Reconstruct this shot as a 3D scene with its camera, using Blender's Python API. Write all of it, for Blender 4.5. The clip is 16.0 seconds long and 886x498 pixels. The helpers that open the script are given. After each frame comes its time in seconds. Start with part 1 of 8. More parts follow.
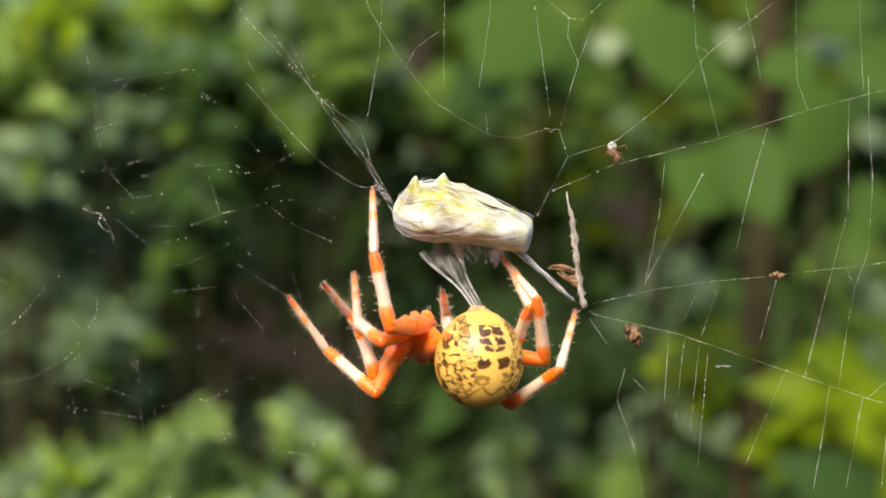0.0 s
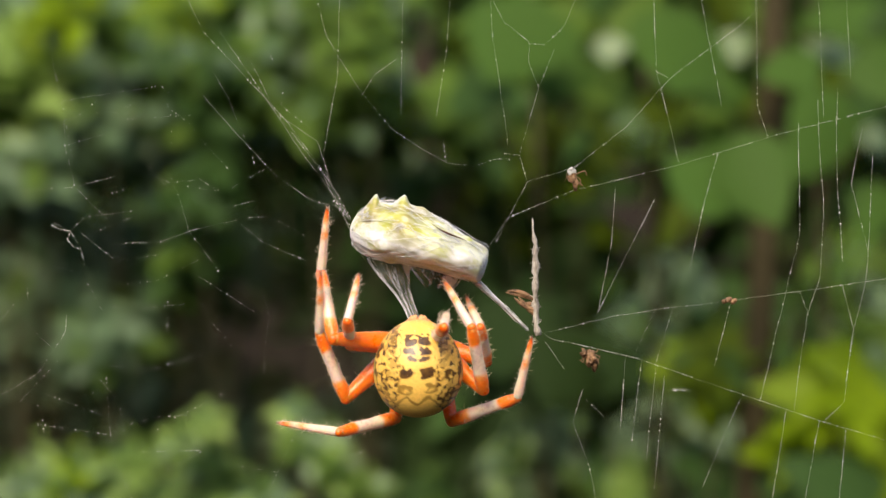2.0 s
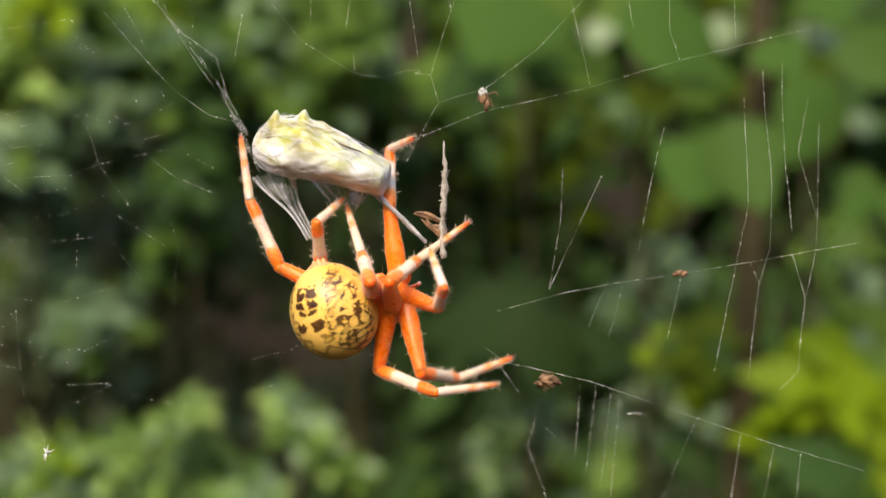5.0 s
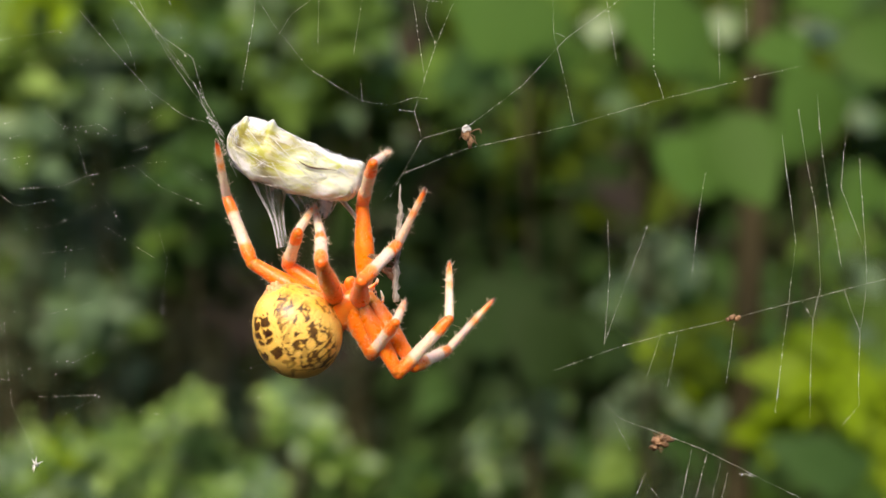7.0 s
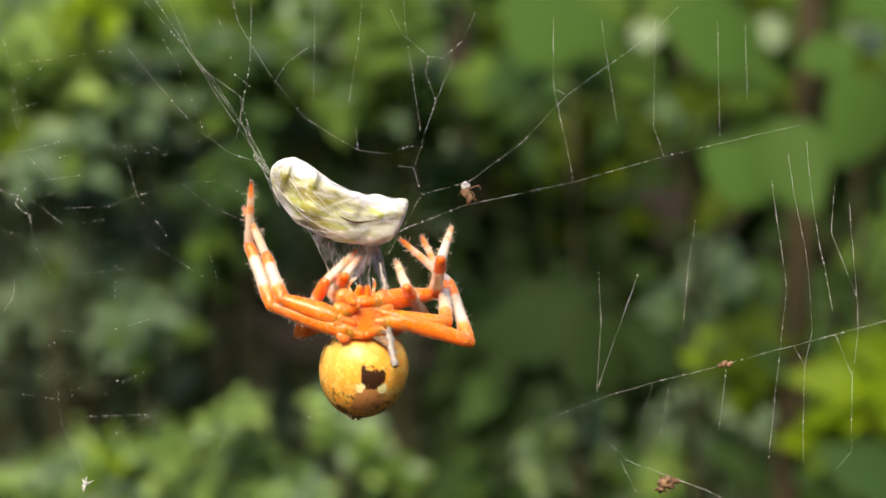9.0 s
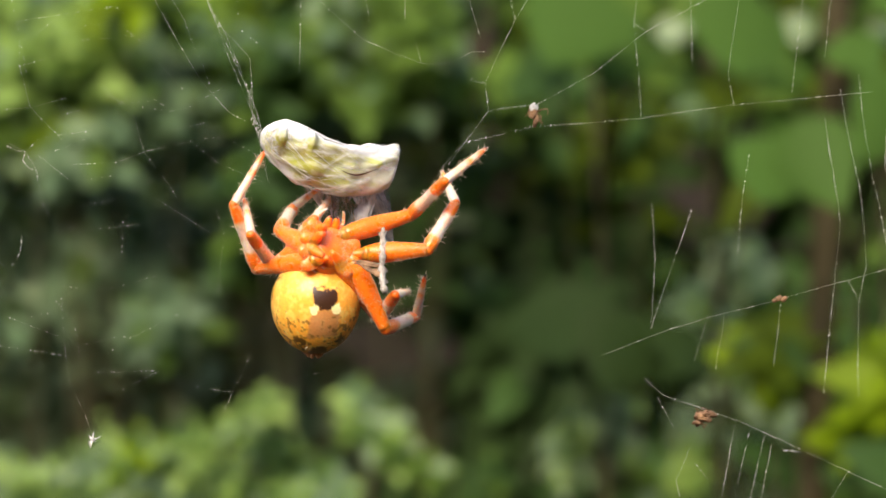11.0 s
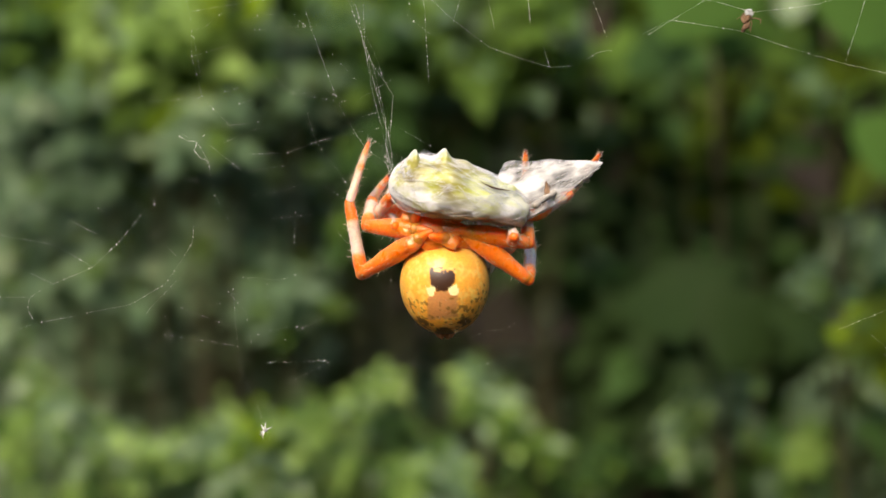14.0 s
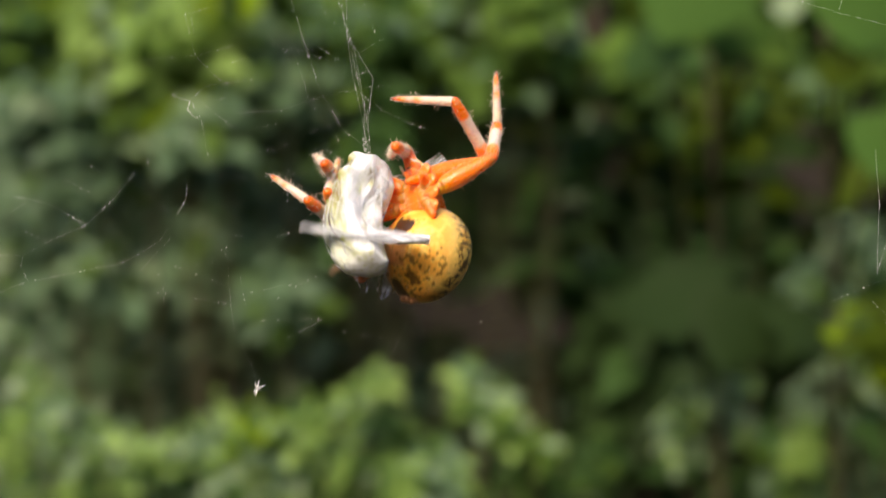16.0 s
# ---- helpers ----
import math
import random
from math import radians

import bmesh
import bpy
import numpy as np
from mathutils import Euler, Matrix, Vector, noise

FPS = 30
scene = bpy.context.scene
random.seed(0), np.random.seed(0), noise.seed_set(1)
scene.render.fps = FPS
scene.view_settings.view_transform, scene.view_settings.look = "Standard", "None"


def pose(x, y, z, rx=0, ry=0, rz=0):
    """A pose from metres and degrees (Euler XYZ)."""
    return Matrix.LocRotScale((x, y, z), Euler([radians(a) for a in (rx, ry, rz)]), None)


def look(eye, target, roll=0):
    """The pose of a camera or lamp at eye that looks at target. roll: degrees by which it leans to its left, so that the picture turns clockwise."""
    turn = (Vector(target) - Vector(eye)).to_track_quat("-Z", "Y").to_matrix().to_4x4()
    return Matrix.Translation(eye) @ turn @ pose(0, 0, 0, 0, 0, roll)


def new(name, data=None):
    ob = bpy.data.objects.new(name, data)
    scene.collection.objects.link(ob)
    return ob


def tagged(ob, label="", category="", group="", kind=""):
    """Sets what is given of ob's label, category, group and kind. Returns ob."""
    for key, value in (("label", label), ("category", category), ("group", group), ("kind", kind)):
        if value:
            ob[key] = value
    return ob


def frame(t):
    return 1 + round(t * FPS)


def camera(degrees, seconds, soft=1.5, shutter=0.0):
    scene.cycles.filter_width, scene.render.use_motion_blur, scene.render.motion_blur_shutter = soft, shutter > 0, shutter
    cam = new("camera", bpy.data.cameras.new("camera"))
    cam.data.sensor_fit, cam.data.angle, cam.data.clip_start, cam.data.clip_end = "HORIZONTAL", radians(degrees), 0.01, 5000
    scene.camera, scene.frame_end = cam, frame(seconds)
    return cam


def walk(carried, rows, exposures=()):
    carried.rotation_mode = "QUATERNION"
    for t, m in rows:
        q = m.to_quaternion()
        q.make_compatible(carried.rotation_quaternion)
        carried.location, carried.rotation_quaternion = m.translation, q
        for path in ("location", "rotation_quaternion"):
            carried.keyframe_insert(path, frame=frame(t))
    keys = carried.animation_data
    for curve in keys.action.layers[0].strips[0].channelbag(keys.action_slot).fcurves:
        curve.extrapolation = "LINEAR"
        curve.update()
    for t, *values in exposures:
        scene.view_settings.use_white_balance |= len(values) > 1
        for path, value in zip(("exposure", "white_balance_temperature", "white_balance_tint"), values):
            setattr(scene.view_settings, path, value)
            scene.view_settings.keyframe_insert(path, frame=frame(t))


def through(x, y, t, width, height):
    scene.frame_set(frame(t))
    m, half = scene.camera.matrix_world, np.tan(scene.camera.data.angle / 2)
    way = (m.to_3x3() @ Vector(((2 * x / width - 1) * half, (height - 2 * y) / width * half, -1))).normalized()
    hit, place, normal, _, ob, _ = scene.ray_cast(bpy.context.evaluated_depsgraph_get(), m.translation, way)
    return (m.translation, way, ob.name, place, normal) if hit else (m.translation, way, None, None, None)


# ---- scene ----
cam = camera(30, 16.0, soft=1.5, shutter=0.5)
cam.data.dof.use_dof = True
cam.data.dof.focus_distance = 0.25
cam.data.dof.aperture_fstop = 15.5
walk(cam, [
    (0, pose(0, 0, 1.3, 90, 0, 0)),
    (0.5, pose(0, 0, 1.3, 90.078, 0, 0.059)),
    (1, pose(0, 0, 1.3, 90.137, 0, 0.098)),
    (1.5, pose(0, 0, 1.3, 90.157, 0, 0.117)),
    (2, pose(0, 0, 1.3, 90.098, 0, 0.117)),
    (2.5, pose(0, 0, 1.3, 90.157, 0, 0.078)),
    (3, pose(0, 0, 1.3, 90.137, 0, 0.098)),
    (3.5, pose(0, 0, 1.3, 90.157, 0, 0.098)),
    (4, pose(0, 0, 1.3, 90.039, 0, -0.059)),
    (4.5, pose(0, 0, 1.3, 89.804, 0, -0.235)),
    (5, pose(0, 0, 1.3, 89.589, 0, -0.294)),
    (5.2, pose(0, 0, 1.3, 89.608, 0, -0.352)),
    (7.3, pose(0, 0, 1.3, 89.413, 0, -0.235)),
    (7.5, pose(0, 0, 1.3, 89.471, 0, 0.039)),
    (8, pose(0, 0, 1.3, 89.51, 0, 0.627)),
    (8.5, pose(0, 0, 1.3, 89.51, 0, 0.94)),
    (9, pose(0, 0, 1.3, 89.648, 0, 1.332)),
    (9.2, pose(0, 0, 1.3, 89.706, 0, 1.41)),
    (11.3, pose(0, 0, 1.3, 89.452, 0, 2.644)),
    (11.5, pose(0, 0, 1.3, 89.354, 0, 3.035)),
    (12, pose(0, 0, 1.3, 89.178, 0, 4.014)),
    (12.5, pose(0, 0, 1.3, 89.158, 0, 5.033)),
    (13, pose(0, 0, 1.3, 89.021, 0, 5.561)),
    (13.5, pose(0, 0, 1.3, 88.903, 0, 6.168)),
    (14, pose(0, 0, 1.3, 88.786, 0, 6.227)),
    (14.5, pose(0, 0, 1.3, 88.747, 0, 6.227)),
    (15, pose(0, 0, 1.3, 88.708, 0, 6.423)),
    (15.5, pose(0, 0, 1.3, 88.668, 0, 6.521)),
    (16, pose(0, 0, 1.3, 88.766, 0, 6.07)),
], [(0, 1.6, 7700, 13), (1, 1.41, 7700, 13), (3, 1.42, 7700, 13), (4.5, 1.53, 7700, 13), (5, 1.49, 7700, 13), (7.5, 1.53, 7700, 13), (9, 1.57, 7700, 13), (11.5, 1.65, 7700, 13), (12, 1.61, 7700, 13), (12.5, 1.4, 7700, 13), (13.5, 1.37, 7700, 13), (14.5, 1.43, 7700, 13), (16, 1.36, 7700, 13)])

WEB = Vector((0, 0.25, 1.3))      # the web hangs here, a hand's width before the lens
MM = 0.001

# ---- light ----
SUN_ELEVATION, SUN_TURN = 40, -163   # degrees; the sun stands high behind the lens
world = bpy.data.worlds.new("daylight")
scene.world = world
world.use_nodes = True
sky = world.node_tree.nodes.new("ShaderNodeTexSky")
sky.sky_type, sky.sun_disc = "NISHITA", False
sky.sun_elevation, sky.sun_rotation = radians(SUN_ELEVATION), radians(SUN_TURN)
world.node_tree.links.new(sky.outputs[0], world.node_tree.nodes["Background"].inputs[0])
world.node_tree.nodes["Background"].inputs[1].default_value = 0.15
sun = new("sun", bpy.data.lights.new("sun", "SUN"))
sun.data.energy, sun.data.angle, sun.data.color = 1.95, radians(30), (1.0, 0.93, 0.80)
sun_way = Vector((math.sin(radians(SUN_TURN)) * math.cos(radians(SUN_ELEVATION)),
                  math.cos(radians(SUN_TURN)) * math.cos(radians(SUN_ELEVATION)), math.sin(radians(SUN_ELEVATION))))
sun.matrix_world = look(sun_way * 20, (0, 0, 0))


# ---- materials ----
def shader(name):
    m = bpy.data.materials.new(name)
    m.use_nodes = True
    nt = m.node_tree
    return m, nt, nt.nodes, nt.links, nt.nodes["Principled BSDF"]


def ramp(nodes, stops, smooth="LINEAR"):
    r = nodes.new("ShaderNodeValToRGB")
    r.color_ramp.interpolation = smooth
    e = r.color_ramp.elements
    while len(e) < len(stops):
        e.new(0.5)
    for k, (p, c) in enumerate(stops):
        e[k].position, e[k].color = p, (*c, 1)
    return r


def noise_tex(nodes, links, scale, detail=4, coords="Object", stretch=None):
    tc = nodes.new("ShaderNodeTexCoord")
    n = nodes.new("ShaderNodeTexNoise")
    n.inputs["Scale"].default_value, n.inputs["Detail"].default_value = scale, detail
    src = tc.outputs[coords]
    if stretch:
        mp = nodes.new("ShaderNodeMapping")
        mp.inputs["Scale"].default_value = stretch
        links.new(src, mp.inputs[0])
        src = mp.outputs[0]
    links.new(src, n.inputs["Vector"])
    return n


def bumped(nodes, links, bsdf, tex, strength, distance):
    b = nodes.new("ShaderNodeBump")
    b.inputs["Strength"].default_value, b.inputs["Distance"].default_value = strength, distance
    links.new(tex.outputs[0], b.inputs["Height"])
    links.new(b.outputs[0], bsdf.inputs["Normal"])


def rough_material(name, dark, light, scale, rough=0.8, bump=0.4, distance=0.01, fine=6.0, stretch=None, shine=0.4):
    m, nt, nodes, links, bsdf = shader(name)
    a = noise_tex(nodes, links, scale, 6, stretch=stretch)
    b = noise_tex(nodes, links, scale * fine, 4, stretch=stretch)
    mix = nodes.new("ShaderNodeMath")
    mix.operation = "MULTIPLY_ADD"
    mix.inputs[1].default_value = 0.45
    links.new(b.outputs[0], mix.inputs[0])
    half = nodes.new("ShaderNodeMath")
    half.operation = "MULTIPLY"
    half.inputs[1].default_value = 0.55
    links.new(a.outputs[0], half.inputs[0])
    links.new(half.outputs[0], mix.inputs[2])
    r = ramp(nodes, [(0.35, dark), (0.66, light)])
    links.new(mix.outputs[0], r.inputs[0])
    links.new(r.outputs[0], bsdf.inputs["Base Color"])
    bsdf.inputs["Roughness"].default_value = rough
    bsdf.inputs["Specular IOR Level"].default_value = shine
    bumped(nodes, links, bsdf, mix, bump, distance)
    return m


def leaf_material(name, dark, light, shine=0.06, through=0.42):
    m, nt, nodes, links, bsdf = shader(name)
    geo = nodes.new("ShaderNodeNewGeometry")
    tex = noise_tex(nodes, links, 30, 3)
    add = nodes.new("ShaderNodeMath")
    add.operation = "MULTIPLY_ADD"
    add.inputs[1].default_value = 0.35
    links.new(tex.outputs[0], add.inputs[0])
    sc = nodes.new("ShaderNodeMath")
    sc.operation = "MULTIPLY"
    sc.inputs[1].default_value = 0.65
    links.new(geo.outputs["Random Per Island"], sc.inputs[0])
    links.new(sc.outputs[0], add.inputs[2])
    r = ramp(nodes, [(0.0, [a * .8 + b * .2 for a, b in zip(dark, light)]), (1.0, [a * .2 + b * .8 for a, b in zip(dark, light)])])
    links.new(add.outputs[0], r.inputs[0])
    links.new(r.outputs[0], bsdf.inputs["Base Color"])
    bsdf.inputs["Roughness"].default_value = 0.5
    bsdf.inputs["Specular IOR Level"].default_value = shine
    tr = nodes.new("ShaderNodeBsdfTranslucent")
    links.new(r.outputs[0], tr.inputs[0])
    mx = nodes.new("ShaderNodeMixShader")
    mx.inputs[0].default_value = through
    links.new(bsdf.outputs[0], mx.inputs[1])
    links.new(tr.outputs[0], mx.inputs[2])
    links.new(mx.outputs[0], nodes["Material Output"].inputs["Surface"])
    bumped(nodes, links, bsdf, tex, 0.3, 0.004)
    return m


def band_material(name, stops, rough=0.27, speckle=0.04):
    """Colour bands along the length of a leg piece, with speckle and fine relief."""
    m, nt, nodes, links, bsdf = shader(name)
    tc = nodes.new("ShaderNodeTexCoord")
    sep = nodes.new("ShaderNodeSeparateXYZ")
    links.new(tc.outputs["Generated"], sep.inputs[0])
    tex = noise_tex(nodes, links, 900, 3)
    wob = nodes.new("ShaderNodeMath")
    wob.operation = "MULTIPLY_ADD"
    wob.inputs[1].default_value = 0.06
    links.new(tex.outputs[0], wob.inputs[0])
    links.new(sep.outputs[2], wob.inputs[2])
    r = ramp(nodes, stops)
    links.new(wob.outputs[0], r.inputs[0])
    fine = noise_tex(nodes, links, 2200, 6)
    fr = ramp(nodes, [(0.32, (1 - speckle * 4, 1 - speckle * 5, 1 - speckle * 5)), (0.5, (1 - speckle,) * 3), (0.7, (1.0,) * 3)])
    links.new(fine.outputs[0], fr.inputs[0])
    mx = nodes.new("ShaderNodeMix")
    mx.data_type, mx.blend_type = "RGBA", "MULTIPLY"
    mx.inputs[0].default_value = 1.0
    links.new(r.outputs[0], mx.inputs[6])
    links.new(fr.outputs[0], mx.inputs[7])
    links.new(mx.outputs[2], bsdf.inputs["Base Color"])
    gloss = ramp(nodes, [(0.35, (rough + .3,) * 3), (0.65, (rough - .04,) * 3)])
    links.new(tex.outputs[0], gloss.inputs[0])
    links.new(gloss.outputs[0], bsdf.inputs["Roughness"])
    bsdf.inputs["Specular IOR Level"].default_value = 0.7
    bsdf.inputs["Subsurface Weight"].default_value = 0.85
    bsdf.inputs["Subsurface Radius"].default_value = (1.0, 0.5, 0.25)
    bsdf.inputs["Subsurface Scale"].default_value = 0.0011
    bsdf.inputs["Sheen Weight"].default_value = 0.2
    bsdf.inputs["Sheen Roughness"].default_value = 0.4
    bsdf.inputs["Sheen Tint"].default_value = (1.0, 0.82, 0.72, 1)
    bumped(nodes, links, bsdf, fine, 0.3, 0.0002)
    return m


ORANGE, DEEP, CREAM, PEACH = (1.0, 0.215, 0.008), (0.98, 0.155, 0.006), (0.78, 0.62, 0.52), (0.92, 0.33, 0.08)
FEMUR = band_material("orange femur", [(0.0, DEEP), (0.25, ORANGE), (0.8, ORANGE), (1.0, DEEP)])
TIBIA = band_material("banded tibia", [(0.0, DEEP), (0.25, ORANGE), (0.32, PEACH), (0.38, CREAM), (0.72, CREAM), (0.77, ORANGE), (1.0, DEEP)])
TARSUS = band_material("banded tarsus", [(0.0, CREAM), (0.5, CREAM), (0.62, PEACH), (0.72, CREAM), (0.82, PEACH), (0.93, DEEP), (1.0, (0.06, 0.02, 0.015))])
HEAD = rough_material("orange carapace", (0.98, 0.175, 0.008), (1.0, 0.26, 0.02), 800, 0.30, 0.3, 0.0003, shine=0.8)
skin = HEAD.node_tree.nodes["Principled BSDF"]
skin.inputs["Subsurface Weight"].default_value = 0.85
skin.inputs["Subsurface Radius"].default_value = (1.0, 0.4, 0.15)
skin.inputs["Subsurface Scale"].default_value = 0.0011
skin.inputs["Sheen Weight"].default_value = 0.2
skin.inputs["Sheen Tint"].default_value = (1.0, 0.82, 0.72, 1)
ROSY = rough_material("rosy brown skin", (0.55, 0.22, 0.10), (0.85, 0.42, 0.20), 900, 0.4, 0.4, 0.0003)
HAIR = rough_material("pale bristle", (0.66, 0.50, 0.36), (0.88, 0.76, 0.62), 900, 0.5, 0.1, 0.0001)
FANG = rough_material("dark fang", (0.03, 0.012, 0.008), (0.09, 0.03, 0.015), 900, 0.3, 0.1, 0.0001)
TWIG = rough_material("weathered stem", (0.12, 0.10, 0.085), (0.55, 0.51, 0.46), 700, 0.9, 0.7, 0.0003, stretch=(1, 1, 0.3))
HUSK = rough_material("dry brown husk", (0.045, 0.022, 0.012), (0.30, 0.17, 0.09), 600, 0.7, 0.5, 0.0002)
WHITE = rough_material("white silk", (0.5, 0.51, 0.54), (0.74, 0.74, 0.73), 700, 0.5, 0.2, 0.0001)
FRESH = rough_material("fresh silk", (0.60, 0.66, 0.74), (0.82, 0.86, 0.90), 700, 0.35, 0.2, 0.0001, shine=0.7)
GREYWING = rough_material("pale wing", (0.22, 0.23, 0.23), (0.52, 0.54, 0.53), 700, 0.35, 0.2, 0.0001)
BARK = rough_material("grey-brown bark", (0.020, 0.016, 0.011), (0.040, 0.032, 0.023), 9, 0.9, 0.8, 0.01, stretch=(1, 1, 0.25), shine=0.05)
REDBARK = rough_material("reddish-brown bark", (0.022, 0.019, 0.010), (0.052, 0.044, 0.024), 9, 0.9, 0.8, 0.01, stretch=(1, 1, 0.25), shine=0.05)
STEM = rough_material("green-brown stem", (0.035, 0.034, 0.018), (0.09, 0.082, 0.045), 30, 0.8, 0.5, 0.004, shine=0.05)
SOIL = rough_material("leaf litter", (0.014, 0.012, 0.007), (0.05, 0.042, 0.022), 6, 0.95, 0.8, 0.03, shine=0.05)
# the woodland's shade is painted in as a near-black base colour
WOODS = rough_material("woodland with shade painted in", (0.018, 0.015, 0.013), (0.027, 0.022, 0.019), 1.2, 0.95, 0.6, 0.1, shine=0.05)
LEAVES = {
    "green": leaf_material("green leaf", (0.049, 0.096, 0.016), (0.113, 0.203, 0.034)),
    "fresh": leaf_material("fresh green leaf", (0.085, 0.164, 0.031), (0.258, 0.398, 0.100)),
    "lime": leaf_material("yellow-green leaf", (0.100, 0.170, 0.005), (0.175, 0.275, 0.012)),
    # sky glints painted in as a pale tint, besides the real gloss
    "pale": leaf_material("glossy leaf with painted sky glint", (0.097, 0.164, 0.066), (0.293, 0.418, 0.224), 0.5),
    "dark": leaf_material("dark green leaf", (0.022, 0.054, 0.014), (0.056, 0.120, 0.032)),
    # haze put into the leaf colour as a grey-green cast
    "sage": leaf_material("haze-painted grey-green leaf", (0.064, 0.118, 0.058), (0.150, 0.250, 0.128), 0.3),
    # a lighter leaf that paints in sunlit highlights
    "sunny": leaf_material("green leaf painted sunlit", (0.16, 0.28, 0.06), (0.38, 0.55, 0.17)),
    "gold": leaf_material("golden green leaf", (0.12, 0.195, 0.012), (0.22, 0.33, 0.032)),
    # shade within the foliage, painted in as a very dark leaf
    "deep": leaf_material("shade-painted deep green leaf", (0.017, 0.034, 0.010), (0.030, 0.058, 0.017)),
    "olive": leaf_material("olive leaf", (0.035, 0.060, 0.004), (0.067, 0.105, 0.008)),
    "leafy": leaf_material("broad green leaf", (0.044, 0.100, 0.018), (0.066, 0.140, 0.028)),
}


def silk_material():
    m, nt, nodes, links, bsdf = shader("spider silk")
    tex = noise_tex(nodes, links, 900, 2)
    r = ramp(nodes, [(0.3, (0.45, 0.47, 0.44)), (0.65, (0.9, 0.9, 0.86))])
    links.new(tex.outputs[0], r.inputs[0])
    links.new(r.outputs[0], bsdf.inputs["Base Color"])
    bsdf.inputs["Roughness"].default_value = 0.3
    bsdf.inputs["Specular IOR Level"].default_value = 0.8
    return m


SILK = silk_material()


def wrap_material():
    """Silk-wrapped insect: yellow-green skin with brown seams under streaks of white silk that run along it."""
    m, nt, nodes, links, bsdf = shader("silk over green skin")
    a = noise_tex(nodes, links, 230, 8, stretch=(0.30, 1, 1))
    b = noise_tex(nodes, links, 1500, 5, stretch=(0.12, 1, 1))
    big = noise_tex(nodes, links, 170, 4, stretch=(0.5, 1, 1))
    skin = ramp(nodes, [(0.34, (0.12, 0.08, 0.035)), (0.41, (0.32, 0.30, 0.07)), (0.54, (0.44, 0.48, 0.09)), (0.7, (0.55, 0.58, 0.20))])
    links.new(big.outputs[0], skin.inputs[0])
    add = nodes.new("ShaderNodeMath")
    add.operation = "MULTIPLY_ADD"
    add.inputs[1].default_value = 0.42
    links.new(b.outputs[0], add.inputs[0])
    sc = nodes.new("ShaderNodeMath")
    sc.operation = "MULTIPLY"
    sc.inputs[1].default_value = 0.62
    links.new(a.outputs[0], sc.inputs[0])
    links.new(sc.outputs[0], add.inputs[2])
    cover = ramp(nodes, [(0.41, (0.06,) * 3), (0.47, (0.40,) * 3), (0.53, (0.85,) * 3), (0.60, (1.0,) * 3)])
    links.new(add.outputs[0], cover.inputs[0])
    mx = nodes.new("ShaderNodeMix")
    mx.data_type = "RGBA"
    # the streaks only fray the edge of what the silk leaves bare; brown seams run through the skin
    thick = nodes.new("ShaderNodeAttribute")
    thick.attribute_name = "silk"
    both = nodes.new("ShaderNodeMath")
    both.operation = "MULTIPLY_ADD"
    both.use_clamp = True
    both.inputs[1].default_value = 0.75
    links.new(cover.outputs[0], both.inputs[0])
    shift = nodes.new("ShaderNodeMath")
    shift.operation = "MULTIPLY_ADD"
    shift.inputs[1].default_value = 1.0
    shift.inputs[2].default_value = -0.48
    links.new(thick.outputs["Fac"], shift.inputs[0])
    links.new(shift.outputs[0], both.inputs[2])
    links.new(both.outputs[0], mx.inputs[0])
    links.new(skin.outputs[0], mx.inputs[6])
    mx.inputs[7].default_value = (0.67, 0.67, 0.69, 1)
    links.new(mx.outputs[2], bsdf.inputs["Base Color"])
    bsdf.inputs["Roughness"].default_value = 0.4
    bumped(nodes, links, bsdf, add, 0.35, 0.0004)
    return m


WRAP = wrap_material()


def gauze_material():
    """Loose silk sheet: strands with gaps that let the light through."""
    m, nt, nodes, links, bsdf = shader("loose silk sheet")
    a = noise_tex(nodes, links, 420, 7, stretch=(0.45, 1, 1))
    r = ramp(nodes, [(0.36, (0.34, 0.34, 0.36)), (0.48, (0.55, 0.55, 0.57)), (0.62, (0.78, 0.78, 0.79))])
    links.new(a.outputs[0], r.inputs[0])
    links.new(r.outputs[0], bsdf.inputs["Base Color"])
    al = ramp(nodes, [(0.38, (0.22,) * 3), (0.60, (0.9,) * 3)])
    links.new(a.outputs[0], al.inputs[0])
    links.new(al.outputs[0], bsdf.inputs["Alpha"])
    bsdf.inputs["Roughness"].default_value = 0.4
    bumped(nodes, links, bsdf, a, 0.5, 0.0003)
    return m


GAUZE = gauze_material()


def sheet_material():
    """Fresh silk drawn out lengthways: mostly gaps between fine lines."""
    m, nt, nodes, links, bsdf = shader("drawn silk")
    a = noise_tex(nodes, links, 900, 5, stretch=(1, 1, 0.08))
    b = noise_tex(nodes, links, 240, 3)
    mul = nodes.new("ShaderNodeMath")
    mul.operation = "MULTIPLY"
    links.new(a.outputs[0], mul.inputs[0])
    links.new(b.outputs[0], mul.inputs[1])
    al = ramp(nodes, [(0.19, (0.0,) * 3), (0.27, (0.14,) * 3), (0.37, (0.62,) * 3)])
    links.new(mul.outputs[0], al.inputs[0])
    links.new(al.outputs[0], bsdf.inputs["Alpha"])
    bsdf.inputs["Base Color"].default_value = (0.78, 0.81, 0.84, 1)
    bsdf.inputs["Roughness"].default_value = 0.35
    return m


SHEET = sheet_material()


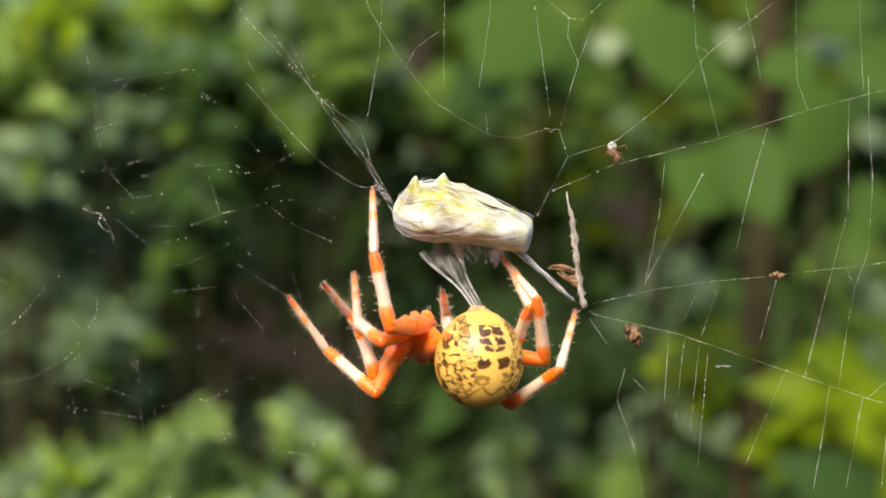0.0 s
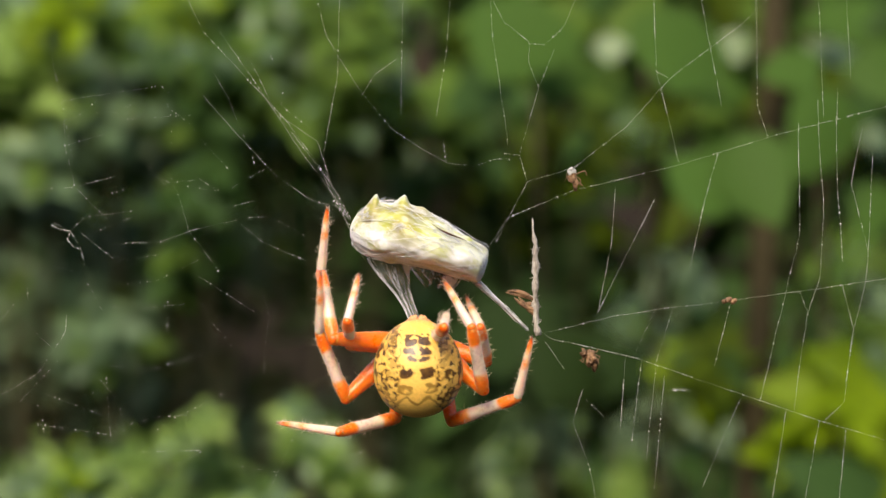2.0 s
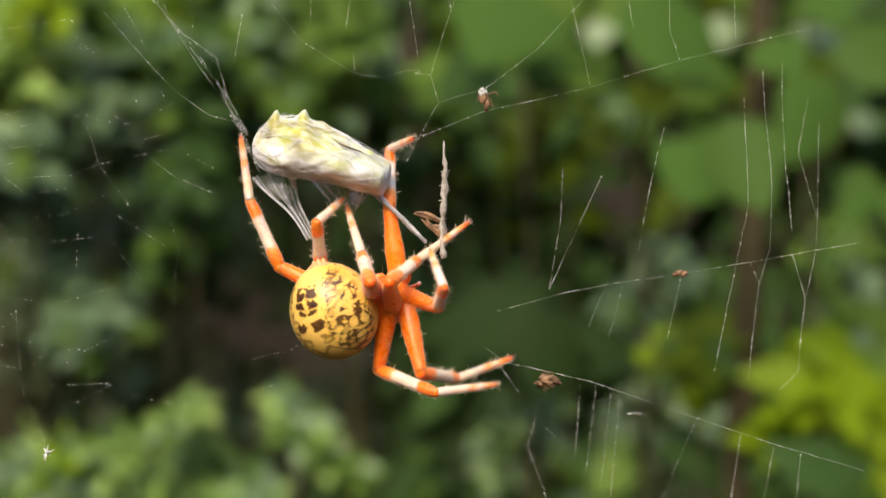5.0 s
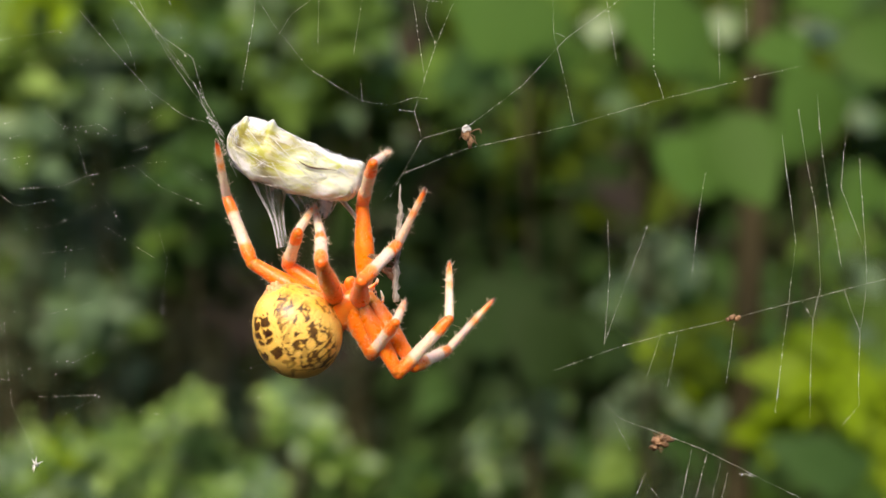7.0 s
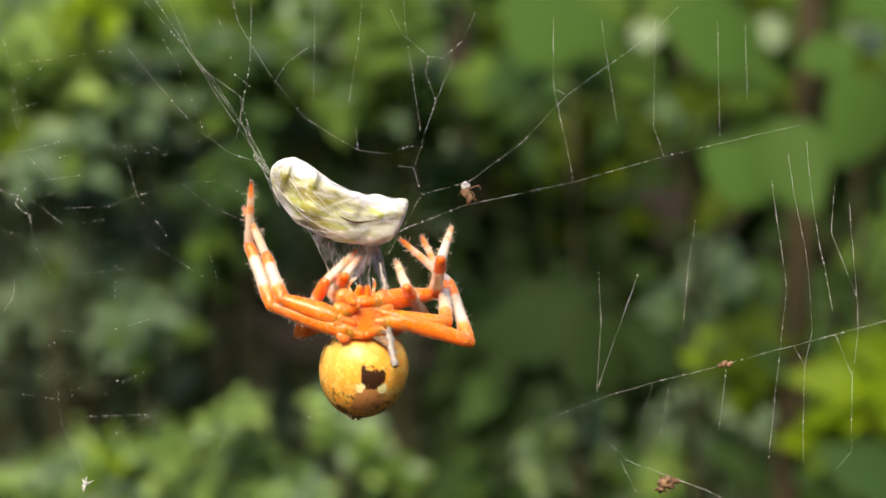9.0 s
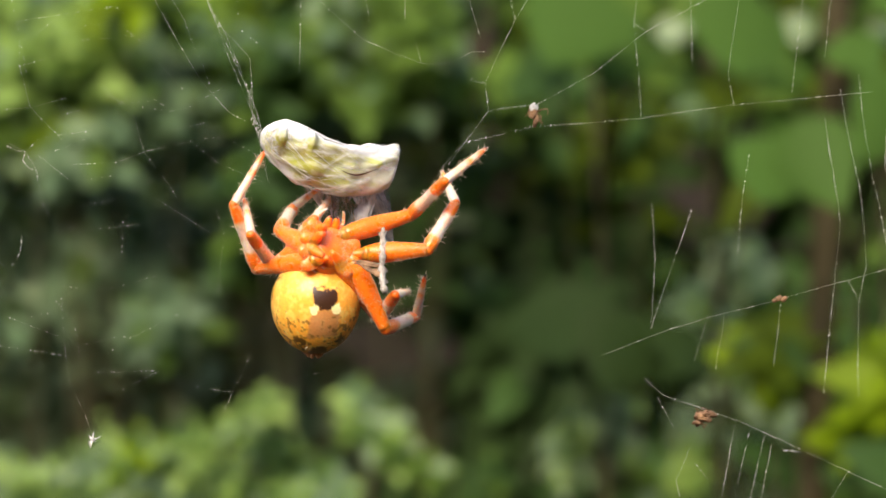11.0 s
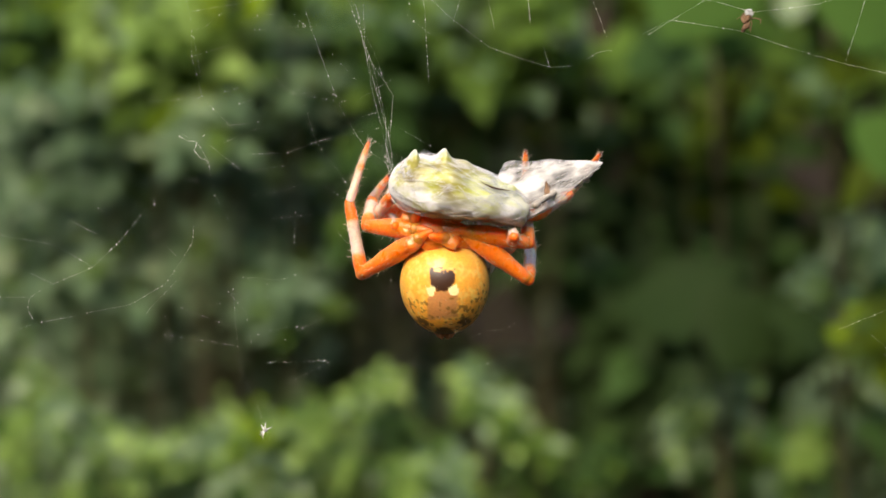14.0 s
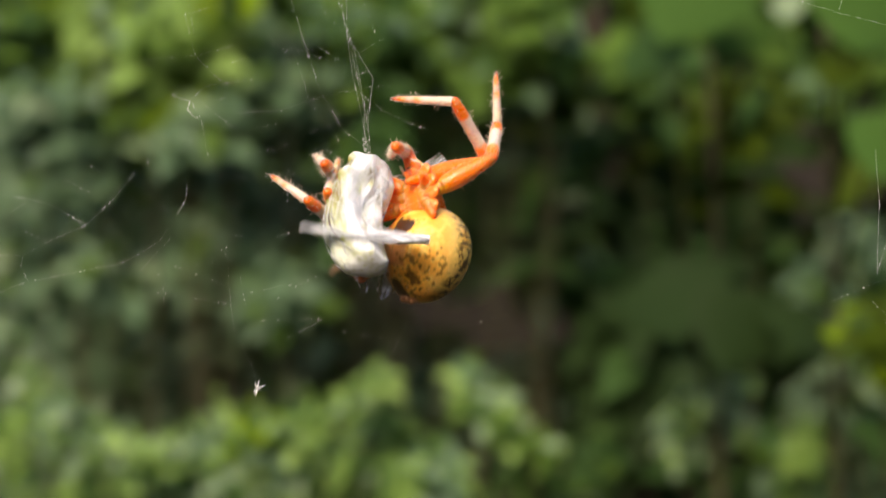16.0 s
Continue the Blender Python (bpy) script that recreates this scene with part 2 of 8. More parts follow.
def veil_material():
    m, nt, nodes, links, bsdf = shader("thin outer silk")
    a = noise_tex(nodes, links, 900, 6, stretch=(0.22, 1, 1))
    b = noise_tex(nodes, links, 260, 4)
    mul = nodes.new("ShaderNodeMath")
    mul.operation = "MULTIPLY"
    links.new(a.outputs[0], mul.inputs[0])
    links.new(b.outputs[0], mul.inputs[1])
    al = ramp(nodes, [(0.24, (0.0,) * 3), (0.33, (0.16,) * 3), (0.44, (0.7,) * 3)])
    links.new(mul.outputs[0], al.inputs[0])
    links.new(al.outputs[0], bsdf.inputs["Alpha"])
    bsdf.inputs["Base Color"].default_value = (0.60, 0.61, 0.63, 1)
    bsdf.inputs["Roughness"].default_value = 0.35
    bumped(nodes, links, bsdf, a, 0.6, 0.0004)
    return m


VEIL = veil_material()


def marbled_material():
    m, nt, nodes, links, bsdf = shader("marbled yellow abdomen")
    at = nodes.new("ShaderNodeAttribute")
    at.attribute_name = "marbling"
    fine = noise_tex(nodes, links, 2600, 3)
    fr = ramp(nodes, [(0.3, (0.84,) * 3), (0.7, (1.0,) * 3)])
    links.new(fine.outputs[0], fr.inputs[0])
    mx = nodes.new("ShaderNodeMix")
    mx.data_type, mx.blend_type = "RGBA", "MULTIPLY"
    mx.inputs[0].default_value = 1.0
    links.new(at.outputs["Color"], mx.inputs[6])
    links.new(fr.outputs[0], mx.inputs[7])
    links.new(mx.outputs[2], bsdf.inputs["Base Color"])
    bsdf.inputs["Roughness"].default_value = 0.37
    bsdf.inputs["Specular IOR Level"].default_value = 0.5
    bsdf.inputs["Subsurface Weight"].default_value = 0.4
    bsdf.inputs["Subsurface Radius"].default_value = (1.0, 0.6, 0.2)
    bsdf.inputs["Subsurface Scale"].default_value = 0.0008
    bumped(nodes, links, bsdf, fine, 0.2, 0.0001)
    return m


MARBLED = marbled_material()


# ---- mesh helpers ----
def part(name, bm, material, parent=None, label="", smooth=True):
    """Links a bmesh as one mesh object, under a thing or a part."""
    me = bpy.data.meshes.new(name)
    bm.to_mesh(me)
    bm.free()
    me.materials.append(material)
    if smooth:
        me.polygons.foreach_set("use_smooth", [True] * len(me.polygons))
    ob = new(name, me)
    ob.parent = parent
    if label:
        ob["label"] = label
    return ob


def tube(bm, points, radii, sides=6, cap=True):
    """A swept tube through points; radii: one number or one each."""
    pts = [Vector(p) for p in points]
    if not hasattr(radii, "__len__"):
        radii = [radii] * len(pts)
    rings, side = [], None
    for i, p in enumerate(pts):
        d = (pts[min(i + 1, len(pts) - 1)] - pts[max(i - 1, 0)]).normalized()
        if side is None:
            side = d.orthogonal().normalized()
        side = (side - d * side.dot(d)).normalized()
        other = d.cross(side)
        rings.append([bm.verts.new(p + (side * math.cos(a) + other * math.sin(a)) * radii[i])
                      for a in (2 * math.pi * k / sides for k in range(sides))])
    for a, b in zip(rings, rings[1:]):
        for k in range(sides):
            bm.faces.new((a[k], a[(k + 1) % sides], b[(k + 1) % sides], b[k]))
    if cap:
        bm.faces.new(rings[0][::-1])
        bm.faces.new(rings[-1])


def ball(bm, centre, size, u=12, v=8, turn=None):
    m = Matrix.Translation(centre) @ (turn or Matrix()) @ Matrix.Diagonal((*size, 1))
    bmesh.ops.create_uvsphere(bm, u_segments=u, v_segments=v, radius=1, matrix=m)


def leaf(bm, m, length, width, rng, rows=4, taper=.72):
    """An ovate leaf with a folded midrib and a drooping tip, along local y."""
    left, mid, right = [], [], []
    droop = rng.uniform(0.05, 0.22) * length
    for k in range(rows + 1):
        s = k / rows
        w = width / 2 * (math.sin(math.pi * min(1, s ** taper)) ** 0.8 if 0 < s < 1 else 0.02)
        z = -droop * s * s
        mid.append(bm.verts.new(m @ Vector((0, s * length, z))))
        left.append(bm.verts.new(m @ Vector((-w, s * length, z + w * 0.3))))
        right.append(bm.verts.new(m @ Vector((w, s * length, z + w * 0.3))))
    for k in range(rows):
        bm.faces.new((left[k], mid[k], mid[k + 1], left[k + 1]))
        bm.faces.new((mid[k], right[k], right[k + 1], mid[k + 1]))


# ---- ground and distance ----
def ground():
    bm = bmesh.new()
    n, half = 60, 60.0
    g = [[None] * (n + 1) for _ in range(n + 1)]
    for i in range(n + 1):
        for j in range(n + 1):
            a, b = (2 * i / n - 1), (2 * j / n - 1)
            x, y = half * a * abs(a), half * b * abs(b)
            g[i][j] = bm.verts.new((x, y, 0.05 * noise.noise(Vector((x * 0.8, y * 0.8, 0)))))
    for i in range(n):
        for j in range(n):
            bm.faces.new((g[i][j], g[i + 1][j], g[i + 1][j + 1], g[i][j + 1]))
    tagged(part("ground", bm, SOIL), "woodland ground of dark leaf litter", "ground", kind="structure")


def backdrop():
    """The wood all round, its shade painted in as a dark colour, with an uneven top."""
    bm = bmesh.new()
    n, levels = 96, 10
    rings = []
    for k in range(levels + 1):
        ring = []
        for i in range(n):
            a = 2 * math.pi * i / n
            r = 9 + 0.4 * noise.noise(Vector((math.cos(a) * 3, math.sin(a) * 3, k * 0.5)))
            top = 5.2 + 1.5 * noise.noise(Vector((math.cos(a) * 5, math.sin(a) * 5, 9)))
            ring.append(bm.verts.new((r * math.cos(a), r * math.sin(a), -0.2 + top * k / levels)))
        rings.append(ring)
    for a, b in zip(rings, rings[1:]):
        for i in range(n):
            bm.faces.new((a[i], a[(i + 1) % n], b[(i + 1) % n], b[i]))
    tagged(part("backdrop", bm, WOODS), "woodland in the distance, shade painted into its dark colour", "woods", kind="structure")


ground()
backdrop()


# ---- plants: clumps as x, y, z, radius, leaf ----
LOW_SHRUB_A = [
    (-0.613, 1.67, 1.106, 0.023, 'fresh'),
    (-0.565, 1.63, 1.089, 0.020, 'sage'),
    (-0.617, 1.72, 1.042, 0.023, 'pale'),
    (-0.544, 1.65, 1.030, 0.022, 'fresh'),
    (-0.517, 1.62, 1.074, 0.016, 'pale'),
    (-0.508, 1.72, 1.048, 0.017, 'sunny'),
    (-0.574, 1.88, 0.966, 0.030, 'green'),
    (-0.682, 1.84, 0.967, 0.029, 'green'),
    (-0.503, 1.83, 1.007, 0.023, 'fresh'),
    (-0.562, 1.67, 0.987, 0.023, 'fresh'),
]
LOW_SHRUB_B = [
    (-0.460, 1.76, 1.017, 0.024, 'green'),
    (-0.427, 1.68, 1.058, 0.017, 'sage'),
    (-0.391, 1.65, 1.029, 0.022, 'fresh'),
    (-0.364, 1.63, 1.082, 0.017, 'lime'),
    (-0.348, 1.66, 1.044, 0.021, 'sage'),
    (-0.369, 1.88, 1.058, 0.019, 'dark'),
    (-0.458, 1.85, 0.958, 0.025, 'fresh'),
    (-0.392, 1.84, 0.972, 0.025, 'sage'),
    (-0.518, 1.84, 0.972, 0.025, 'sage'),
]
LOW_SHRUB_C = [
    (-0.306, 1.66, 1.075, 0.017, 'fresh'),
    (-0.300, 1.69, 1.037, 0.023, 'fresh'),
    (-0.269, 1.79, 1.110, 0.012, 'sunny'),
    (-0.273, 1.82, 1.072, 0.018, 'fresh'),
    (-0.289, 1.86, 1.020, 0.023, 'sage'),
    (-0.238, 1.86, 1.036, 0.021, 'green'),
    (-0.203, 1.63, 1.038, 0.020, 'fresh'),
    (-0.191, 1.78, 1.029, 0.016, 'green'),
    (-0.335, 1.80, 0.986, 0.024, 'fresh'),
    (-0.242, 1.75, 0.985, 0.024, 'fresh'),
    (-0.160, 1.65, 1.023, 0.019, 'sage'),
    (-0.288, 1.74, 1.097, 0.010, 'green'),
]
LOW_SHRUB_D = [
    (-0.640, 1.68, 1.049, 0.018, 'fresh'),
    (-0.714, 1.98, 0.992, 0.020, 'sunny'),
    (-0.654, 1.95, 1.007, 0.020, 'green'),
    (-0.593, 1.84, 1.026, 0.021, 'sage'),
    (-0.527, 1.76, 1.029, 0.015, 'fresh'),
    (-0.550, 1.97, 1.005, 0.019, 'pale'),
    (-0.464, 1.85, 1.043, 0.021, 'sunny'),
    (-0.455, 1.96, 1.028, 0.023, 'pale'),
    (-0.420, 1.95, 1.017, 0.018, 'sage'),
]
LOW_SHRUB_E = [
    (-0.358, 1.83, 1.019, 0.020, 'fresh'),
    (-0.321, 1.79, 1.027, 0.013, 'dark'),
    (-0.299, 1.86, 1.013, 0.017, 'green'),
    (-0.251, 1.80, 1.021, 0.014, 'green'),
    (-0.197, 1.71, 1.035, 0.015, 'sage'),
]
PALE_SHRUB = [
    (-0.155, 1.86, 1.091, 0.015, 'pale'),
    (-0.123, 1.96, 1.057, 0.015, 'pale'),
    (-0.135, 1.81, 1.064, 0.014, 'green'),
    (-0.089, 1.81, 1.042, 0.021, 'green'),
    (-0.062, 1.93, 1.015, 0.025, 'dark'),
    (-0.028, 1.86, 1.025, 0.022, 'dark'),
    (-0.127, 1.91, 1.008, 0.022, 'dark'),
    (-0.174, 1.89, 1.115, 0.012, 'sage'),
    (-0.092, 1.87, 0.986, 0.022, 'dark'),
    (-0.044, 2.00, 0.960, 0.023, 'green'),
]
THIN_SHRUB = [
    (0.095, 1.90, 1.091, 0.021, 'pale'),
    (0.134, 1.95, 1.095, 0.014, 'sage'),
    (0.079, 1.90, 1.039, 0.020, 'pale'),
    (0.066, 2.01, 1.051, 0.012, 'sage'),
    (0.116, 1.92, 1.062, 0.011, 'pale'),
    (0.103, 1.94, 1.000, 0.017, 'dark'),
    (0.151, 2.04, 0.964, 0.020, 'dark'),
    (0.208, 1.93, 0.982, 0.020, 'fresh'),
    (0.269, 1.99, 0.989, 0.017, 'pale'),
    (0.317, 2.08, 0.947, 0.024, 'fresh'),
]
ASH_SHRUB = [
    (0.254, 1.88, 1.260, 0.026, 'pale'),
    (0.275, 1.87, 1.276, 0.013, 'sage'),
    (0.226, 1.91, 1.217, 0.018, 'sage'),
    (0.255, 2.04, 1.184, 0.015, 'sage'),
    (0.219, 2.00, 1.063, 0.017, 'pale'),
    (0.239, 1.91, 1.064, 0.014, 'pale'),
    (0.268, 1.93, 1.101, 0.024, 'pale'),
    (0.301, 1.89, 1.115, 0.021, 'pale'),
    (0.285, 1.96, 1.128, 0.018, 'green'),
    (0.201, 1.86, 1.044, 0.015, 'fresh'),
    (0.301, 2.02, 1.047, 0.023, 'dark'),
    (0.538, 2.07, 1.235, 0.020, 'pale'),
    (0.511, 2.09, 1.259, 0.022, 'green'),
]
LIME_SHRUB = [
    (0.251, 1.56, 1.197, 0.008, 'olive'),
    (0.253, 1.59, 1.178, 0.005, 'lime'),
    (0.338, 1.45, 1.169, 0.013, 'lime'),
    (0.354, 1.49, 1.183, 0.019, 'lime'),
    (0.405, 1.59, 1.151, 0.020, 'gold'),
    (0.390, 1.57, 1.115, 0.020, 'lime'),
    (0.344, 1.51, 1.128, 0.017, 'lime'),
    (0.357, 1.59, 1.113, 0.010, 'green'),
    (0.403, 1.54, 1.198, 0.015, 'green'),
    (0.449, 1.57, 1.164, 0.021, 'lime'),
    (0.416, 1.49, 1.120, 0.020, 'lime'),
]
TALL_SHRUB_A = [
    (-0.800, 2.12, 1.576, 0.043, 'green'),
    (-0.774, 2.21, 1.565, 0.045, 'lime'),
    (-0.678, 2.10, 1.595, 0.043, 'fresh'),
    (-0.644, 2.18, 1.584, 0.041, 'fresh'),
    (-0.783, 2.39, 1.517, 0.045, 'lime'),
    (-0.671, 2.17, 1.523, 0.037, 'fresh'),
    (-0.591, 2.05, 1.532, 0.035, 'fresh'),
    (-0.753, 2.07, 1.428, 0.050, 'sage'),
    (-0.710, 2.11, 1.402, 0.040, 'sage'),
    (-0.729, 2.32, 1.390, 0.029, 'pale'),
    (-0.629, 2.18, 1.435, 0.041, 'green'),
    (-0.789, 2.15, 1.499, 0.044, 'green'),
    (-0.792, 2.08, 1.358, 0.050, 'sage'),
    (-0.722, 2.39, 1.660, 0.049, 'green'),
]
TALL_SHRUB_B = [
    (-0.590, 2.20, 1.609, 0.038, 'sage'),
    (-0.535, 2.12, 1.569, 0.033, 'sunny'),
    (-0.484, 2.07, 1.605, 0.035, 'lime'),
    (-0.548, 2.07, 1.524, 0.035, 'green'),
    (-0.522, 2.11, 1.506, 0.033, 'fresh'),
    (-0.520, 2.29, 1.551, 0.039, 'sage'),
    (-0.559, 2.10, 1.462, 0.029, 'lime'),
    (-0.531, 2.06, 1.406, 0.035, 'sage'),
    (-0.519, 2.22, 1.453, 0.042, 'pale'),
    (-0.442, 2.14, 1.462, 0.040, 'sage'),
    (-0.479, 2.40, 1.555, 0.045, 'sage'),
    (-0.431, 2.09, 1.594, 0.036, 'green'),
    (-0.432, 2.24, 1.416, 0.034, 'sage'),
]
TALL_SHRUB_C = [
    (-0.443, 2.32, 1.602, 0.036, 'lime'),
    (-0.377, 2.19, 1.611, 0.045, 'gold'),
    (-0.372, 2.40, 1.617, 0.037, 'gold'),
    (-0.291, 2.22, 1.623, 0.038, 'green'),
    (-0.258, 2.13, 1.541, 0.029, 'green'),
    (-0.385, 2.19, 1.548, 0.034, 'green'),
    (-0.313, 2.06, 1.505, 0.035, 'dark'),
    (-0.281, 2.20, 1.519, 0.034, 'green'),
    (-0.230, 2.14, 1.502, 0.033, 'green'),
    (-0.390, 2.36, 1.462, 0.040, 'dark'),
    (-0.323, 2.34, 1.469, 0.040, 'dark'),
    (-0.253, 2.22, 1.434, 0.038, 'dark'),
    (-0.299, 2.06, 1.392, 0.028, 'dark'),
]
TALL_SHRUB_D = [
    (-0.215, 2.14, 1.593, 0.025, 'pale'),
    (-0.163, 2.13, 1.603, 0.035, 'green'),
    (-0.119, 2.12, 1.609, 0.036, 'green'),
    (-0.083, 2.13, 1.585, 0.033, 'dark'),
    (-0.196, 2.35, 1.534, 0.039, 'green'),
    (-0.136, 2.10, 1.484, 0.026, 'green'),
    (-0.095, 2.07, 1.527, 0.032, 'green'),
    (-0.076, 2.37, 1.520, 0.036, 'dark'),
    (-0.188, 2.25, 1.443, 0.037, 'dark'),
    (-0.135, 2.40, 1.444, 0.039, 'dark'),
    (-0.078, 2.19, 1.447, 0.031, 'olive'),
    (-0.206, 2.37, 1.580, 0.032, 'green'),
]
SHADE_SHRUB_A = [
    (-0.866, 2.36, 1.309, 0.060, 'sage'),
    (-0.830, 2.42, 1.276, 0.050, 'pale'),
    (-0.750, 2.40, 1.309, 0.049, 'sage'),
    (-0.664, 2.30, 1.269, 0.047, 'pale'),
    (-0.778, 2.14, 1.213, 0.051, 'sage'),
    (-0.718, 2.18, 1.204, 0.048, 'sage'),
    (-0.724, 2.45, 1.175, 0.054, 'sage'),
    (-0.869, 2.46, 1.124, 0.055, 'sage'),
    (-0.713, 2.47, 1.351, 0.042, 'green'),
    (-0.613, 2.23, 1.225, 0.038, 'sage'),
]
SHADE_SHRUB_B = [
    (-0.572, 2.36, 1.139, 0.044, 'pale'),
    (-0.524, 2.42, 1.115, 0.041, 'sage'),
    (-0.568, 2.36, 1.333, 0.036, 'pale'),
    (-0.601, 2.43, 1.392, 0.033, 'sage'),
    (-0.615, 2.31, 1.360, 0.030, 'pale'),
    (-0.596, 2.36, 1.345, 0.027, 'sage'),
    (-0.619, 2.37, 1.268, 0.045, 'sage'),
    (-0.524, 2.21, 1.278, 0.038, 'sage'),
    (-0.653, 2.47, 1.166, 0.046, 'sage'),
    (-0.605, 2.48, 1.212, 0.042, 'sage'),
    (-0.447, 2.13, 1.184, 0.036, 'sage'),
    (-0.557, 2.49, 1.207, 0.043, 'sage'),
    (-0.504, 2.48, 1.335, 0.034, 'sage'),
    (-0.433, 2.37, 1.277, 0.036, 'sage'),
    (-0.329, 2.12, 1.301, 0.033, 'dark'),
]
# the dark and deep clumps here paint in shade
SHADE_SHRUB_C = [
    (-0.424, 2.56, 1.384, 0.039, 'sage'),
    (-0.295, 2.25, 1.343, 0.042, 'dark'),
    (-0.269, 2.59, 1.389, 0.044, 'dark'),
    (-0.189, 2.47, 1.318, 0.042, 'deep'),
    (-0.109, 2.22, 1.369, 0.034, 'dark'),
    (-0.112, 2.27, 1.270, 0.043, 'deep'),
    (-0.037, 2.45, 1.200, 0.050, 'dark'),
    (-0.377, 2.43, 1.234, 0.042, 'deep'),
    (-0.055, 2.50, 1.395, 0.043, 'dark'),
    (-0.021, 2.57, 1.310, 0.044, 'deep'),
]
MIDDLE_SHRUB = [
    (0.038, 2.41, 1.433, 0.040, 'olive'),
    (0.170, 2.30, 1.450, 0.038, 'olive'),
    (0.289, 2.76, 1.513, 0.047, 'olive'),
    (0.076, 2.31, 1.482, 0.039, 'dark'),
    (0.109, 2.74, 1.320, 0.056, 'deep'),
    (0.013, 2.36, 1.511, 0.040, 'green'),
    (-0.022, 2.70, 1.522, 0.042, 'dark'),
    (0.337, 2.69, 1.503, 0.041, 'green'),
    (0.184, 2.74, 1.563, 0.047, 'dark'),
    (0.067, 2.58, 1.398, 0.031, 'olive'),
    (0.221, 2.74, 1.413, 0.028, 'olive'),
    (0.571, 2.40, 1.301, 0.041, 'green'),
    (0.574, 2.64, 1.211, 0.045, 'dark'),
]
# shade behind the web is painted in by its dark and deep leaves
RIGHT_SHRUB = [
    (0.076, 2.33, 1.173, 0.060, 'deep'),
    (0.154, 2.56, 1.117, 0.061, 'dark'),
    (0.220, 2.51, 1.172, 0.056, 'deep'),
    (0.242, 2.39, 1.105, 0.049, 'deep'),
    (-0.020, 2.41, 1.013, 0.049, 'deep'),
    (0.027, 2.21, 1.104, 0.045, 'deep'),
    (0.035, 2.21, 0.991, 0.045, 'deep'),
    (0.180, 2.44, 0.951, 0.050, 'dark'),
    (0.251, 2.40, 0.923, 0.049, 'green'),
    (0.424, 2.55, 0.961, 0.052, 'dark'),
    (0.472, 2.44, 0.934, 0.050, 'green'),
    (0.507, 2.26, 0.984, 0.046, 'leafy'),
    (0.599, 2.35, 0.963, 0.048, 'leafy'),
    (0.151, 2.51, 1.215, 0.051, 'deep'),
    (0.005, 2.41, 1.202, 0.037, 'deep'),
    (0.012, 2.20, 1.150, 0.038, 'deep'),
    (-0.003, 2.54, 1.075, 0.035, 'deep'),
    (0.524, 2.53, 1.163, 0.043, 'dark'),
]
BROAD_LEAVES_A = [
    (0.067, 1.62, 1.511, 0.105, 0.105, 20, 'leafy'),
    (0.038, 1.70, 1.469, 0.076, 0.070, -35, 'dark'),
    (0.114, 1.70, 1.487, 0.070, 0.064, 30, 'leafy'),
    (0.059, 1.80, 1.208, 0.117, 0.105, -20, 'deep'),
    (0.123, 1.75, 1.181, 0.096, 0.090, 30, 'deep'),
    (0.170, 1.80, 1.479, 0.055, 0.055, -20, 'green'),
    (0.174, 1.75, 1.516, 0.036, 0.033, 0, 'pale'),
    (0.129, 1.75, 1.546, 0.054, 0.048, 30, 'green'),
]
BROAD_LEAVES_B = [
    (0.211, 1.50, 1.483, 0.087, 0.092, 15, 'leafy'),
    (0.195, 1.65, 1.532, 0.062, 0.056, -30, 'green'),
    (0.282, 1.60, 1.500, 0.031, 0.033, 0, 'pale'),
    (0.260, 1.60, 1.459, 0.060, 0.049, 25, 'leafy'),
    (0.210, 1.32, 1.352, 0.068, 0.074, 18, 'leafy'),
    (0.243, 1.30, 1.360, 0.058, 0.078, -24, 'leafy'),
    (0.218, 1.70, 1.446, 0.052, 0.041, 30, 'olive'),
    (0.258, 1.60, 1.208, 0.038, 0.033, -15, 'olive'),
    (0.189, 1.75, 1.181, 0.072, 0.060, 20, 'deep'),
    (0.260, 1.60, 1.087, 0.071, 0.049, 10, 'dark'),
]
BROAD_LEAVES_C = [
    (0.307, 1.35, 1.397, 0.060, 0.088, 35, 'leafy'),
    (0.316, 1.50, 1.465, 0.051, 0.056, -20, 'leafy'),
    (0.375, 1.60, 1.492, 0.049, 0.033, 10, 'pale'),
    (0.359, 1.40, 1.334, 0.038, 0.057, 20, 'leafy'),
    (0.416, 1.60, 1.410, 0.027, 0.033, 0, 'pale'),
    (0.398, 1.50, 1.465, 0.062, 0.062, -20, 'leafy'),
    (0.315, 1.60, 1.525, 0.060, 0.038, 20, 'green'),
    (0.369, 1.55, 1.523, 0.064, 0.042, -15, 'leafy'),
]
BROAD_LEAVES_D = [
    (0.341, 1.50, 1.177, 0.062, 0.051, 20, 'lime'),
    (0.377, 1.50, 1.147, 0.056, 0.051, -25, 'lime'),
    (0.331, 1.50, 1.144, 0.041, 0.036, 15, 'lime'),
    (0.333, 1.40, 1.104, 0.091, 0.053, 10, 'dark'),
    (0.316, 1.50, 1.090, 0.056, 0.041, -20, 'dark'),
    (0.416, 1.55, 1.216, 0.053, 0.048, 20, 'green'),
    (0.439, 1.50, 1.321, 0.062, 0.072, 10, 'leafy'),
    (0.444, 1.50, 1.167, 0.056, 0.056, -10, 'lime'),
]
TRUNK_NEAR = (0.2918, 1.56)
TRUNK_FAR = (-0.014, 2.62)

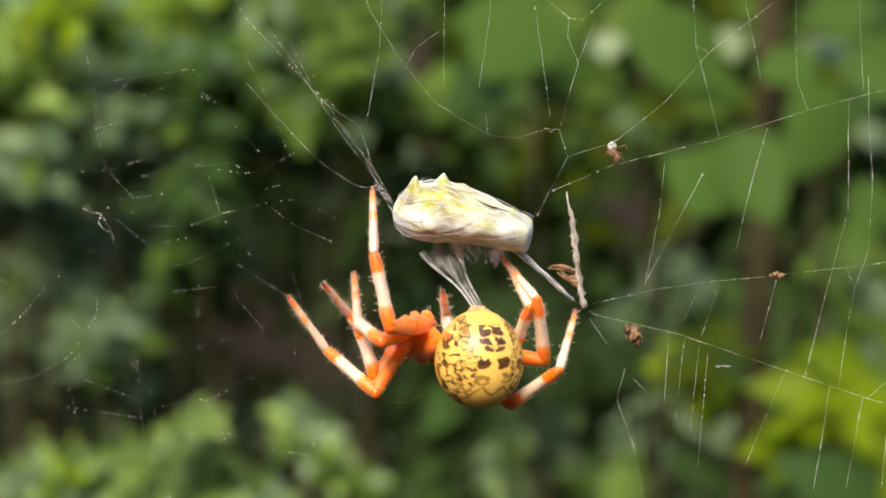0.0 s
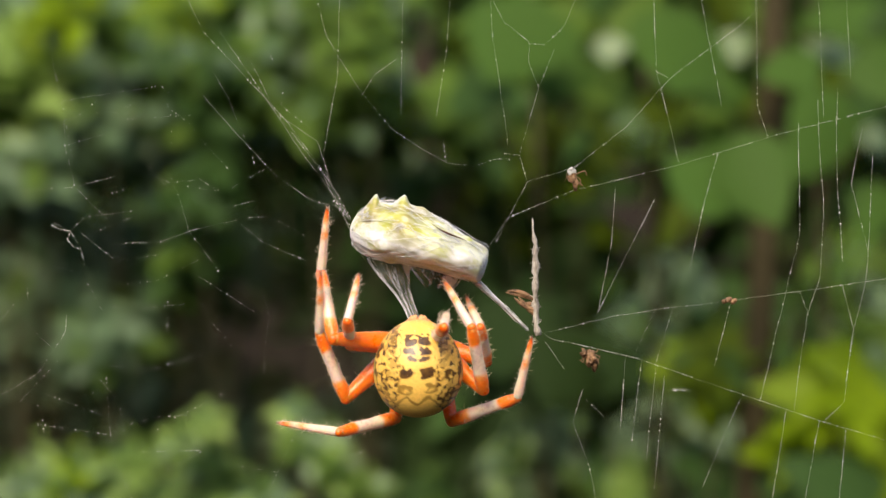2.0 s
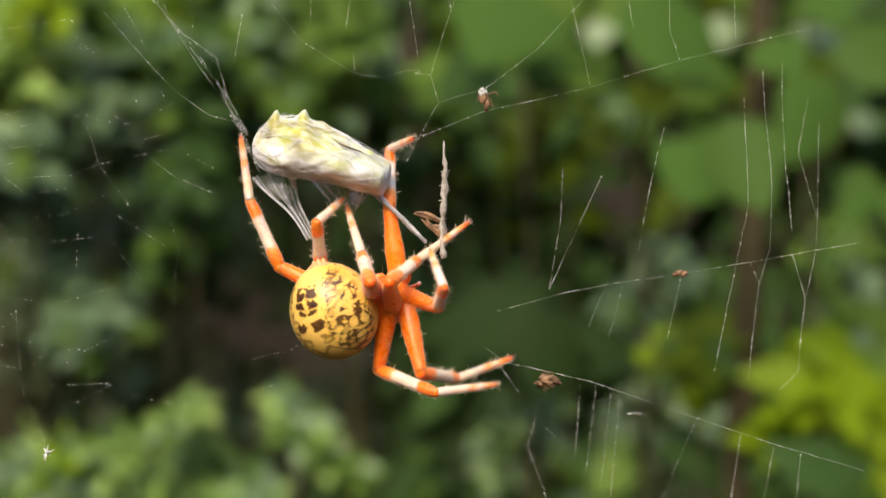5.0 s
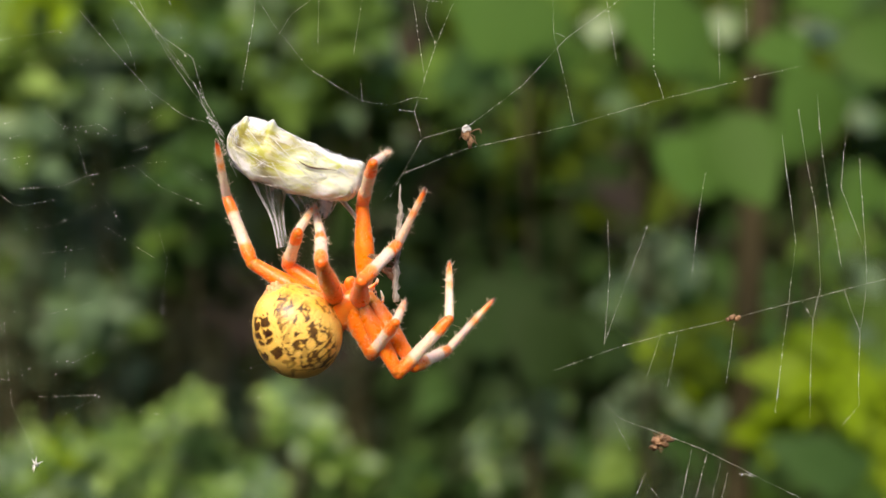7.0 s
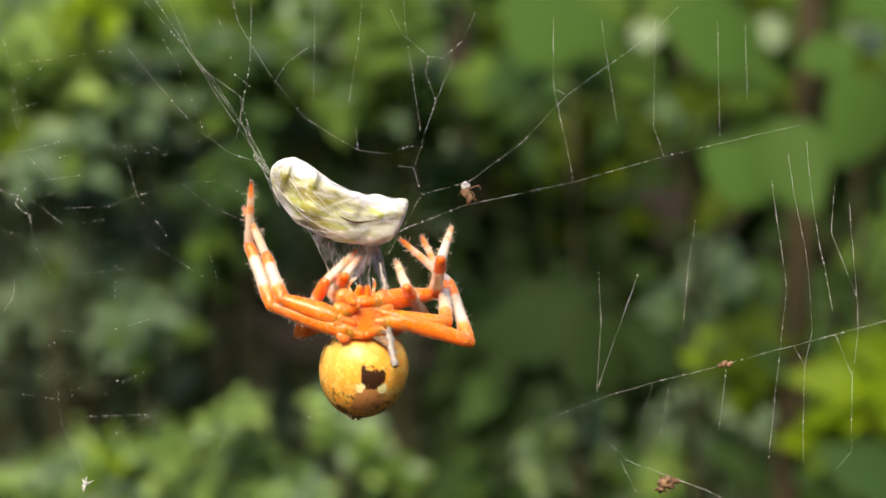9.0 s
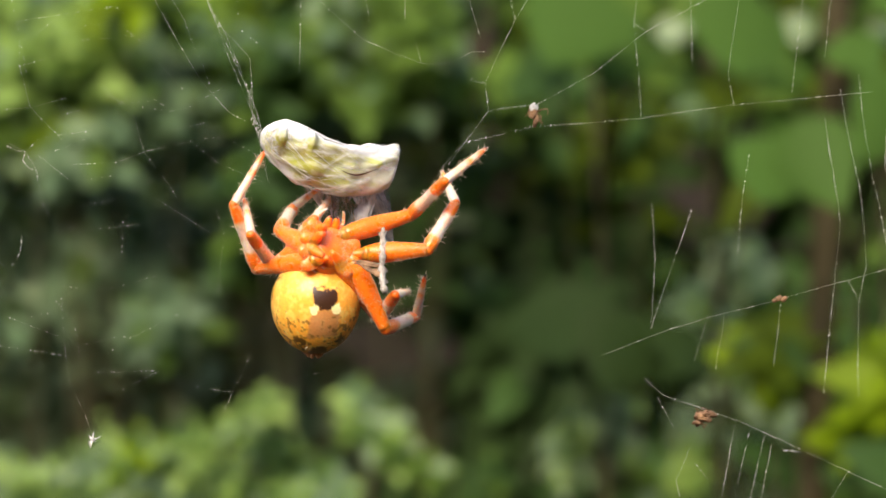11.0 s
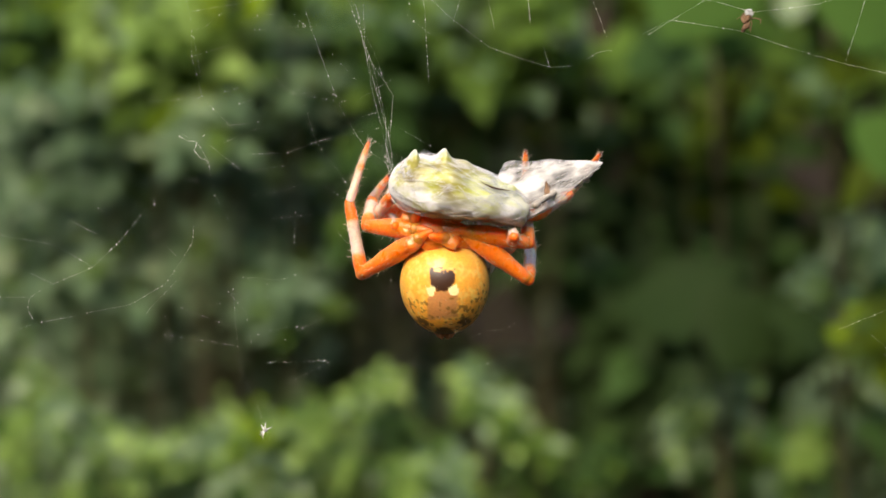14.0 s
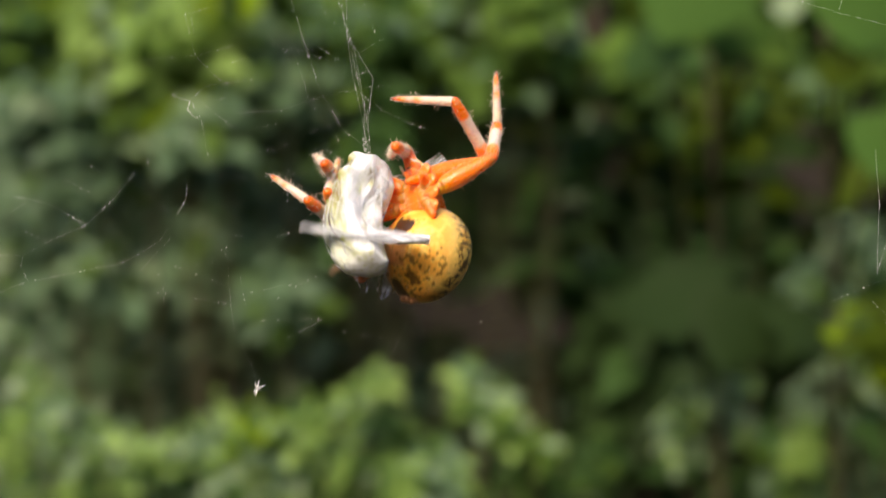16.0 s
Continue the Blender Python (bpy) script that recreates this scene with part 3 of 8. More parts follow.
# web threads in millimetres, across and up from the piece's hold
UPPER_THREADS = [
    [(-12.4, -10.3), (-9.8, -6.2), (0, -2), (16.7, 2.2), (31.2, 6.8), (50.8, 12)],
    [(-11.5, -9.8), (-6.8, -0.7), (-8.1, 3.4), (-10.3, 3.6)],
    [(0, 1.3), (8.1, 7.7), (15, 15.4), (26.1, 23.9), (31.2, 29.1)],
    [(-6.8, -0.7), (0, 1.5)],
    [(-8.1, 3.4), (-5.1, 13.7), (-6.8, 17.9), (-6.4, 20.5), (-10.7, 23.9), (-12.4, 27.3)],
    [(-6.8, 20.5), (-4.3, 20.3), (-1.3, 23.1), (0.4, 27.3)],
    [(-5.1, 13.7), (-2.6, 20.1)],
    [(12.4, 27.3), (12.8, 16.2), (16.2, 2.6)],
    [(12.8, 16.2), (14.5, 15.4)],
    [(19.7, 27.3), (20.9, 20.5), (22.6, 11.1)],
    [(27.8, 27.3), (28.2, 11.1), (29.9, 6.4)],
    [(37.2, 27.3), (38.4, 9.8)],
    [(41.4, 27.3), (42.3, 15.4)],
]
SWAG_THREADS = [
    [(7.7, 0.8), (5.6, 1), (2.1, -0.2), (-2.1, 0.3), (-6.4, 2.7), (-10.7, 5.6), (-15.8, 12), (-18.4, 16.2), (-20.5, 19.7), (-21.8, 24.8)],
    [(-8.8, 26.5), (-9, 16.2), (-9.1, 7.7)],
    [(-1.5, 26.5), (-2.1, 17.9), (-3.7, 7.3)],
    [(-18.4, 26.5), (-18.8, 13.7), (-20.9, 2.1)],
    [(4.5, 26.5), (4.9, 19.7), (6, 12), (7.3, 3)],
    [(-2.6, 3.8), (-2.3, 0.4)],
    [(-15, 10.7), (-13.2, 13.7), (-9.8, 16.2)],
]
LOWER_THREADS = [
    [(-9.1, 4.9), (-6.2, 2.7), (6.7, -0.3), (22.9, -5.8), (34.9, -9.9), (48.5, -13.9)],
    [(-1.2, -5), (-2.7, -10.1), (-0.2, -16.9), (1.5, -25.5)],
    [(5.4, -0.7), (4.5, -11.8)],
    [(7.9, -0.7), (6.2, -13.9)],
    [(10.1, -2), (8.4, -16.5)],
    [(11.4, -3.2), (10.9, -8.4), (9.7, -20.3)],
    [(22.9, -6.2), (16.9, -20.3)],
    [(-0.6, -6.7), (2, -9.2)],
    [(29.7, -8.4), (27.2, -23.8)],
    [(34.9, -10.1), (32.3, -23.8)],
    [(39.1, -11.4), (37.9, -23.8)],
    [(-7, 2.3), (-4, -2)],
]
MIDDLE_THREADS = [
    [(-28.2, -4.3), (-17.9, -2), (-10.3, -0.9), (0, 0), (11.1, 1.3), (27.3, 3.4)],
    [(-20.1, -1.3), (-17.9, 9), (-17.1, 17.5)],
    [(-20.1, -1.3), (-16.2, 6.4), (-11.1, 15.8)],
    [(-6.4, 3.8), (-3.4, 15.8), (-1.3, 22.6)],
    [(-11.5, -0.9), (-14.5, -7.3)],
    [(-9, -1.3), (-11.5, -9)],
    [(0, -0.4), (-2.6, -9.8)],
    [(4.3, -15), (8.5, 0.4), (10.7, 9.8), (11.1, 26.9)],
    [(9.4, -16.7), (12, -2.1), (10.7, 1.3)],
    [(12, -2.1), (13.7, 3), (14.5, 15), (14.1, 30.3)],
    [(14.1, -18.4), (17.1, -15.8), (18.8, -4.7), (17.1, 2.1)],
    [(18.8, -4.7), (20.5, 2.1), (22.2, 21.8)],
    [(17.1, 5.6), (16.7, 15.8), (17.1, 32)],
    [(20.9, 7.3), (18.8, 17.5), (20.9, 26.1)],
]
LEFT_THREADS = [
    [(0, 0), (-1.3, 4.1), (-3.8, 9.2), (-4.7, 16.1), (-5.1, 22)],
    [(-13.2, 46), (-10.7, 44.7), (-9, 41.7), (-8.1, 36.6), (-5.6, 32.3)],
    [(-10.7, 44.7), (-8.5, 46.8), (-0.9, 47.8)],
    [(-12, 64.8), (3.4, 67.2), (4.7, 66)],
    [(-11.5, 61.8), (-9.4, 62.4), (-6.4, 64.9)],
    [(-11.5, 61.8), (-11.4, 57.9), (-5.6, 59.6)],
    [(-11.4, 57.9), (-9.8, 51.5), (-4.7, 46.4)],
    [(-18.4, 50.9), (-9.8, 51.5), (-3.4, 53.2)],
    [(-9, 44.3), (-3.4, 40), (3, 41)],
    [(-3.8, 42.7), (3.4, 43), (7.7, 44.7), (15, 46.4), (19.2, 43), (26.1, 40)],
    [(1.3, 54.9), (3.8, 52.1), (9, 52.6)],
    [(7.7, 44.7), (6.4, 49.4), (4.7, 53.7)],
]
CORNER_THREADS = [
    [(-38.5, 15.6), (-35.7, 16.5), (-21.0, 19.5), (-15.4, 22.7), (-12.9, 26.5), (-11.3, 29.1), (-11.2, 31.7)],
    [(-35.7, 16.5), (-36.8, 18.8), (-36.4, 20.6), (-32.7, 22.7), (-26.7, 25.3), (-22.3, 29.5), (-19.3, 33.4)],
    [(-26.7, 25.3), (-32.5, 28.7), (-36.8, 29.5)],
    [(-17.3, 35.9), (-17.1, 33.8)],
    [(-17.6, 30.8), (-13.7, 27.0)],
    [(-30.4, 32.5), (-26.1, 30.4)],
    [(-36.4, 24.4), (-32.7, 22.7)],
    [(-38.5, 27.2), (-36.0, 28.7)],
    [(-43.7, 12.9), (-38.5, 15.6)],
    [(-44.5, 30.8), (-36.8, 29.5)],
    [(-45.4, 20.6), (-36.4, 20.6)],
    [(-26.6, 34.7), (-24.0, 33.4)],
]
SIDE_THREADS = [
    [(7.7, 44.7), (12, 39.1), (13.2, 37)],
    [(9, 53), (12.4, 50.9)],
    [(-5.1, 33.2), (-1.1, 32.5), (7.3, 33.4)],
    [(-15, 19.7), (-5.6, 16.1)],
    [(-15.8, 14.8), (-4.7, 13.1)],
    [(0, 10.5), (9.8, 10.8)],
    [(3.8, 7.5), (10.3, 10.8)],
    [(13.2, 8.8), (21.8, 7.5)],
    [(9, 37.9), (18.4, 31.9)],
    [(-5.1, 23.8), (2.1, 23.3), (9.8, 25.5)],
    [(20.1, 4.1), (24.4, 13.5)],
    [(-18.4, 18.2), (-12.4, 24.6)],
    [(-1.7, 62), (8.1, 62.6)],
]
ANCHOR_THREADS = [
    [(0, 0), (-2.1, 2.1), (-6, 3), (-11.5, 6.8), (-18.4, 14.1), (-22.6, 18.8)],
    [(0, 0), (-2.1, 2.6), (-4.7, 8.1), (-9.8, 15), (-22.6, 28.6), (-25.2, 33.7)],
    [(0.4, -0.4), (-1.7, 2.6), (-8.1, 11.1), (-14.1, 20.1), (-20.1, 28.6)],
    [(0, 0.4), (-3, 5.6), (-12.4, 17.5)],
    [(-0.3, 0.4), (-2.1, 3), (-5.1, 12), (-11.5, 16.2), (-15.8, 25.2)],
    [(1.3, -3.8), (-1.3, 1.3), (-3, 3.4)],
    [(2.1, -6), (-1.3, 0.9)],
    [(0.9, -2.1), (-2.1, 2.1), (-3.8, 7.3)],
]


TONES = {"fresh": ("sunny", "sunny", "sage"), "green": ("green", "dark", "sage"), "sunny": ("fresh", "green", "sage"), "pale": ("sage", "green", "pale"),
         "lime": ("gold", "green", "lime"), "gold": ("lime", "sunny", "green"), "sage": ("pale", "green", "sage"), "dark": ("green", "dark", "sage"), "deep": ("deep", "dark", "deep"), "olive": ("dark", "deep", "olive")}


def shoot(bms, kinds, foot, way, length, leaf_size, rng):
    """A leafy shoot: leaves in loose pairs up a bent axis, smaller towards the tip."""
    side = way.cross(Vector((0, 1, 0)))
    side = side.normalized() if side.length > .01 else Vector((1, 0, 0))
    pairs = max(3, int(length / (leaf_size * .42)))
    turn = rng.uniform(0, 6.28)
    for k in range(pairs + 1):
        s = k / pairs
        p = foot + way * length * s + Vector((0, 0, -.25 * length * s * s * (1 - abs(way.z))))
        for _ in range(2 if k < pairs else 1):
            turn += 2.4
            yaw = turn if k < pairs else rng.uniform(-.6, .6)
            q = leaf_size * rng.uniform(.7, 1.25) * (1.1 - .45 * s)
            m = Matrix.Translation(p) @ Matrix.Rotation(rng.uniform(.45, 1.05), 4, 'X') @ Euler((rng.uniform(-.35, .2), rng.uniform(-.3, .3), yaw)).to_matrix().to_4x4()
            leaf(bms[rng.choice(kinds)], m, q, q * rng.uniform(.48, .66), rng, 3)


def shrub(label, clumps, leaf_size, seed, shoots=4, painted_dapple=False, upright=.35):
    """A shrub: stems from the ground to each clump, and in each clump a few leafy shoots; a mesh for each leaf colour."""
    rng = random.Random(seed)
    foot_x = sum(b[0] for b in clumps) / len(clumps)
    foot_y = sum(b[1] for b in clumps) / len(clumps) + 0.1
    root = new("shrub")
    root.location = (foot_x, foot_y, 0)
    tagged(root, label, "shrub", group="woodland shrubs")
    bms = {}
    for x, y, z, r, kind in clumps:
        kinds = (kind, kind, kind, kind, kind, *TONES.get(kind, (kind,)))
        # bright and dark leaves mixed in paint sunlit tips and dark gaps
        if painted_dapple:
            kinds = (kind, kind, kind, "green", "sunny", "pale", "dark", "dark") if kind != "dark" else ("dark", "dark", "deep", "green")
        for k in kinds:
            if k not in bms:
                bms[k] = bmesh.new()
        for _ in range(shoots):
            at = Vector((x - foot_x + rng.gauss(0, .55) * r, y - foot_y + rng.gauss(0, .6) * r, z + rng.gauss(-.35, .5) * r))
            way = Vector((rng.gauss(0, .55), rng.gauss(-.15, .4), rng.uniform(upright, upright + .75))).normalized()
            shoot(bms, kinds, at, way, r * rng.uniform(.8, 1.7), leaf_size, rng)
    for kind, bm in bms.items():
        tagged(part("crown", bm, LEAVES[kind], root), kind="stuff")
    # sparse leaves lower down each stem, all dark green to paint in shade
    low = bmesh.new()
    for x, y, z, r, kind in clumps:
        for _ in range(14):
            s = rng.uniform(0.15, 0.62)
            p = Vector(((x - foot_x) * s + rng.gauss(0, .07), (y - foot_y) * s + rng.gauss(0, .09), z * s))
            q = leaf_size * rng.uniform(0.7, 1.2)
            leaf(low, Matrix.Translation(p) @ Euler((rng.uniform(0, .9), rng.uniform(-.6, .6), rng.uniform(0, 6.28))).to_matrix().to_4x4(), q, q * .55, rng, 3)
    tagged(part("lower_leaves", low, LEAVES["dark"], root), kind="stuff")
    for x, y, z, r, kind in clumps:
        bm = bmesh.new()
        a, b = Vector(((x - foot_x) * .6, (y - foot_y) * .6, -0.05)), Vector((x - foot_x, y - foot_y, z))
        pts = [a.lerp(b, k / 6) + Vector((rng.uniform(-.02, .02), rng.uniform(-.02, .02), 0)) * (0 < k < 6) + Vector((0, 0, 0.12 * math.sin(math.pi * k / 6))) for k in range(7)]
        tube(bm, pts, [0.0026 * (1 - 0.11 * k) for k in range(7)], 5)
        part("stem", bm, STEM, root)
    return root


def sapling(label, x, y, thick, seed, height=4.6, lean=0.0, bark=None):
    """A young tree: a tapered, slightly bent trunk with limbs and a leafy crown over the picture's top."""
    rng = random.Random(seed)
    root = new("sapling")
    root.location = (x, y, 0)
    tagged(root, label, "tree", group="woodland saplings")
    bm = bmesh.new()
    pts = [(0.02 * math.sin(k * 0.9 + seed) + lean * (k - 4), 0.02 * math.cos(k * 1.3), -0.1 + (height + 0.1) * k / 14) for k in range(15)]
    tube(bm, pts, [thick * (1 - 0.05 * k) for k in range(15)], 10)
    part("trunk", bm, bark or BARK, root)
    crown = bmesh.new()
    for k in range(9):
        z = 3.0 + 0.2 * k
        a = rng.uniform(0, 6.283)
        tip = Vector((math.cos(a) * (0.9 - 0.05 * k), math.sin(a) * (0.9 - 0.05 * k), z + 0.5))
        start = Vector((lean * (z / height * 14 - 4), 0, z))
        bm = bmesh.new()
        tube(bm, [start.lerp(tip, s) + Vector((0, 0, 0.1 * math.sin(3.1 * s))) for s in (0, .25, .5, .75, 1)], [thick * .5 * q for q in (1, .8, .6, .4, .2)], 6)
        part("limb", bm, bark or BARK, root)
        for _ in range(36):
            p = start.lerp(tip, rng.uniform(0.25, 1.05)) + Vector((rng.gauss(0, .16), rng.gauss(0, .16), rng.gauss(0, .1)))
            s = rng.uniform(0.06, 0.11)
            leaf(crown, Matrix.Translation(p) @ Euler((rng.uniform(-.4, .6), rng.uniform(-.5, .5), rng.uniform(0, 6.28))).to_matrix().to_4x4(), s, s * .6, rng, 3)
    tagged(part("crown", crown, LEAVES["leafy"], root), kind="stuff")
    return root


def broad_leaf_plant(rows, seed):
    """Broad leaves on one tall shoot, each a leaf of its own on its stalk."""
    rng = random.Random(seed)
    root = new("broad_leaved_shoot")
    base = Vector((sum(q[0] for q in rows) / len(rows), max(q[1] for q in rows) + 0.08, 0))
    root.location = base
    tagged(root, "tall shoot with broad soft green leaves", "plant", group="broad-leaved shoots")
    bm = bmesh.new()
    tube(bm, [(0, 0, -0.05), (0.01, 0, 0.8), (0.0, 0.02, 1.3), (-0.02, 0.02, 1.75)], [0.0045, 0.004, 0.0035, 0.002], 7)
    part("stem", bm, STEM, root)
    for x, y, z, w, h, turn, kind in rows:
        bm = bmesh.new()
        m = Matrix.Translation(Vector((x, y, z)) - base) @ Euler((radians(-112 + rng.uniform(-12, 12)), radians(turn), rng.uniform(-.25, .25))).to_matrix().to_4x4() @ Matrix.Translation((0, -h * 0.5, 0))
        leaf(bm, m, h * 1.12, w * 1.12, rng, 10, rng.uniform(.45, .65))
        part("leaf", bm, LEAVES[kind], root)
        bm = bmesh.new()
        a = m @ Vector((0, 0, 0))
        b = Vector((0, 0.02, max(0.3, min(1.7, z - 0.15))))
        tube(bm, [a, a.lerp(b, .5) + Vector((0, 0, .03)), b], [0.0016, 0.002, 0.003], 5)
        part("leaf_stalk", bm, STEM, root)


# open hollows in the undergrowth, dark from the shade-painted wall behind: across, up, half width and half height, for
# each metre of distance
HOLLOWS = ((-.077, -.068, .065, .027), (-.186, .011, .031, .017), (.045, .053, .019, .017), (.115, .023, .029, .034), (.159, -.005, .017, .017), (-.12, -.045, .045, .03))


def far_foliage():
    """Uncounted leaves of the undergrowth behind, with dark gaps between their clumps."""
    rng = random.Random(77)
    bms = {"deep": bmesh.new(), "dark": bmesh.new(), "sage": bmesh.new()}
    for _ in range(15000):
        y = rng.uniform(3.4, 6.0)
        x, z = rng.uniform(-2.6, 2.2) * y / 4.2, rng.uniform(0.05, 3.3)
        q = noise.noise(Vector((x * 1.7, y * 0.6, z * 1.9)) + Vector((3, 0, 1)))
        u, w = x / y, (z - 1.3) / y
        hollow = any(math.hypot((u - a) / c, (w - b) / d) < 1 + .4 * noise.noise(Vector((u * 30, w * 30, y))) for a, b, c, d in HOLLOWS)
        if q < -0.08 or hollow:
            continue  # the hollows in the undergrowth stay open
        s = rng.uniform(0.07, 0.13)
        turn = Euler((rng.uniform(0.0, 1.25), rng.uniform(-.6, .6), rng.uniform(-1.4, 1.4))).to_matrix().to_4x4()
        # deep leaves low down and at clump edges paint in shade
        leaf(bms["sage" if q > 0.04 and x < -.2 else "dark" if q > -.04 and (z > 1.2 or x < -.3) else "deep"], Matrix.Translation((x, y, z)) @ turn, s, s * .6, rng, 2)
    for kind, bm in bms.items():
        tagged(part("undergrowth", bm, LEAVES[kind]), "mass of green undergrowth leaves with shade painted in", "undergrowth", kind="stuff")


def thicket():
    """The leaves of the middle distance: grey-green on one side, deep green on the other, with open dark hollows between."""
    rng = random.Random(41)
    bms = {kind: bmesh.new() for kind in ("sage", "dark", "deep", "green", "leafy", "olive", "pale")}
    for _ in range(5200):
        y, u, w = rng.uniform(2.65, 3.3), rng.uniform(-.44, .34), rng.uniform(-.24, .22)
        if any(math.hypot((u - a) / c, (w - b) / d) < 1 + .3 * noise.noise(Vector((u * 40, w * 40, 0))) for a, b, c, d in HOLLOWS):
            continue
        # tone by direction: haze painted into one side, shade into the other
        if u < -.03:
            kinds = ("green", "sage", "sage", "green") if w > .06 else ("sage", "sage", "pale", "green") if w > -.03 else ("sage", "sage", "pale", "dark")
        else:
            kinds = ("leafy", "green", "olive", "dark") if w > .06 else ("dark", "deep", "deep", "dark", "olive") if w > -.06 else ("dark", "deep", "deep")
        s = rng.uniform(0.07, 0.12)
        turn = Matrix.Rotation(rng.uniform(.3, 1.2), 4, 'X') @ Euler((rng.uniform(-.5, .3), rng.uniform(-.4, .4), rng.uniform(0, 6.28))).to_matrix().to_4x4()
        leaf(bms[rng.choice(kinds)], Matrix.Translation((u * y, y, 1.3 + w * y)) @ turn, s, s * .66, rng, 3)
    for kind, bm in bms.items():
        tagged(part("thicket", bm, LEAVES[kind]), "soft mass of thicket leaves with haze and shade painted in", "thicket", kind="stuff")


far_foliage()
thicket()
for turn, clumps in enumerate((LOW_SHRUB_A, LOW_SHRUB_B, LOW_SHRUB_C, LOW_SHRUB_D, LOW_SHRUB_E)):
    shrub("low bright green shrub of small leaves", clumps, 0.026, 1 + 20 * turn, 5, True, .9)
shrub("shrub with glossy leaf tips, sky glints painted pale", PALE_SHRUB, 0.027, 2, 4, True)
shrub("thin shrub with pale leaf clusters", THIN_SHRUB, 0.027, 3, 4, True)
shrub("slender shrub with ash-green leaf clusters", ASH_SHRUB, 0.028, 4, 6)
shrub("yellow-green shrub with soft leaves", LIME_SHRUB, 0.055, 5, 3)
for turn, clumps in enumerate((TALL_SHRUB_A, TALL_SHRUB_B, TALL_SHRUB_C, TALL_SHRUB_D)):
    shrub("tall shrub with mixed green leaves", clumps, 0.045, 6 + 20 * turn, 9)
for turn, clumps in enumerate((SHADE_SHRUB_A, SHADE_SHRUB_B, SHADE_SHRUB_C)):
    shrub("shrub in the shade, haze and shade painted into its leaves", clumps, 0.045, 7 + 20 * turn, 9)
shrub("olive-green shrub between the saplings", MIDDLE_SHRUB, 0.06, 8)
shrub("dark green shrub behind the web, shade painted into its leaves", RIGHT_SHRUB, 0.075, 9)
sapling("slim young tree with reddish-brown bark", TRUNK_NEAR[0], TRUNK_NEAR[1], 0.0185, 3, lean=0.0055, bark=REDBARK)
sapling("slim dark young tree further back", TRUNK_FAR[0], TRUNK_FAR[1], 0.031, 5, lean=-0.020)
for turn, leaves in enumerate((BROAD_LEAVES_A, BROAD_LEAVES_B, BROAD_LEAVES_C, BROAD_LEAVES_D)):
    broad_leaf_plant(leaves, 4 + turn)


# ---- the web ----
def thread_object(parent, line, rng, thick, drops):
    bm = bmesh.new()
    pts = []
    for (x0, z0), (x1, z1) in zip(line, line[1:]):
        n = max(2, int(math.hypot(x1 - x0, z1 - z0) / 1.2))
        for k in range(n):
            s = k / n
            pts.append(Vector((x0 + (x1 - x0) * s + rng.gauss(0, .02), 0, z0 + (z1 - z0) * s + rng.gauss(0, .02))) * MM)
    pts.append(Vector((line[-1][0], 0, line[-1][1])) * MM)
    for p in pts:
        p.y = 0.0016 * noise.noise(p * 60)
    tube(bm, pts, [thick * MM * rng.choice((0.3, 0.4, 0.6, 1.1)) for _ in pts], 4)
    # sticky droplets strung along the line
    for a, b in zip(pts, pts[1:]):
        for _ in range(2):
            if rng.random() < 0.5:
                q, r = a.lerp(b, rng.random()), rng.uniform(0.03, 0.085) * MM * rng.choice((.7, 1, 1)) * drops
                bmesh.ops.create_icosphere(bm, subdivisions=1, radius=r, matrix=Matrix.Translation(q) @ Matrix.Diagonal((1, 1, rng.uniform(1, 2.2), 1)))
    return part("thread", bm, SILK, parent)


def web_piece(label, lines, thick, seed, drops=1.0):
    rng = random.Random(seed)
    root = new("spider_web")
    tagged(root, label, "web", group="pieces of the orb web")
    for line in lines:
        thread_object(root, line, rng, thick, drops)
    return root


upper_web = web_piece("torn upper piece of an orb web with dewy spiral threads", UPPER_THREADS, 0.016, 11)
swag_web = web_piece("sagging spiral threads of the torn orb web", SWAG_THREADS, 0.014, 16)
lower_web = web_piece("lower guy line of the web with hanging threads", LOWER_THREADS, 0.019, 12)
middle_web = web_piece("middle spoke of the web with upright spiral threads", MIDDLE_THREADS, 0.018, 13, 1.05)
left_web = web_piece("tattered side of the web with broken dotted threads", LEFT_THREADS, 0.0085, 14, 1.0)
side_web = web_piece("short broken threads in the tattered side of the web", SIDE_THREADS, 0.007, 17, 1.0)
thread_object(left_web, [(-13.6, 45.6), (-12.2, 44.9), (-10.7, 44.7), (-11.2, 43.4), (-10.2, 42.2), (-9.2, 41.9), (-8.8, 40.2)], random.Random(3), 0.032, 1.3)
corner_web = web_piece("outer net of the web with long slack threads", CORNER_THREADS, 0.011, 19, 1.1)
anchor_web = web_piece("bundle of anchor threads that holds up the prey", ANCHOR_THREADS, 0.014, 15)


def net_lines(seed, count, x0, x1, z0, z1):
    """Broken rungs of the spiral between a few slack spokes."""
    rng = random.Random(seed)
    lines = []
    for _ in range(count):
        x, z = rng.uniform(x0, x1), rng.uniform(z0, z1)
        upright = rng.random() < .55
        line = [(x, z)]
        for _ in range(rng.randint(1, 4)):
            step = rng.uniform(2.2, 6.5)
            a = rng.gauss(1.9, .35) if upright else rng.gauss(.2, .3)
            x, z = x + step * math.cos(a), z + step * math.sin(a)
            line.append((x, z))
        lines.append(line)
    return lines


net_web = web_piece("fine broken net of dotted threads in the torn web", net_lines(5, 24, -17, 30, 2, 64), 0.0032, 18, .9)


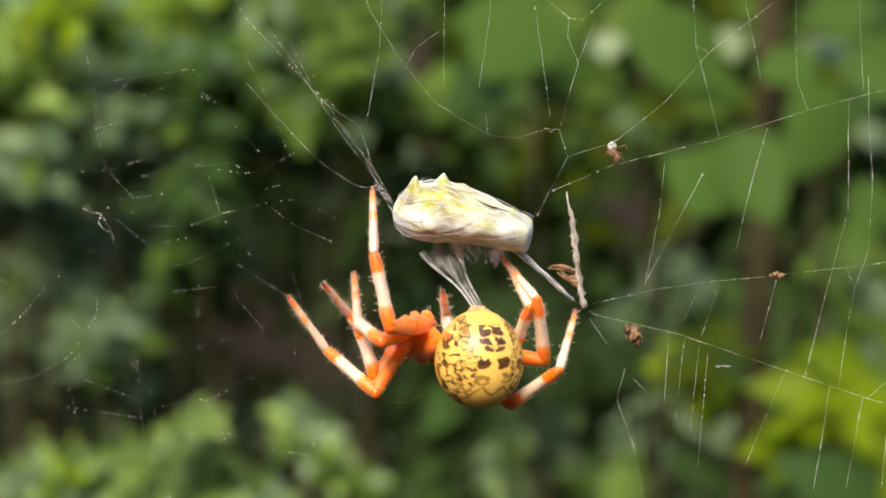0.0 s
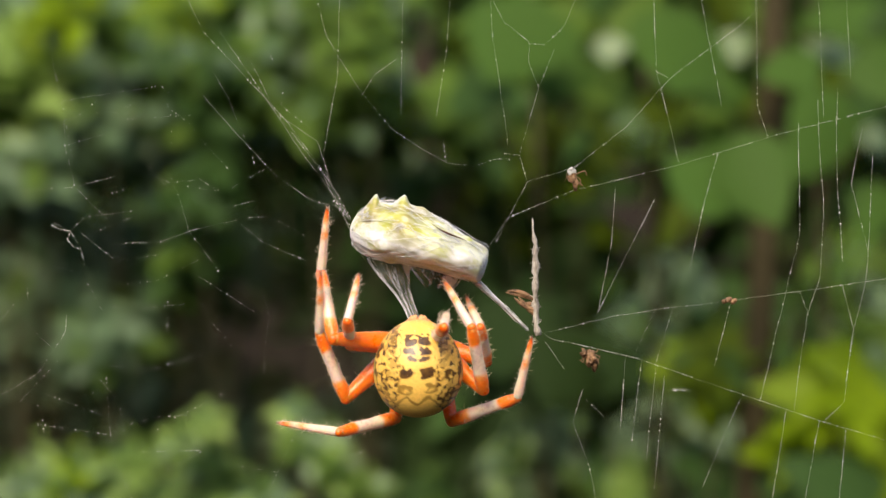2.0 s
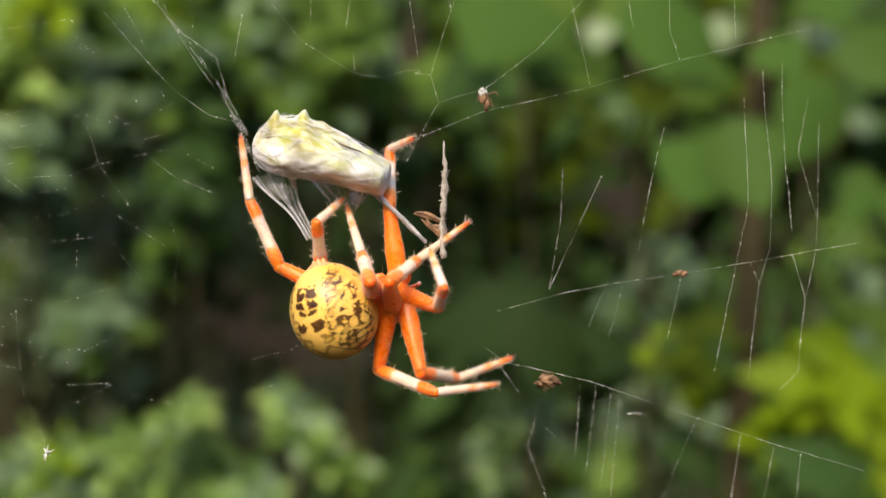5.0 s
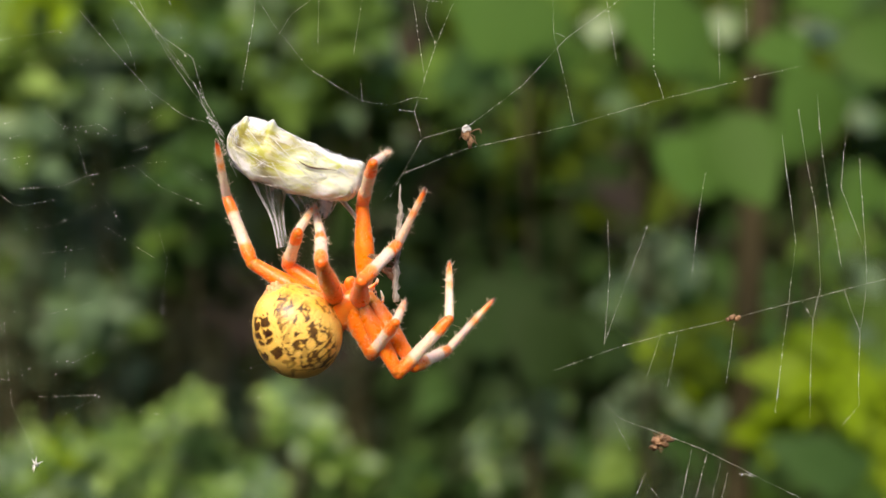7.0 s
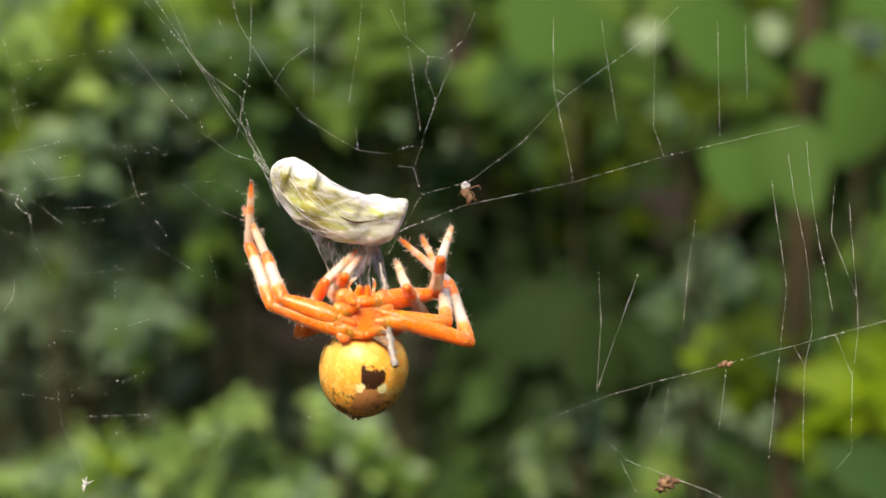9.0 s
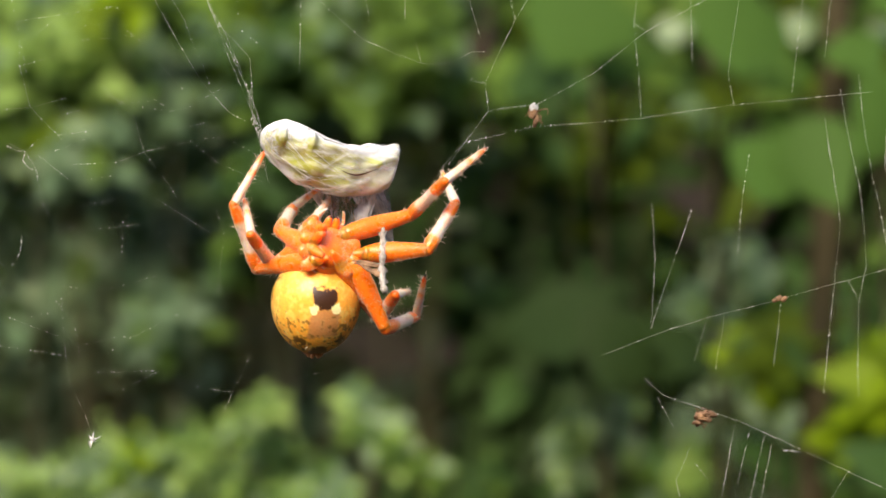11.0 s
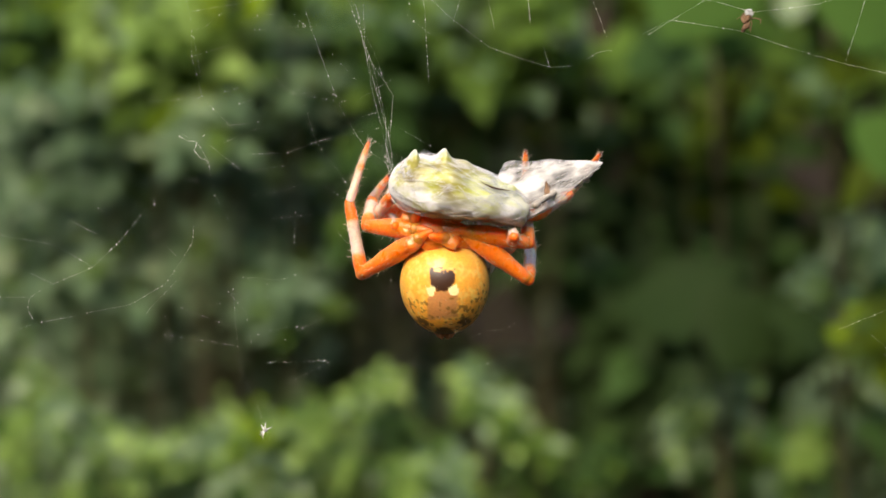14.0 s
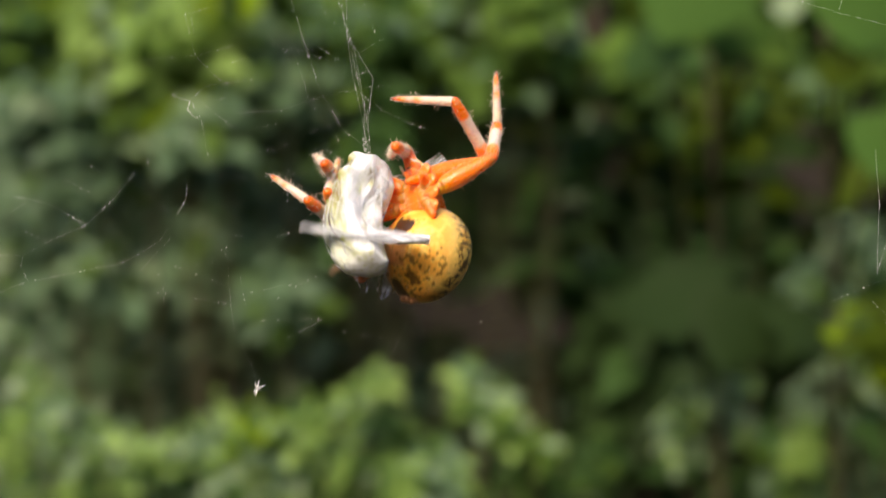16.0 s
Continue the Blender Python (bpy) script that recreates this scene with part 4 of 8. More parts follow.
def speck():
    """A white seed tuft caught in the tattered threads."""
    bm = bmesh.new()
    rng = random.Random(21)
    for _ in range(14):
        d = Vector((rng.gauss(0.2, 1), rng.gauss(0, .5), rng.gauss(.3, .8))).normalized() * rng.uniform(.5, 1.5) * MM
        tube(bm, [(0, 0, 0), d * .5, d], [0.16 * MM, 0.12 * MM, 0.03 * MM], 4)
    return tagged(part("seed_tuft", bm, WHITE), "white seed tuft caught in the web threads", "seed tuft")


def midge(label, seed, wing=True, size=1.0, legs_count=6):
    """A small dead insect: thorax, abdomen, bent legs and a folded wing."""
    rng = random.Random(seed)
    u = size * MM
    root = new("dead_insect")
    tagged(root, label, "insect", group="insects caught in the web")
    bm = bmesh.new()
    ball(bm, (0, 0, 0), (0.5 * u, 0.42 * u, 0.6 * u), 18, 12)
    if not wing:
        # shrunken and crumpled: lumps and folded limbs stuck together
        for _ in range(5):
            ball(bm, Vector((rng.gauss(0, .55), rng.gauss(0, .3), rng.gauss(0, .4))) * u, [rng.uniform(.25, .5) * u for _ in range(3)], 14, 10)
    for v in bm.verts:
        v.co *= 1 + 0.45 * noise.noise(v.co * 2600)
    part("thorax", bm, HUSK, root)
    bm = bmesh.new()
    ball(bm, (0.4 * u, 0, -0.8 * u), (0.33 * u, 0.3 * u, 0.8 * u), 18, 12)
    for v in bm.verts:
        v.co *= 1 + 0.3 * noise.noise(v.co * 2600)
    part("abdomen", bm, HUSK, root)
    for k in range(legs_count):
        a = rng.uniform(0, 6.28)
        knee = Vector((math.cos(a) * rng.uniform(.8, 1.5), math.sin(a) * 0.6, rng.uniform(-0.7, 0.8))) * u * (1 if wing else .75)
        foot = knee + Vector((math.cos(a) * rng.uniform(-.9, .5), math.sin(a) * .3, rng.uniform(-1.1, 0.5))) * u
        bm = bmesh.new()
        tube(bm, [(0, 0, 0), knee * .55 + Vector((0, 0, .15 * u)), knee, knee.lerp(foot, .5) + Vector((.1 * u, 0, 0)), foot], [q * u for q in (.09, .07, .065, .05, .02)], 5)
        part("leg", bm, HUSK, root)
    if wing:
        bm = bmesh.new()
        ball(bm, (-0.05 * u, -0.25 * u, 0.75 * u), (0.55 * u, 0.10 * u, 0.42 * u), 18, 12)
        for v in bm.verts:
            v.co += Vector((.6, .4, 1)) * 0.28 * u * noise.noise(v.co * 2600)
        part("wing", bm, GREYWING, root, "crumpled pale wing")
    return root


seed_tuft = speck()
fly = midge("small dead fly with a pale wing, caught in silk", 31, size=1.3, legs_count=11)
husk = midge("shrivelled brown insect husk on a thread", 37, wing=False, size=1.5, legs_count=14)


def bead():
    bm = bmesh.new()
    rng = random.Random(5)
    for _ in range(5):
        ball(bm, Vector((rng.gauss(0, .45), rng.gauss(0, .3), rng.gauss(0, .25))) * MM, [rng.uniform(.25, .5) * MM] * 3, 8, 6)
    return tagged(part("husk_crumb", bm, HUSK), "tiny brown husk crumb on a web spoke", "husk crumb")


def flake():
    bm = bmesh.new()
    for k in range(4):
        ball(bm, Vector((k * 0.75 - 1.2, 0, 0.12 * math.sin(k * 2))) * MM, (0.55 * MM, 0.06 * MM, (0.42 - 0.05 * k) * MM), 10, 6)
    return tagged(part("wing_flake", bm, VEIL), "pale see-through wing flake stuck to a thread", "wing flake")


crumb = bead()
wing_flake = flake()


# ---- the prey ----
def girth(s):
    """Half thickness along the bundle: blunt head, thick shoulders, blunt narrower tail."""
    return 5.0 * float(np.interp(s, (0, .02, .06, .12, .22, .35, .5, .7, .88, .96, .985, 1), (.12, .42, .66, .86, .98, .98, .90, .78, .66, .62, .56, .25)))


def saddle(s, a):
    """The hollow in the back of the bundle, and the deep keel of the folded wings under it."""
    back = abs((a - .5 + math.pi) % (2 * math.pi) - math.pi)
    keel = abs((a - 3.3 + math.pi) % (2 * math.pi) - math.pi)
    deep = float(np.interp(s, (0, .12, .3, .5, .7, .88, .95, 1), (0, 0, .25, .5, .7, .85, .75, .1)))
    return -0.70 * math.exp(-((s - .53) / .24) ** 2 - (back / .75) ** 2) + deep * math.exp(-(keel / .55) ** 2)


def sag(s):
    """The bundle's axis hangs through between its two raised ends."""
    return 2.3 * (2 * s - 1) ** 2 - 1.0


def silk_cover(s, a):
    """How thick the silk lies: thick on the back and the belly, thin over one green flank."""
    off = abs((a - 2.55 - .35 * noise.noise(Vector((s * 4, 6, 0))) + math.pi) % (2 * math.pi) - math.pi)
    bare = max(0, min(1, 1.5 - off / .62)) * float(np.interp(s, (0, .05, .12, .5, .75, .95, 1), (.3, .6, 1, 1, .75, .6, .2)))
    bare = max(bare, .5 * max(0, min(1, 3 * noise.noise(Vector((s * 5, math.cos(a) * 1.6 + 3, math.sin(a) * 1.6))) - .35)))
    return 1 - .95 * bare


def prey_body():
    """A wrapped hopper: long, slightly arched body with two humps on its head end, bound in streaky silk."""
    root = new("wrapped_prey")
    tagged(root, "yellow-green insect wrapped in white silk", "wrapped prey")
    bm = bmesh.new()
    n, sides = 96, 72
    rings, covers = [], []
    for i in range(n + 1):
        s = i / n
        x = (s - 0.5) * 21.6
        r = girth(s)
        bend = 1.3 * math.sin(math.pi * s) - 0.6
        ring = []
        for k in range(sides):
            a = 2 * math.pi * k / sides
            q = 1 + 0.16 * noise.noise(Vector((x * .35, math.cos(a) * 1.3, math.sin(a) * 1.3))) + 0.07 * noise.noise(Vector((x * .30, math.cos(a) * 4, math.sin(a) * 4)))
            facet = (a + 1.1 * s + .5 * noise.noise(Vector((s * 5, 2, 0)))) % (math.pi / 3) - math.pi / 6
            q *= 0.95 + 0.10 * (1 / math.cos(facet) - 1) / 0.155
            q += saddle(s, a) + 0.05 * abs(noise.noise(Vector((x * .5, math.cos(a) * 5, math.sin(a) * 5))))
            q += 0.50 * math.exp(-((s - .10) / .035) ** 2 - ((a - 1.9) / .5) ** 2) + 0.30 * math.exp(-((s - .30) / .035) ** 2 - ((a - 1.75) / .4) ** 2)
            covers.append(silk_cover(s, a))
            ring.append(bm.verts.new(Vector((x, math.cos(a) * r * q * (.62 + .2 * min(1, s / .3)) + sag(s), math.sin(a) * r * q * 0.92 + bend)) * MM))
        rings.append(ring)
    for a, b in zip(rings, rings[1:]):
        for k in range(sides):
            bm.faces.new((a[k], b[k], b[(k + 1) % sides], a[(k + 1) % sides]))
    bm.faces.new(rings[0])
    bm.faces.new(rings[-1][::-1])
    bm.verts.index_update()
    body = part("body", bm, WRAP, root)
    body.data.attributes.new("silk", "FLOAT", "POINT").data.foreach_set("value", covers)
    rng = random.Random(9)
    for _ in range(110):
        # silk strands drawn tight round and along the bundle
        bm = bmesh.new()
        a0, turn, s0, s1 = rng.uniform(0, 6.28), rng.uniform(-2.2, 2.2), rng.uniform(0.03, .3), rng.uniform(.6, .97)
        pts = []
        for k in range(15):
            s = s0 + (s1 - s0) * k / 14
            a = a0 + turn * k / 14
            r = girth(s) * (1.05 + saddle(s, a % 6.283))
            pts.append(Vector(((s - .5) * 21.6, math.cos(a) * r * (.63 + .2 * min(1, s / .3)) + sag(s), math.sin(a) * r * .93 + 1.3 * math.sin(math.pi * s) - .6)) * MM)
        tube(bm, pts, rng.choice((0.010, 0.014, 0.02, 0.04)) * MM, 4)
        part("silk_strand", bm, WHITE, root)
    # loose outer silk, uneven and half see-through
    bm = bmesh.new()
    rings = []
    for i in range(41):
        s = 0.02 + 0.96 * i / 40
        r = girth(s) * 1.04 + 0.12
        ring = []
        for k in range(36):
            a = 2 * math.pi * k / 36
            q = 1 + saddle(s, a) + 0.14 * max(-.35, noise.noise(Vector((s * 9, math.cos(a) * 1.5 + 4, math.sin(a) * 1.5)))) + 0.06 * noise.noise(Vector((s * 14, math.cos(a) * 6, math.sin(a) * 6)))
            ring.append(bm.verts.new(Vector(((s - .5) * 21.8, math.cos(a) * r * q * (.64 + .2 * min(1, s / .3)) + sag(s), math.sin(a) * r * q * .93 + 1.3 * math.sin(math.pi * s) - .6)) * MM))
        rings.append(ring)
    for a, b in zip(rings, rings[1:]):
        for k in range(36):
            bm.faces.new((a[k], b[k], b[(k + 1) % 36], a[(k + 1) % 36]))
    part("silk_veil", bm, VEIL, root, "thin see-through outer silk")
    bm = bmesh.new()
    pts = []
    for k in range(9):
        s = 0.54 + 0.28 * k / 8
        a = 2.55 + 0.12 * math.sin(k * .5)
        r = girth(s) * (1.06 + saddle(s, a))
        pts.append(Vector(((s - .5) * 21.6, math.cos(a) * r * .84 + sag(s), math.sin(a) * r * .93 + 1.3 * math.sin(math.pi * s) - .6)) * MM)
    tube(bm, pts, [q * MM for q in (.02, .06, .11, .15, .17, .14, .10, .05, .02)], 6)
    part("wing_edge", bm, FANG, root, "dark wing edge seen under the silk")
    return root


def prey_tail(parent):
    """The loose tail of silk with dried leg bits: a flat, tapering, hollow sheet."""
    bm = bmesh.new()
    rng = random.Random(4)
    n, sides = 18, 16
    rings = []
    for i in range(n + 1):
        s = i / n
        w = (5.4 * math.sin(math.pi * min(1, 0.16 + 0.84 * s ** 0.75)) ** 1.1 + 0.12) * min(1, .12 + s / .3)
        ring = []
        for k in range(sides):
            a = 2 * math.pi * k / sides
            q = 1 + .22 * noise.noise(Vector((s * 5, math.cos(a) * 2, math.sin(a) * 2)))
            ring.append(bm.verts.new(Vector((s * 19, .75 * (1 - .8 * s) * math.sin(a) * q, w * math.cos(a) * q * .8)) * MM))
        rings.append(ring)
    for a, b in zip(rings, rings[1:]):
        for k in range(sides):
            bm.faces.new((a[k], a[(k + 1) % sides], b[(k + 1) % sides], b[k]))
    tail = part("silk_tail", bm, GAUZE, parent, "loose grey-white silk tail")
    for _ in range(22):
        bm = bmesh.new()
        z0 = rng.uniform(-4.2, 4.2)
        pts = [Vector((k / 8 * 18.8, rng.gauss(0, .2), (z0 * math.sin(math.pi * min(1, 0.2 + 0.8 * (k / 8) ** .75)) + rng.gauss(0, .15)) * min(1, .1 + k / 2.6))) * MM for k in range(9)]
        tube(bm, pts, [(.07 - .004 * k) * MM for k in range(9)], 4)
        part("silk_strand", bm, WHITE, tail)
    return tail


prey = prey_body()
tail = prey_tail(prey)


def twig():
    """A dead weathered stem with a snagged brown scrap near its foot; the origin is its top."""
    root = new("dead_twig")
    tagged(root, "thin grey weathered twig hanging in the web", "twig")
    bm = bmesh.new()
    rng = random.Random(14)
    pts = [Vector((.32 * math.sin(k * .24 + .4) + rng.gauss(0, .05), .15 * math.cos(k * .6), -17.8 * k / 22)) * MM for k in range(23)]
    tube(bm, pts, [(.14 + .33 * min(1, k / 9)) * MM * rng.uniform(.6, 1.4) for k in range(23)], 8)
    for k in range(40):
        p = pts[rng.randrange(6, 22)]
        a = rng.uniform(0, 6.28)
        tip = p + Vector((math.cos(a) * rng.uniform(.5, .95), math.sin(a) * .5, rng.uniform(-.5, .6))) * MM
        tube(bm, [p, tip], [.16 * MM, .03 * MM], 4)
    for v in bm.verts:
        v.co += Vector((1, 1, 1)) * .12 * MM * noise.noise(v.co * 2500)
    part("stem_shaft", bm, TWIG, root)
    for k in range(5):
        # curled dry scraps that reach over to the prey's tail
        bm = bmesh.new()
        a = Vector((-.1, -.2, -12.6 - .45 * k)) * MM
        b = a + Vector((rng.uniform(-5.2, -2.6), rng.uniform(-.5, .3), rng.uniform(.8, 2.6))) * MM
        pts = [a.lerp(b, s) + Vector((0, .3 * math.sin(5 * s), .5 * math.sin(3.1 * s + k))) * MM for s in (0, .2, .4, .6, .8, 1)]
        tube(bm, pts, [q * MM for q in (.16, .34, .42, .36, .26, .08)], 5)
        for v in bm.verts:
            v.co.y = -.2 * MM + (v.co.y + .2 * MM) * .45
        part("scrap", bm, HUSK, root, "curled brown scrap")
    return root


stem = twig()


def strand():
    """The swath of fresh silk drawn from the spinnerets to the prey: a torn see-through sheet, two bold bundles and loose wisps. The origin is at the spinnerets."""
    root = new("silk_fan")
    tagged(root, "fresh silk swath drawn from the spinnerets to the prey", "silk")
    rng = random.Random(3)
    long, n, m = 12.6, 22, 14

    def edge(s, side):
        return (-2.3 * s ** 1.2 if side < 0 else 4.8 * s ** 1.7) + 0.25 * math.sin(7 * s + side) + 0.55 * side * (1 - s)

    bm = bmesh.new()
    front, back = [], []
    for i in range(n + 1):
        s = i / n
        a, b = edge(s, -1) - .1, edge(s, 1) + .1
        rows = ([], [])
        for k in range(m + 1):
            u = k / m
            fold = 0.35 * s * math.sin(u * 15 + 2 * s) + 0.2 * noise.noise(Vector((u * 5, s * 4, 1)))
            for side, row in ((-.02, rows[0]), (.02, rows[1])):
                row.append(bm.verts.new(Vector((a + (b - a) * u, fold + side, long * s * (1 - .06 * math.sin(u * 9)))) * MM))
        front.append(rows[0])
        back.append(rows[1])
    for i in range(n):
        for k in range(m):
            bm.faces.new((front[i][k], front[i][k + 1], front[i + 1][k + 1], front[i + 1][k]))
            bm.faces.new((back[i][k], back[i + 1][k], back[i + 1][k + 1], back[i][k + 1]))
    part("silk_sheet", bm, SHEET, root, "thin torn silk sheet")
    for k in range(30):
        bm = bmesh.new()
        if k < 9:
            u, wild, thick = rng.uniform(-.04, .10), .06, rng.uniform(.010, .028)
        elif k < 14:
            u, wild, thick = rng.uniform(.30, .50), .10, rng.uniform(.008, .018)
        else:
            u, wild, thick = rng.uniform(0, 1), .22, rng.uniform(.006, .013)
        top = 1.0 if k < 14 else rng.uniform(.5, 1.0)
        phase = rng.uniform(0, 6.28)
        pts = []
        for i in range(15):
            s = top * i / 14
            a, b = edge(s, -1), edge(s, 1)
            pts.append(Vector((a + (b - a) * u + wild * s * 2 * math.sin(5 * s + phase) + rng.gauss(0, .015), .2 * s * math.sin(4 * s + phase), long * s)) * MM)
        tube(bm, pts, [thick * MM] * 15, 4)
        part("silk_strand", bm, FRESH, root)
    return root


silk_fan = strand()


def curtain():
    """Loose silk that hangs from the prey and narrows towards the mouth of the spider; the origin is on the prey's axis."""
    root = new("silk_curtain")
    tagged(root, "loose torn silk hanging under the wrapped prey", "silk")
    rng = random.Random(6)
    n, m = 16, 24

    def across(u, v):
        """u: 0 left to 1 right; v: 0 at the prey to 1 at the lower end."""
        a, b = -8.6 + 11.0 * v ** .85, 8.6 - 1.2 * v
        return Vector((a + (b - a) * u, .5 * v * math.sin(u * 17 + 3 * v) + .3 * noise.noise(Vector((u * 6, v * 4, 2))), -1.5 - 9.5 * v * (1 + .07 * math.sin(u * 11)))) * MM

    bm = bmesh.new()
    for lift in (-.02, .02):
        grid = [[bm.verts.new(across(k / m, i / n) + Vector((0, lift * MM, 0))) for k in range(m + 1)] for i in range(n + 1)]
        for i in range(n):
            for k in range(m):
                quad = (grid[i][k], grid[i][k + 1], grid[i + 1][k + 1], grid[i + 1][k])
                bm.faces.new(quad if lift < 0 else quad[::-1])
    part("silk_sheet", bm, SHEET, root, "thin torn silk sheet")
    for k in range(34):
        bm = bmesh.new()
        u0, u1 = rng.uniform(0, 1), 0
        u0 = (0.0, .02, .04, 1.0, .98)[k] if k < 5 else u0
        u1 = min(1, max(0, u0 + rng.gauss(0, .12) * (k > 4)))
        end = 1.0 if k < 5 else rng.uniform(.35, 1)
        tube(bm, [across(u0 + (u1 - u0) * i / 12, end * i / 12) for i in range(13)], rng.choice((.010, .016, .03)) * MM, 4)
        part("silk_strand", bm, WHITE, root)
    return root


silk_curtain = curtain()


# ---- the spider ----
def spider_abdomen(parent):
    """Egg-shaped abdomen: dorsal is +z, front is +y. Yellow with brown marbling above, a dark mark with two yellow spots below."""
    bm = bmesh.new()
    u, v = 216, 150
    yellow, gold, brown, dark = (0.86, 0.55, 0.14), (0.92, 0.41, 0.05), (0.24, 0.12, 0.015), (0.05, 0.018, 0.008)
    vs, tones = [], []
    for j in range(v + 1):
        th = math.pi * j / v
        row = []
        for i in range(u):
            ph = 2 * math.pi * i / u
            d = Vector((math.sin(th) * math.cos(ph), -math.cos(th), math.sin(th) * math.sin(ph)))
            x, y, z = d
            fat = 1 + 0.06 * y
            row.append(bm.verts.new(Vector((x * 6.75 * fat, y * 7.4, z * 6.6 * fat + 0.3 * y)) * MM))
            n1 = noise.noise(d * 2.6 + Vector((4, 0, 0)))
            n2 = noise.noise(d * 5.0 + Vector((0, 7, 0)))
            n3 = noise.noise(d * 11.0)
            c = Vector(yellow).lerp(Vector(gold), min(1, max(0, 0.25 + 0.7 * n1 - 0.9 * z + .5 * max(0, -y - .3))))
            wx, wy = abs(x) + 0.05 * n2 + 0.02 * n3, y + 0.06 * noise.noise(d * 4 + Vector((9, 2, 1))) + 0.05 * n3
            mark = 0.0
            if z > -0.15:
                # dark bars down the midline: one wide bar at the rear, a joined pair, then pairs that part towards the front
                for rank, (at, thick, inner, outer) in enumerate(((-.68, .085, .0, .30), (-.50, .07, .03, .33), (-.36, .05, .0, .26), (-.08, .10, .05, .38), (.24, .10, .14, .44))):
                    if z > 0:
                        mid, half = (inner + outer) / 2, (outer - inner) / 2
                        if inner < 0:
                            mid, half = 0, outer
                        over = ((abs(wx - mid) / half) ** 2.4 + (abs(wy - at - .04 * wx) / thick) ** 2.4) ** .417
                        inside = (1.05 - over + .5 * n3) * thick * 1.1
                        if rank == 4:
                            inside = min(inside, .02 * (math.hypot((wx - .27) / .1, (wy - at - .03) / .05) - .6))
                        mark = max(mark, min(1, max(0, inside / 0.02 + .4)) * (1.0 if rank < 4 else 0.8))
                if z > 0 and wx < 0.10 and -.6 < wy < -.33:
                    mark = max(mark, 0.25 + n3)
                # a broken dark ladder on each shoulder near the rear
                rung = min(.085 - abs(wx - .56 - .15 * (wy + .65)), .2 - abs(wy + .62), .028 - abs((wy * 9.5) % 1 - .5) * .07 + .012 * n2)
                if z > 0:
                    mark = max(mark, .9 * min(1, max(0, rung / .012 + .3)))
                # wavy line of the folium, and marbled blotches down both flanks
                if z > 0.05 and y > 0.1:
                    wave = abs(wy - (0.50 + 0.10 * math.cos(wx * 14)))
                    mark = max(mark, 0.75 * min(1, max(0, (0.045 - wave) / 0.02)) if wx < .66 else 0)
                band = max(0, 1 - abs(abs(x) - (0.62 + 0.03 * math.sin(y * 9))) / 0.17)
                blot = noise.noise(Vector((abs(x) * 8.0, y * 11.0, 3)) + Vector((2, 1, 5)))
                vein = abs(noise.noise(Vector((abs(x) * 9.0, y * 9.0, z * 6)) + Vector((7, 3, 2))))
                flank = min(1, max(0, (blot + 0.12) / 0.12)) * min(1, band * 2.2)
                flank = max(flank, min(1, max(0, (0.10 - vein) / 0.05)) * min(1, max(0, (abs(x) - .45) / .12)) * 0.6)
                away = noise.voronoi(Vector((abs(x) * 5.2, y * 5.6, z * 3.4)) + Vector((n3 * .25, n2 * .3, 4)))[0]
                lines = min(1, max(0, (0.20 + .30 * n2 - (away[1] - away[0])) / .07)) * min(1, max(0, (blot + .3) / .2)) * min(1, max(0, (abs(x) - .36 - .1 * n2) / .06))
                flank = max(0.5 * flank, lines)
                mark = max(mark, 0.97 * flank * min(1, max(0, (z + .15) / .2)))
            c = c.lerp(Vector(dark).lerp(Vector(brown), 0.15 + 0.4 * n3 if mark > .9 else .9), max(0, min(1, mark)))
            ax = wx
            if z < -0.2:
                c = c.lerp(Vector((0.96, 0.44, 0.06)), min(.85, (-.2 - z) * 2))
                n4 = noise.noise(d * 19)
                wx, wy, ax = wx + .05 * n4 + .06 * n2, wy + .05 * n4, ax + .04 * n4
                c = c.lerp(Vector((0.70, 0.36, 0.08)), max(0, min(.4, n4 * n3 * 3)))
                c = c.lerp(Vector((0.95, 0.64, 0.17)), max(0, min(.7, 1.3 * (n3 + n2))))
                patch = min(0.25 + 0.06 * (wy - .3) - ax, wy - 0.22, 0.60 - wy) / 0.03
                c = c.lerp(Vector(dark), max(0, min(1, patch + .5)))
                spot = (0.10 - math.hypot(ax - 0.25, (wy - 0.22) * 1.1)) / 0.018
                brownish = min(0.34 - ax, wy + 0.40, 0.22 - wy) / 0.06
                c = c.lerp(Vector((0.50, 0.21, 0.10)), max(0, min(.75, brownish + .3)))
                c = c.lerp(Vector((0.98, 0.90, 0.46)), max(0, min(1, spot + .5)))
                fleck = noise.noise(d * 10 + Vector((3, 8, 1))) + .3 * n4 - .20 - 1.6 * max(0, wy + .05) - .9 * max(0, .3 - ax)
                c = c.lerp(Vector(brown), max(0, min(.85, fleck * 9)))
                rear = max(0.13 - math.hypot(ax - 0.48, wy + 0.55), 0.22 - math.hypot(x, (wy + 0.84) * 1.2)) + 0.07 * n3
                c = c.lerp(Vector(brown).lerp(Vector(dark), 0.5), max(0, min(.95, rear / .03 + .4)))
            tones.append((*c, 1))
        vs.append(row)
    for j in range(v):
        for i in range(u):
            bm.faces.new((vs[j][i], vs[j + 1][i], vs[j + 1][(i + 1) % u], vs[j][(i + 1) % u]))
    bm.verts.index_update()
    ob = part("abdomen", bm, MARBLED, parent, "yellow abdomen with dark brown marbling")
    layer = ob.data.color_attributes.new("marbling", "FLOAT_COLOR", "POINT")
    layer.data.foreach_set("color", [q for t in tones for q in t])
    bm = bmesh.new()
    rng = random.Random(2)
    for k in range(6):
        a = k * 1.047
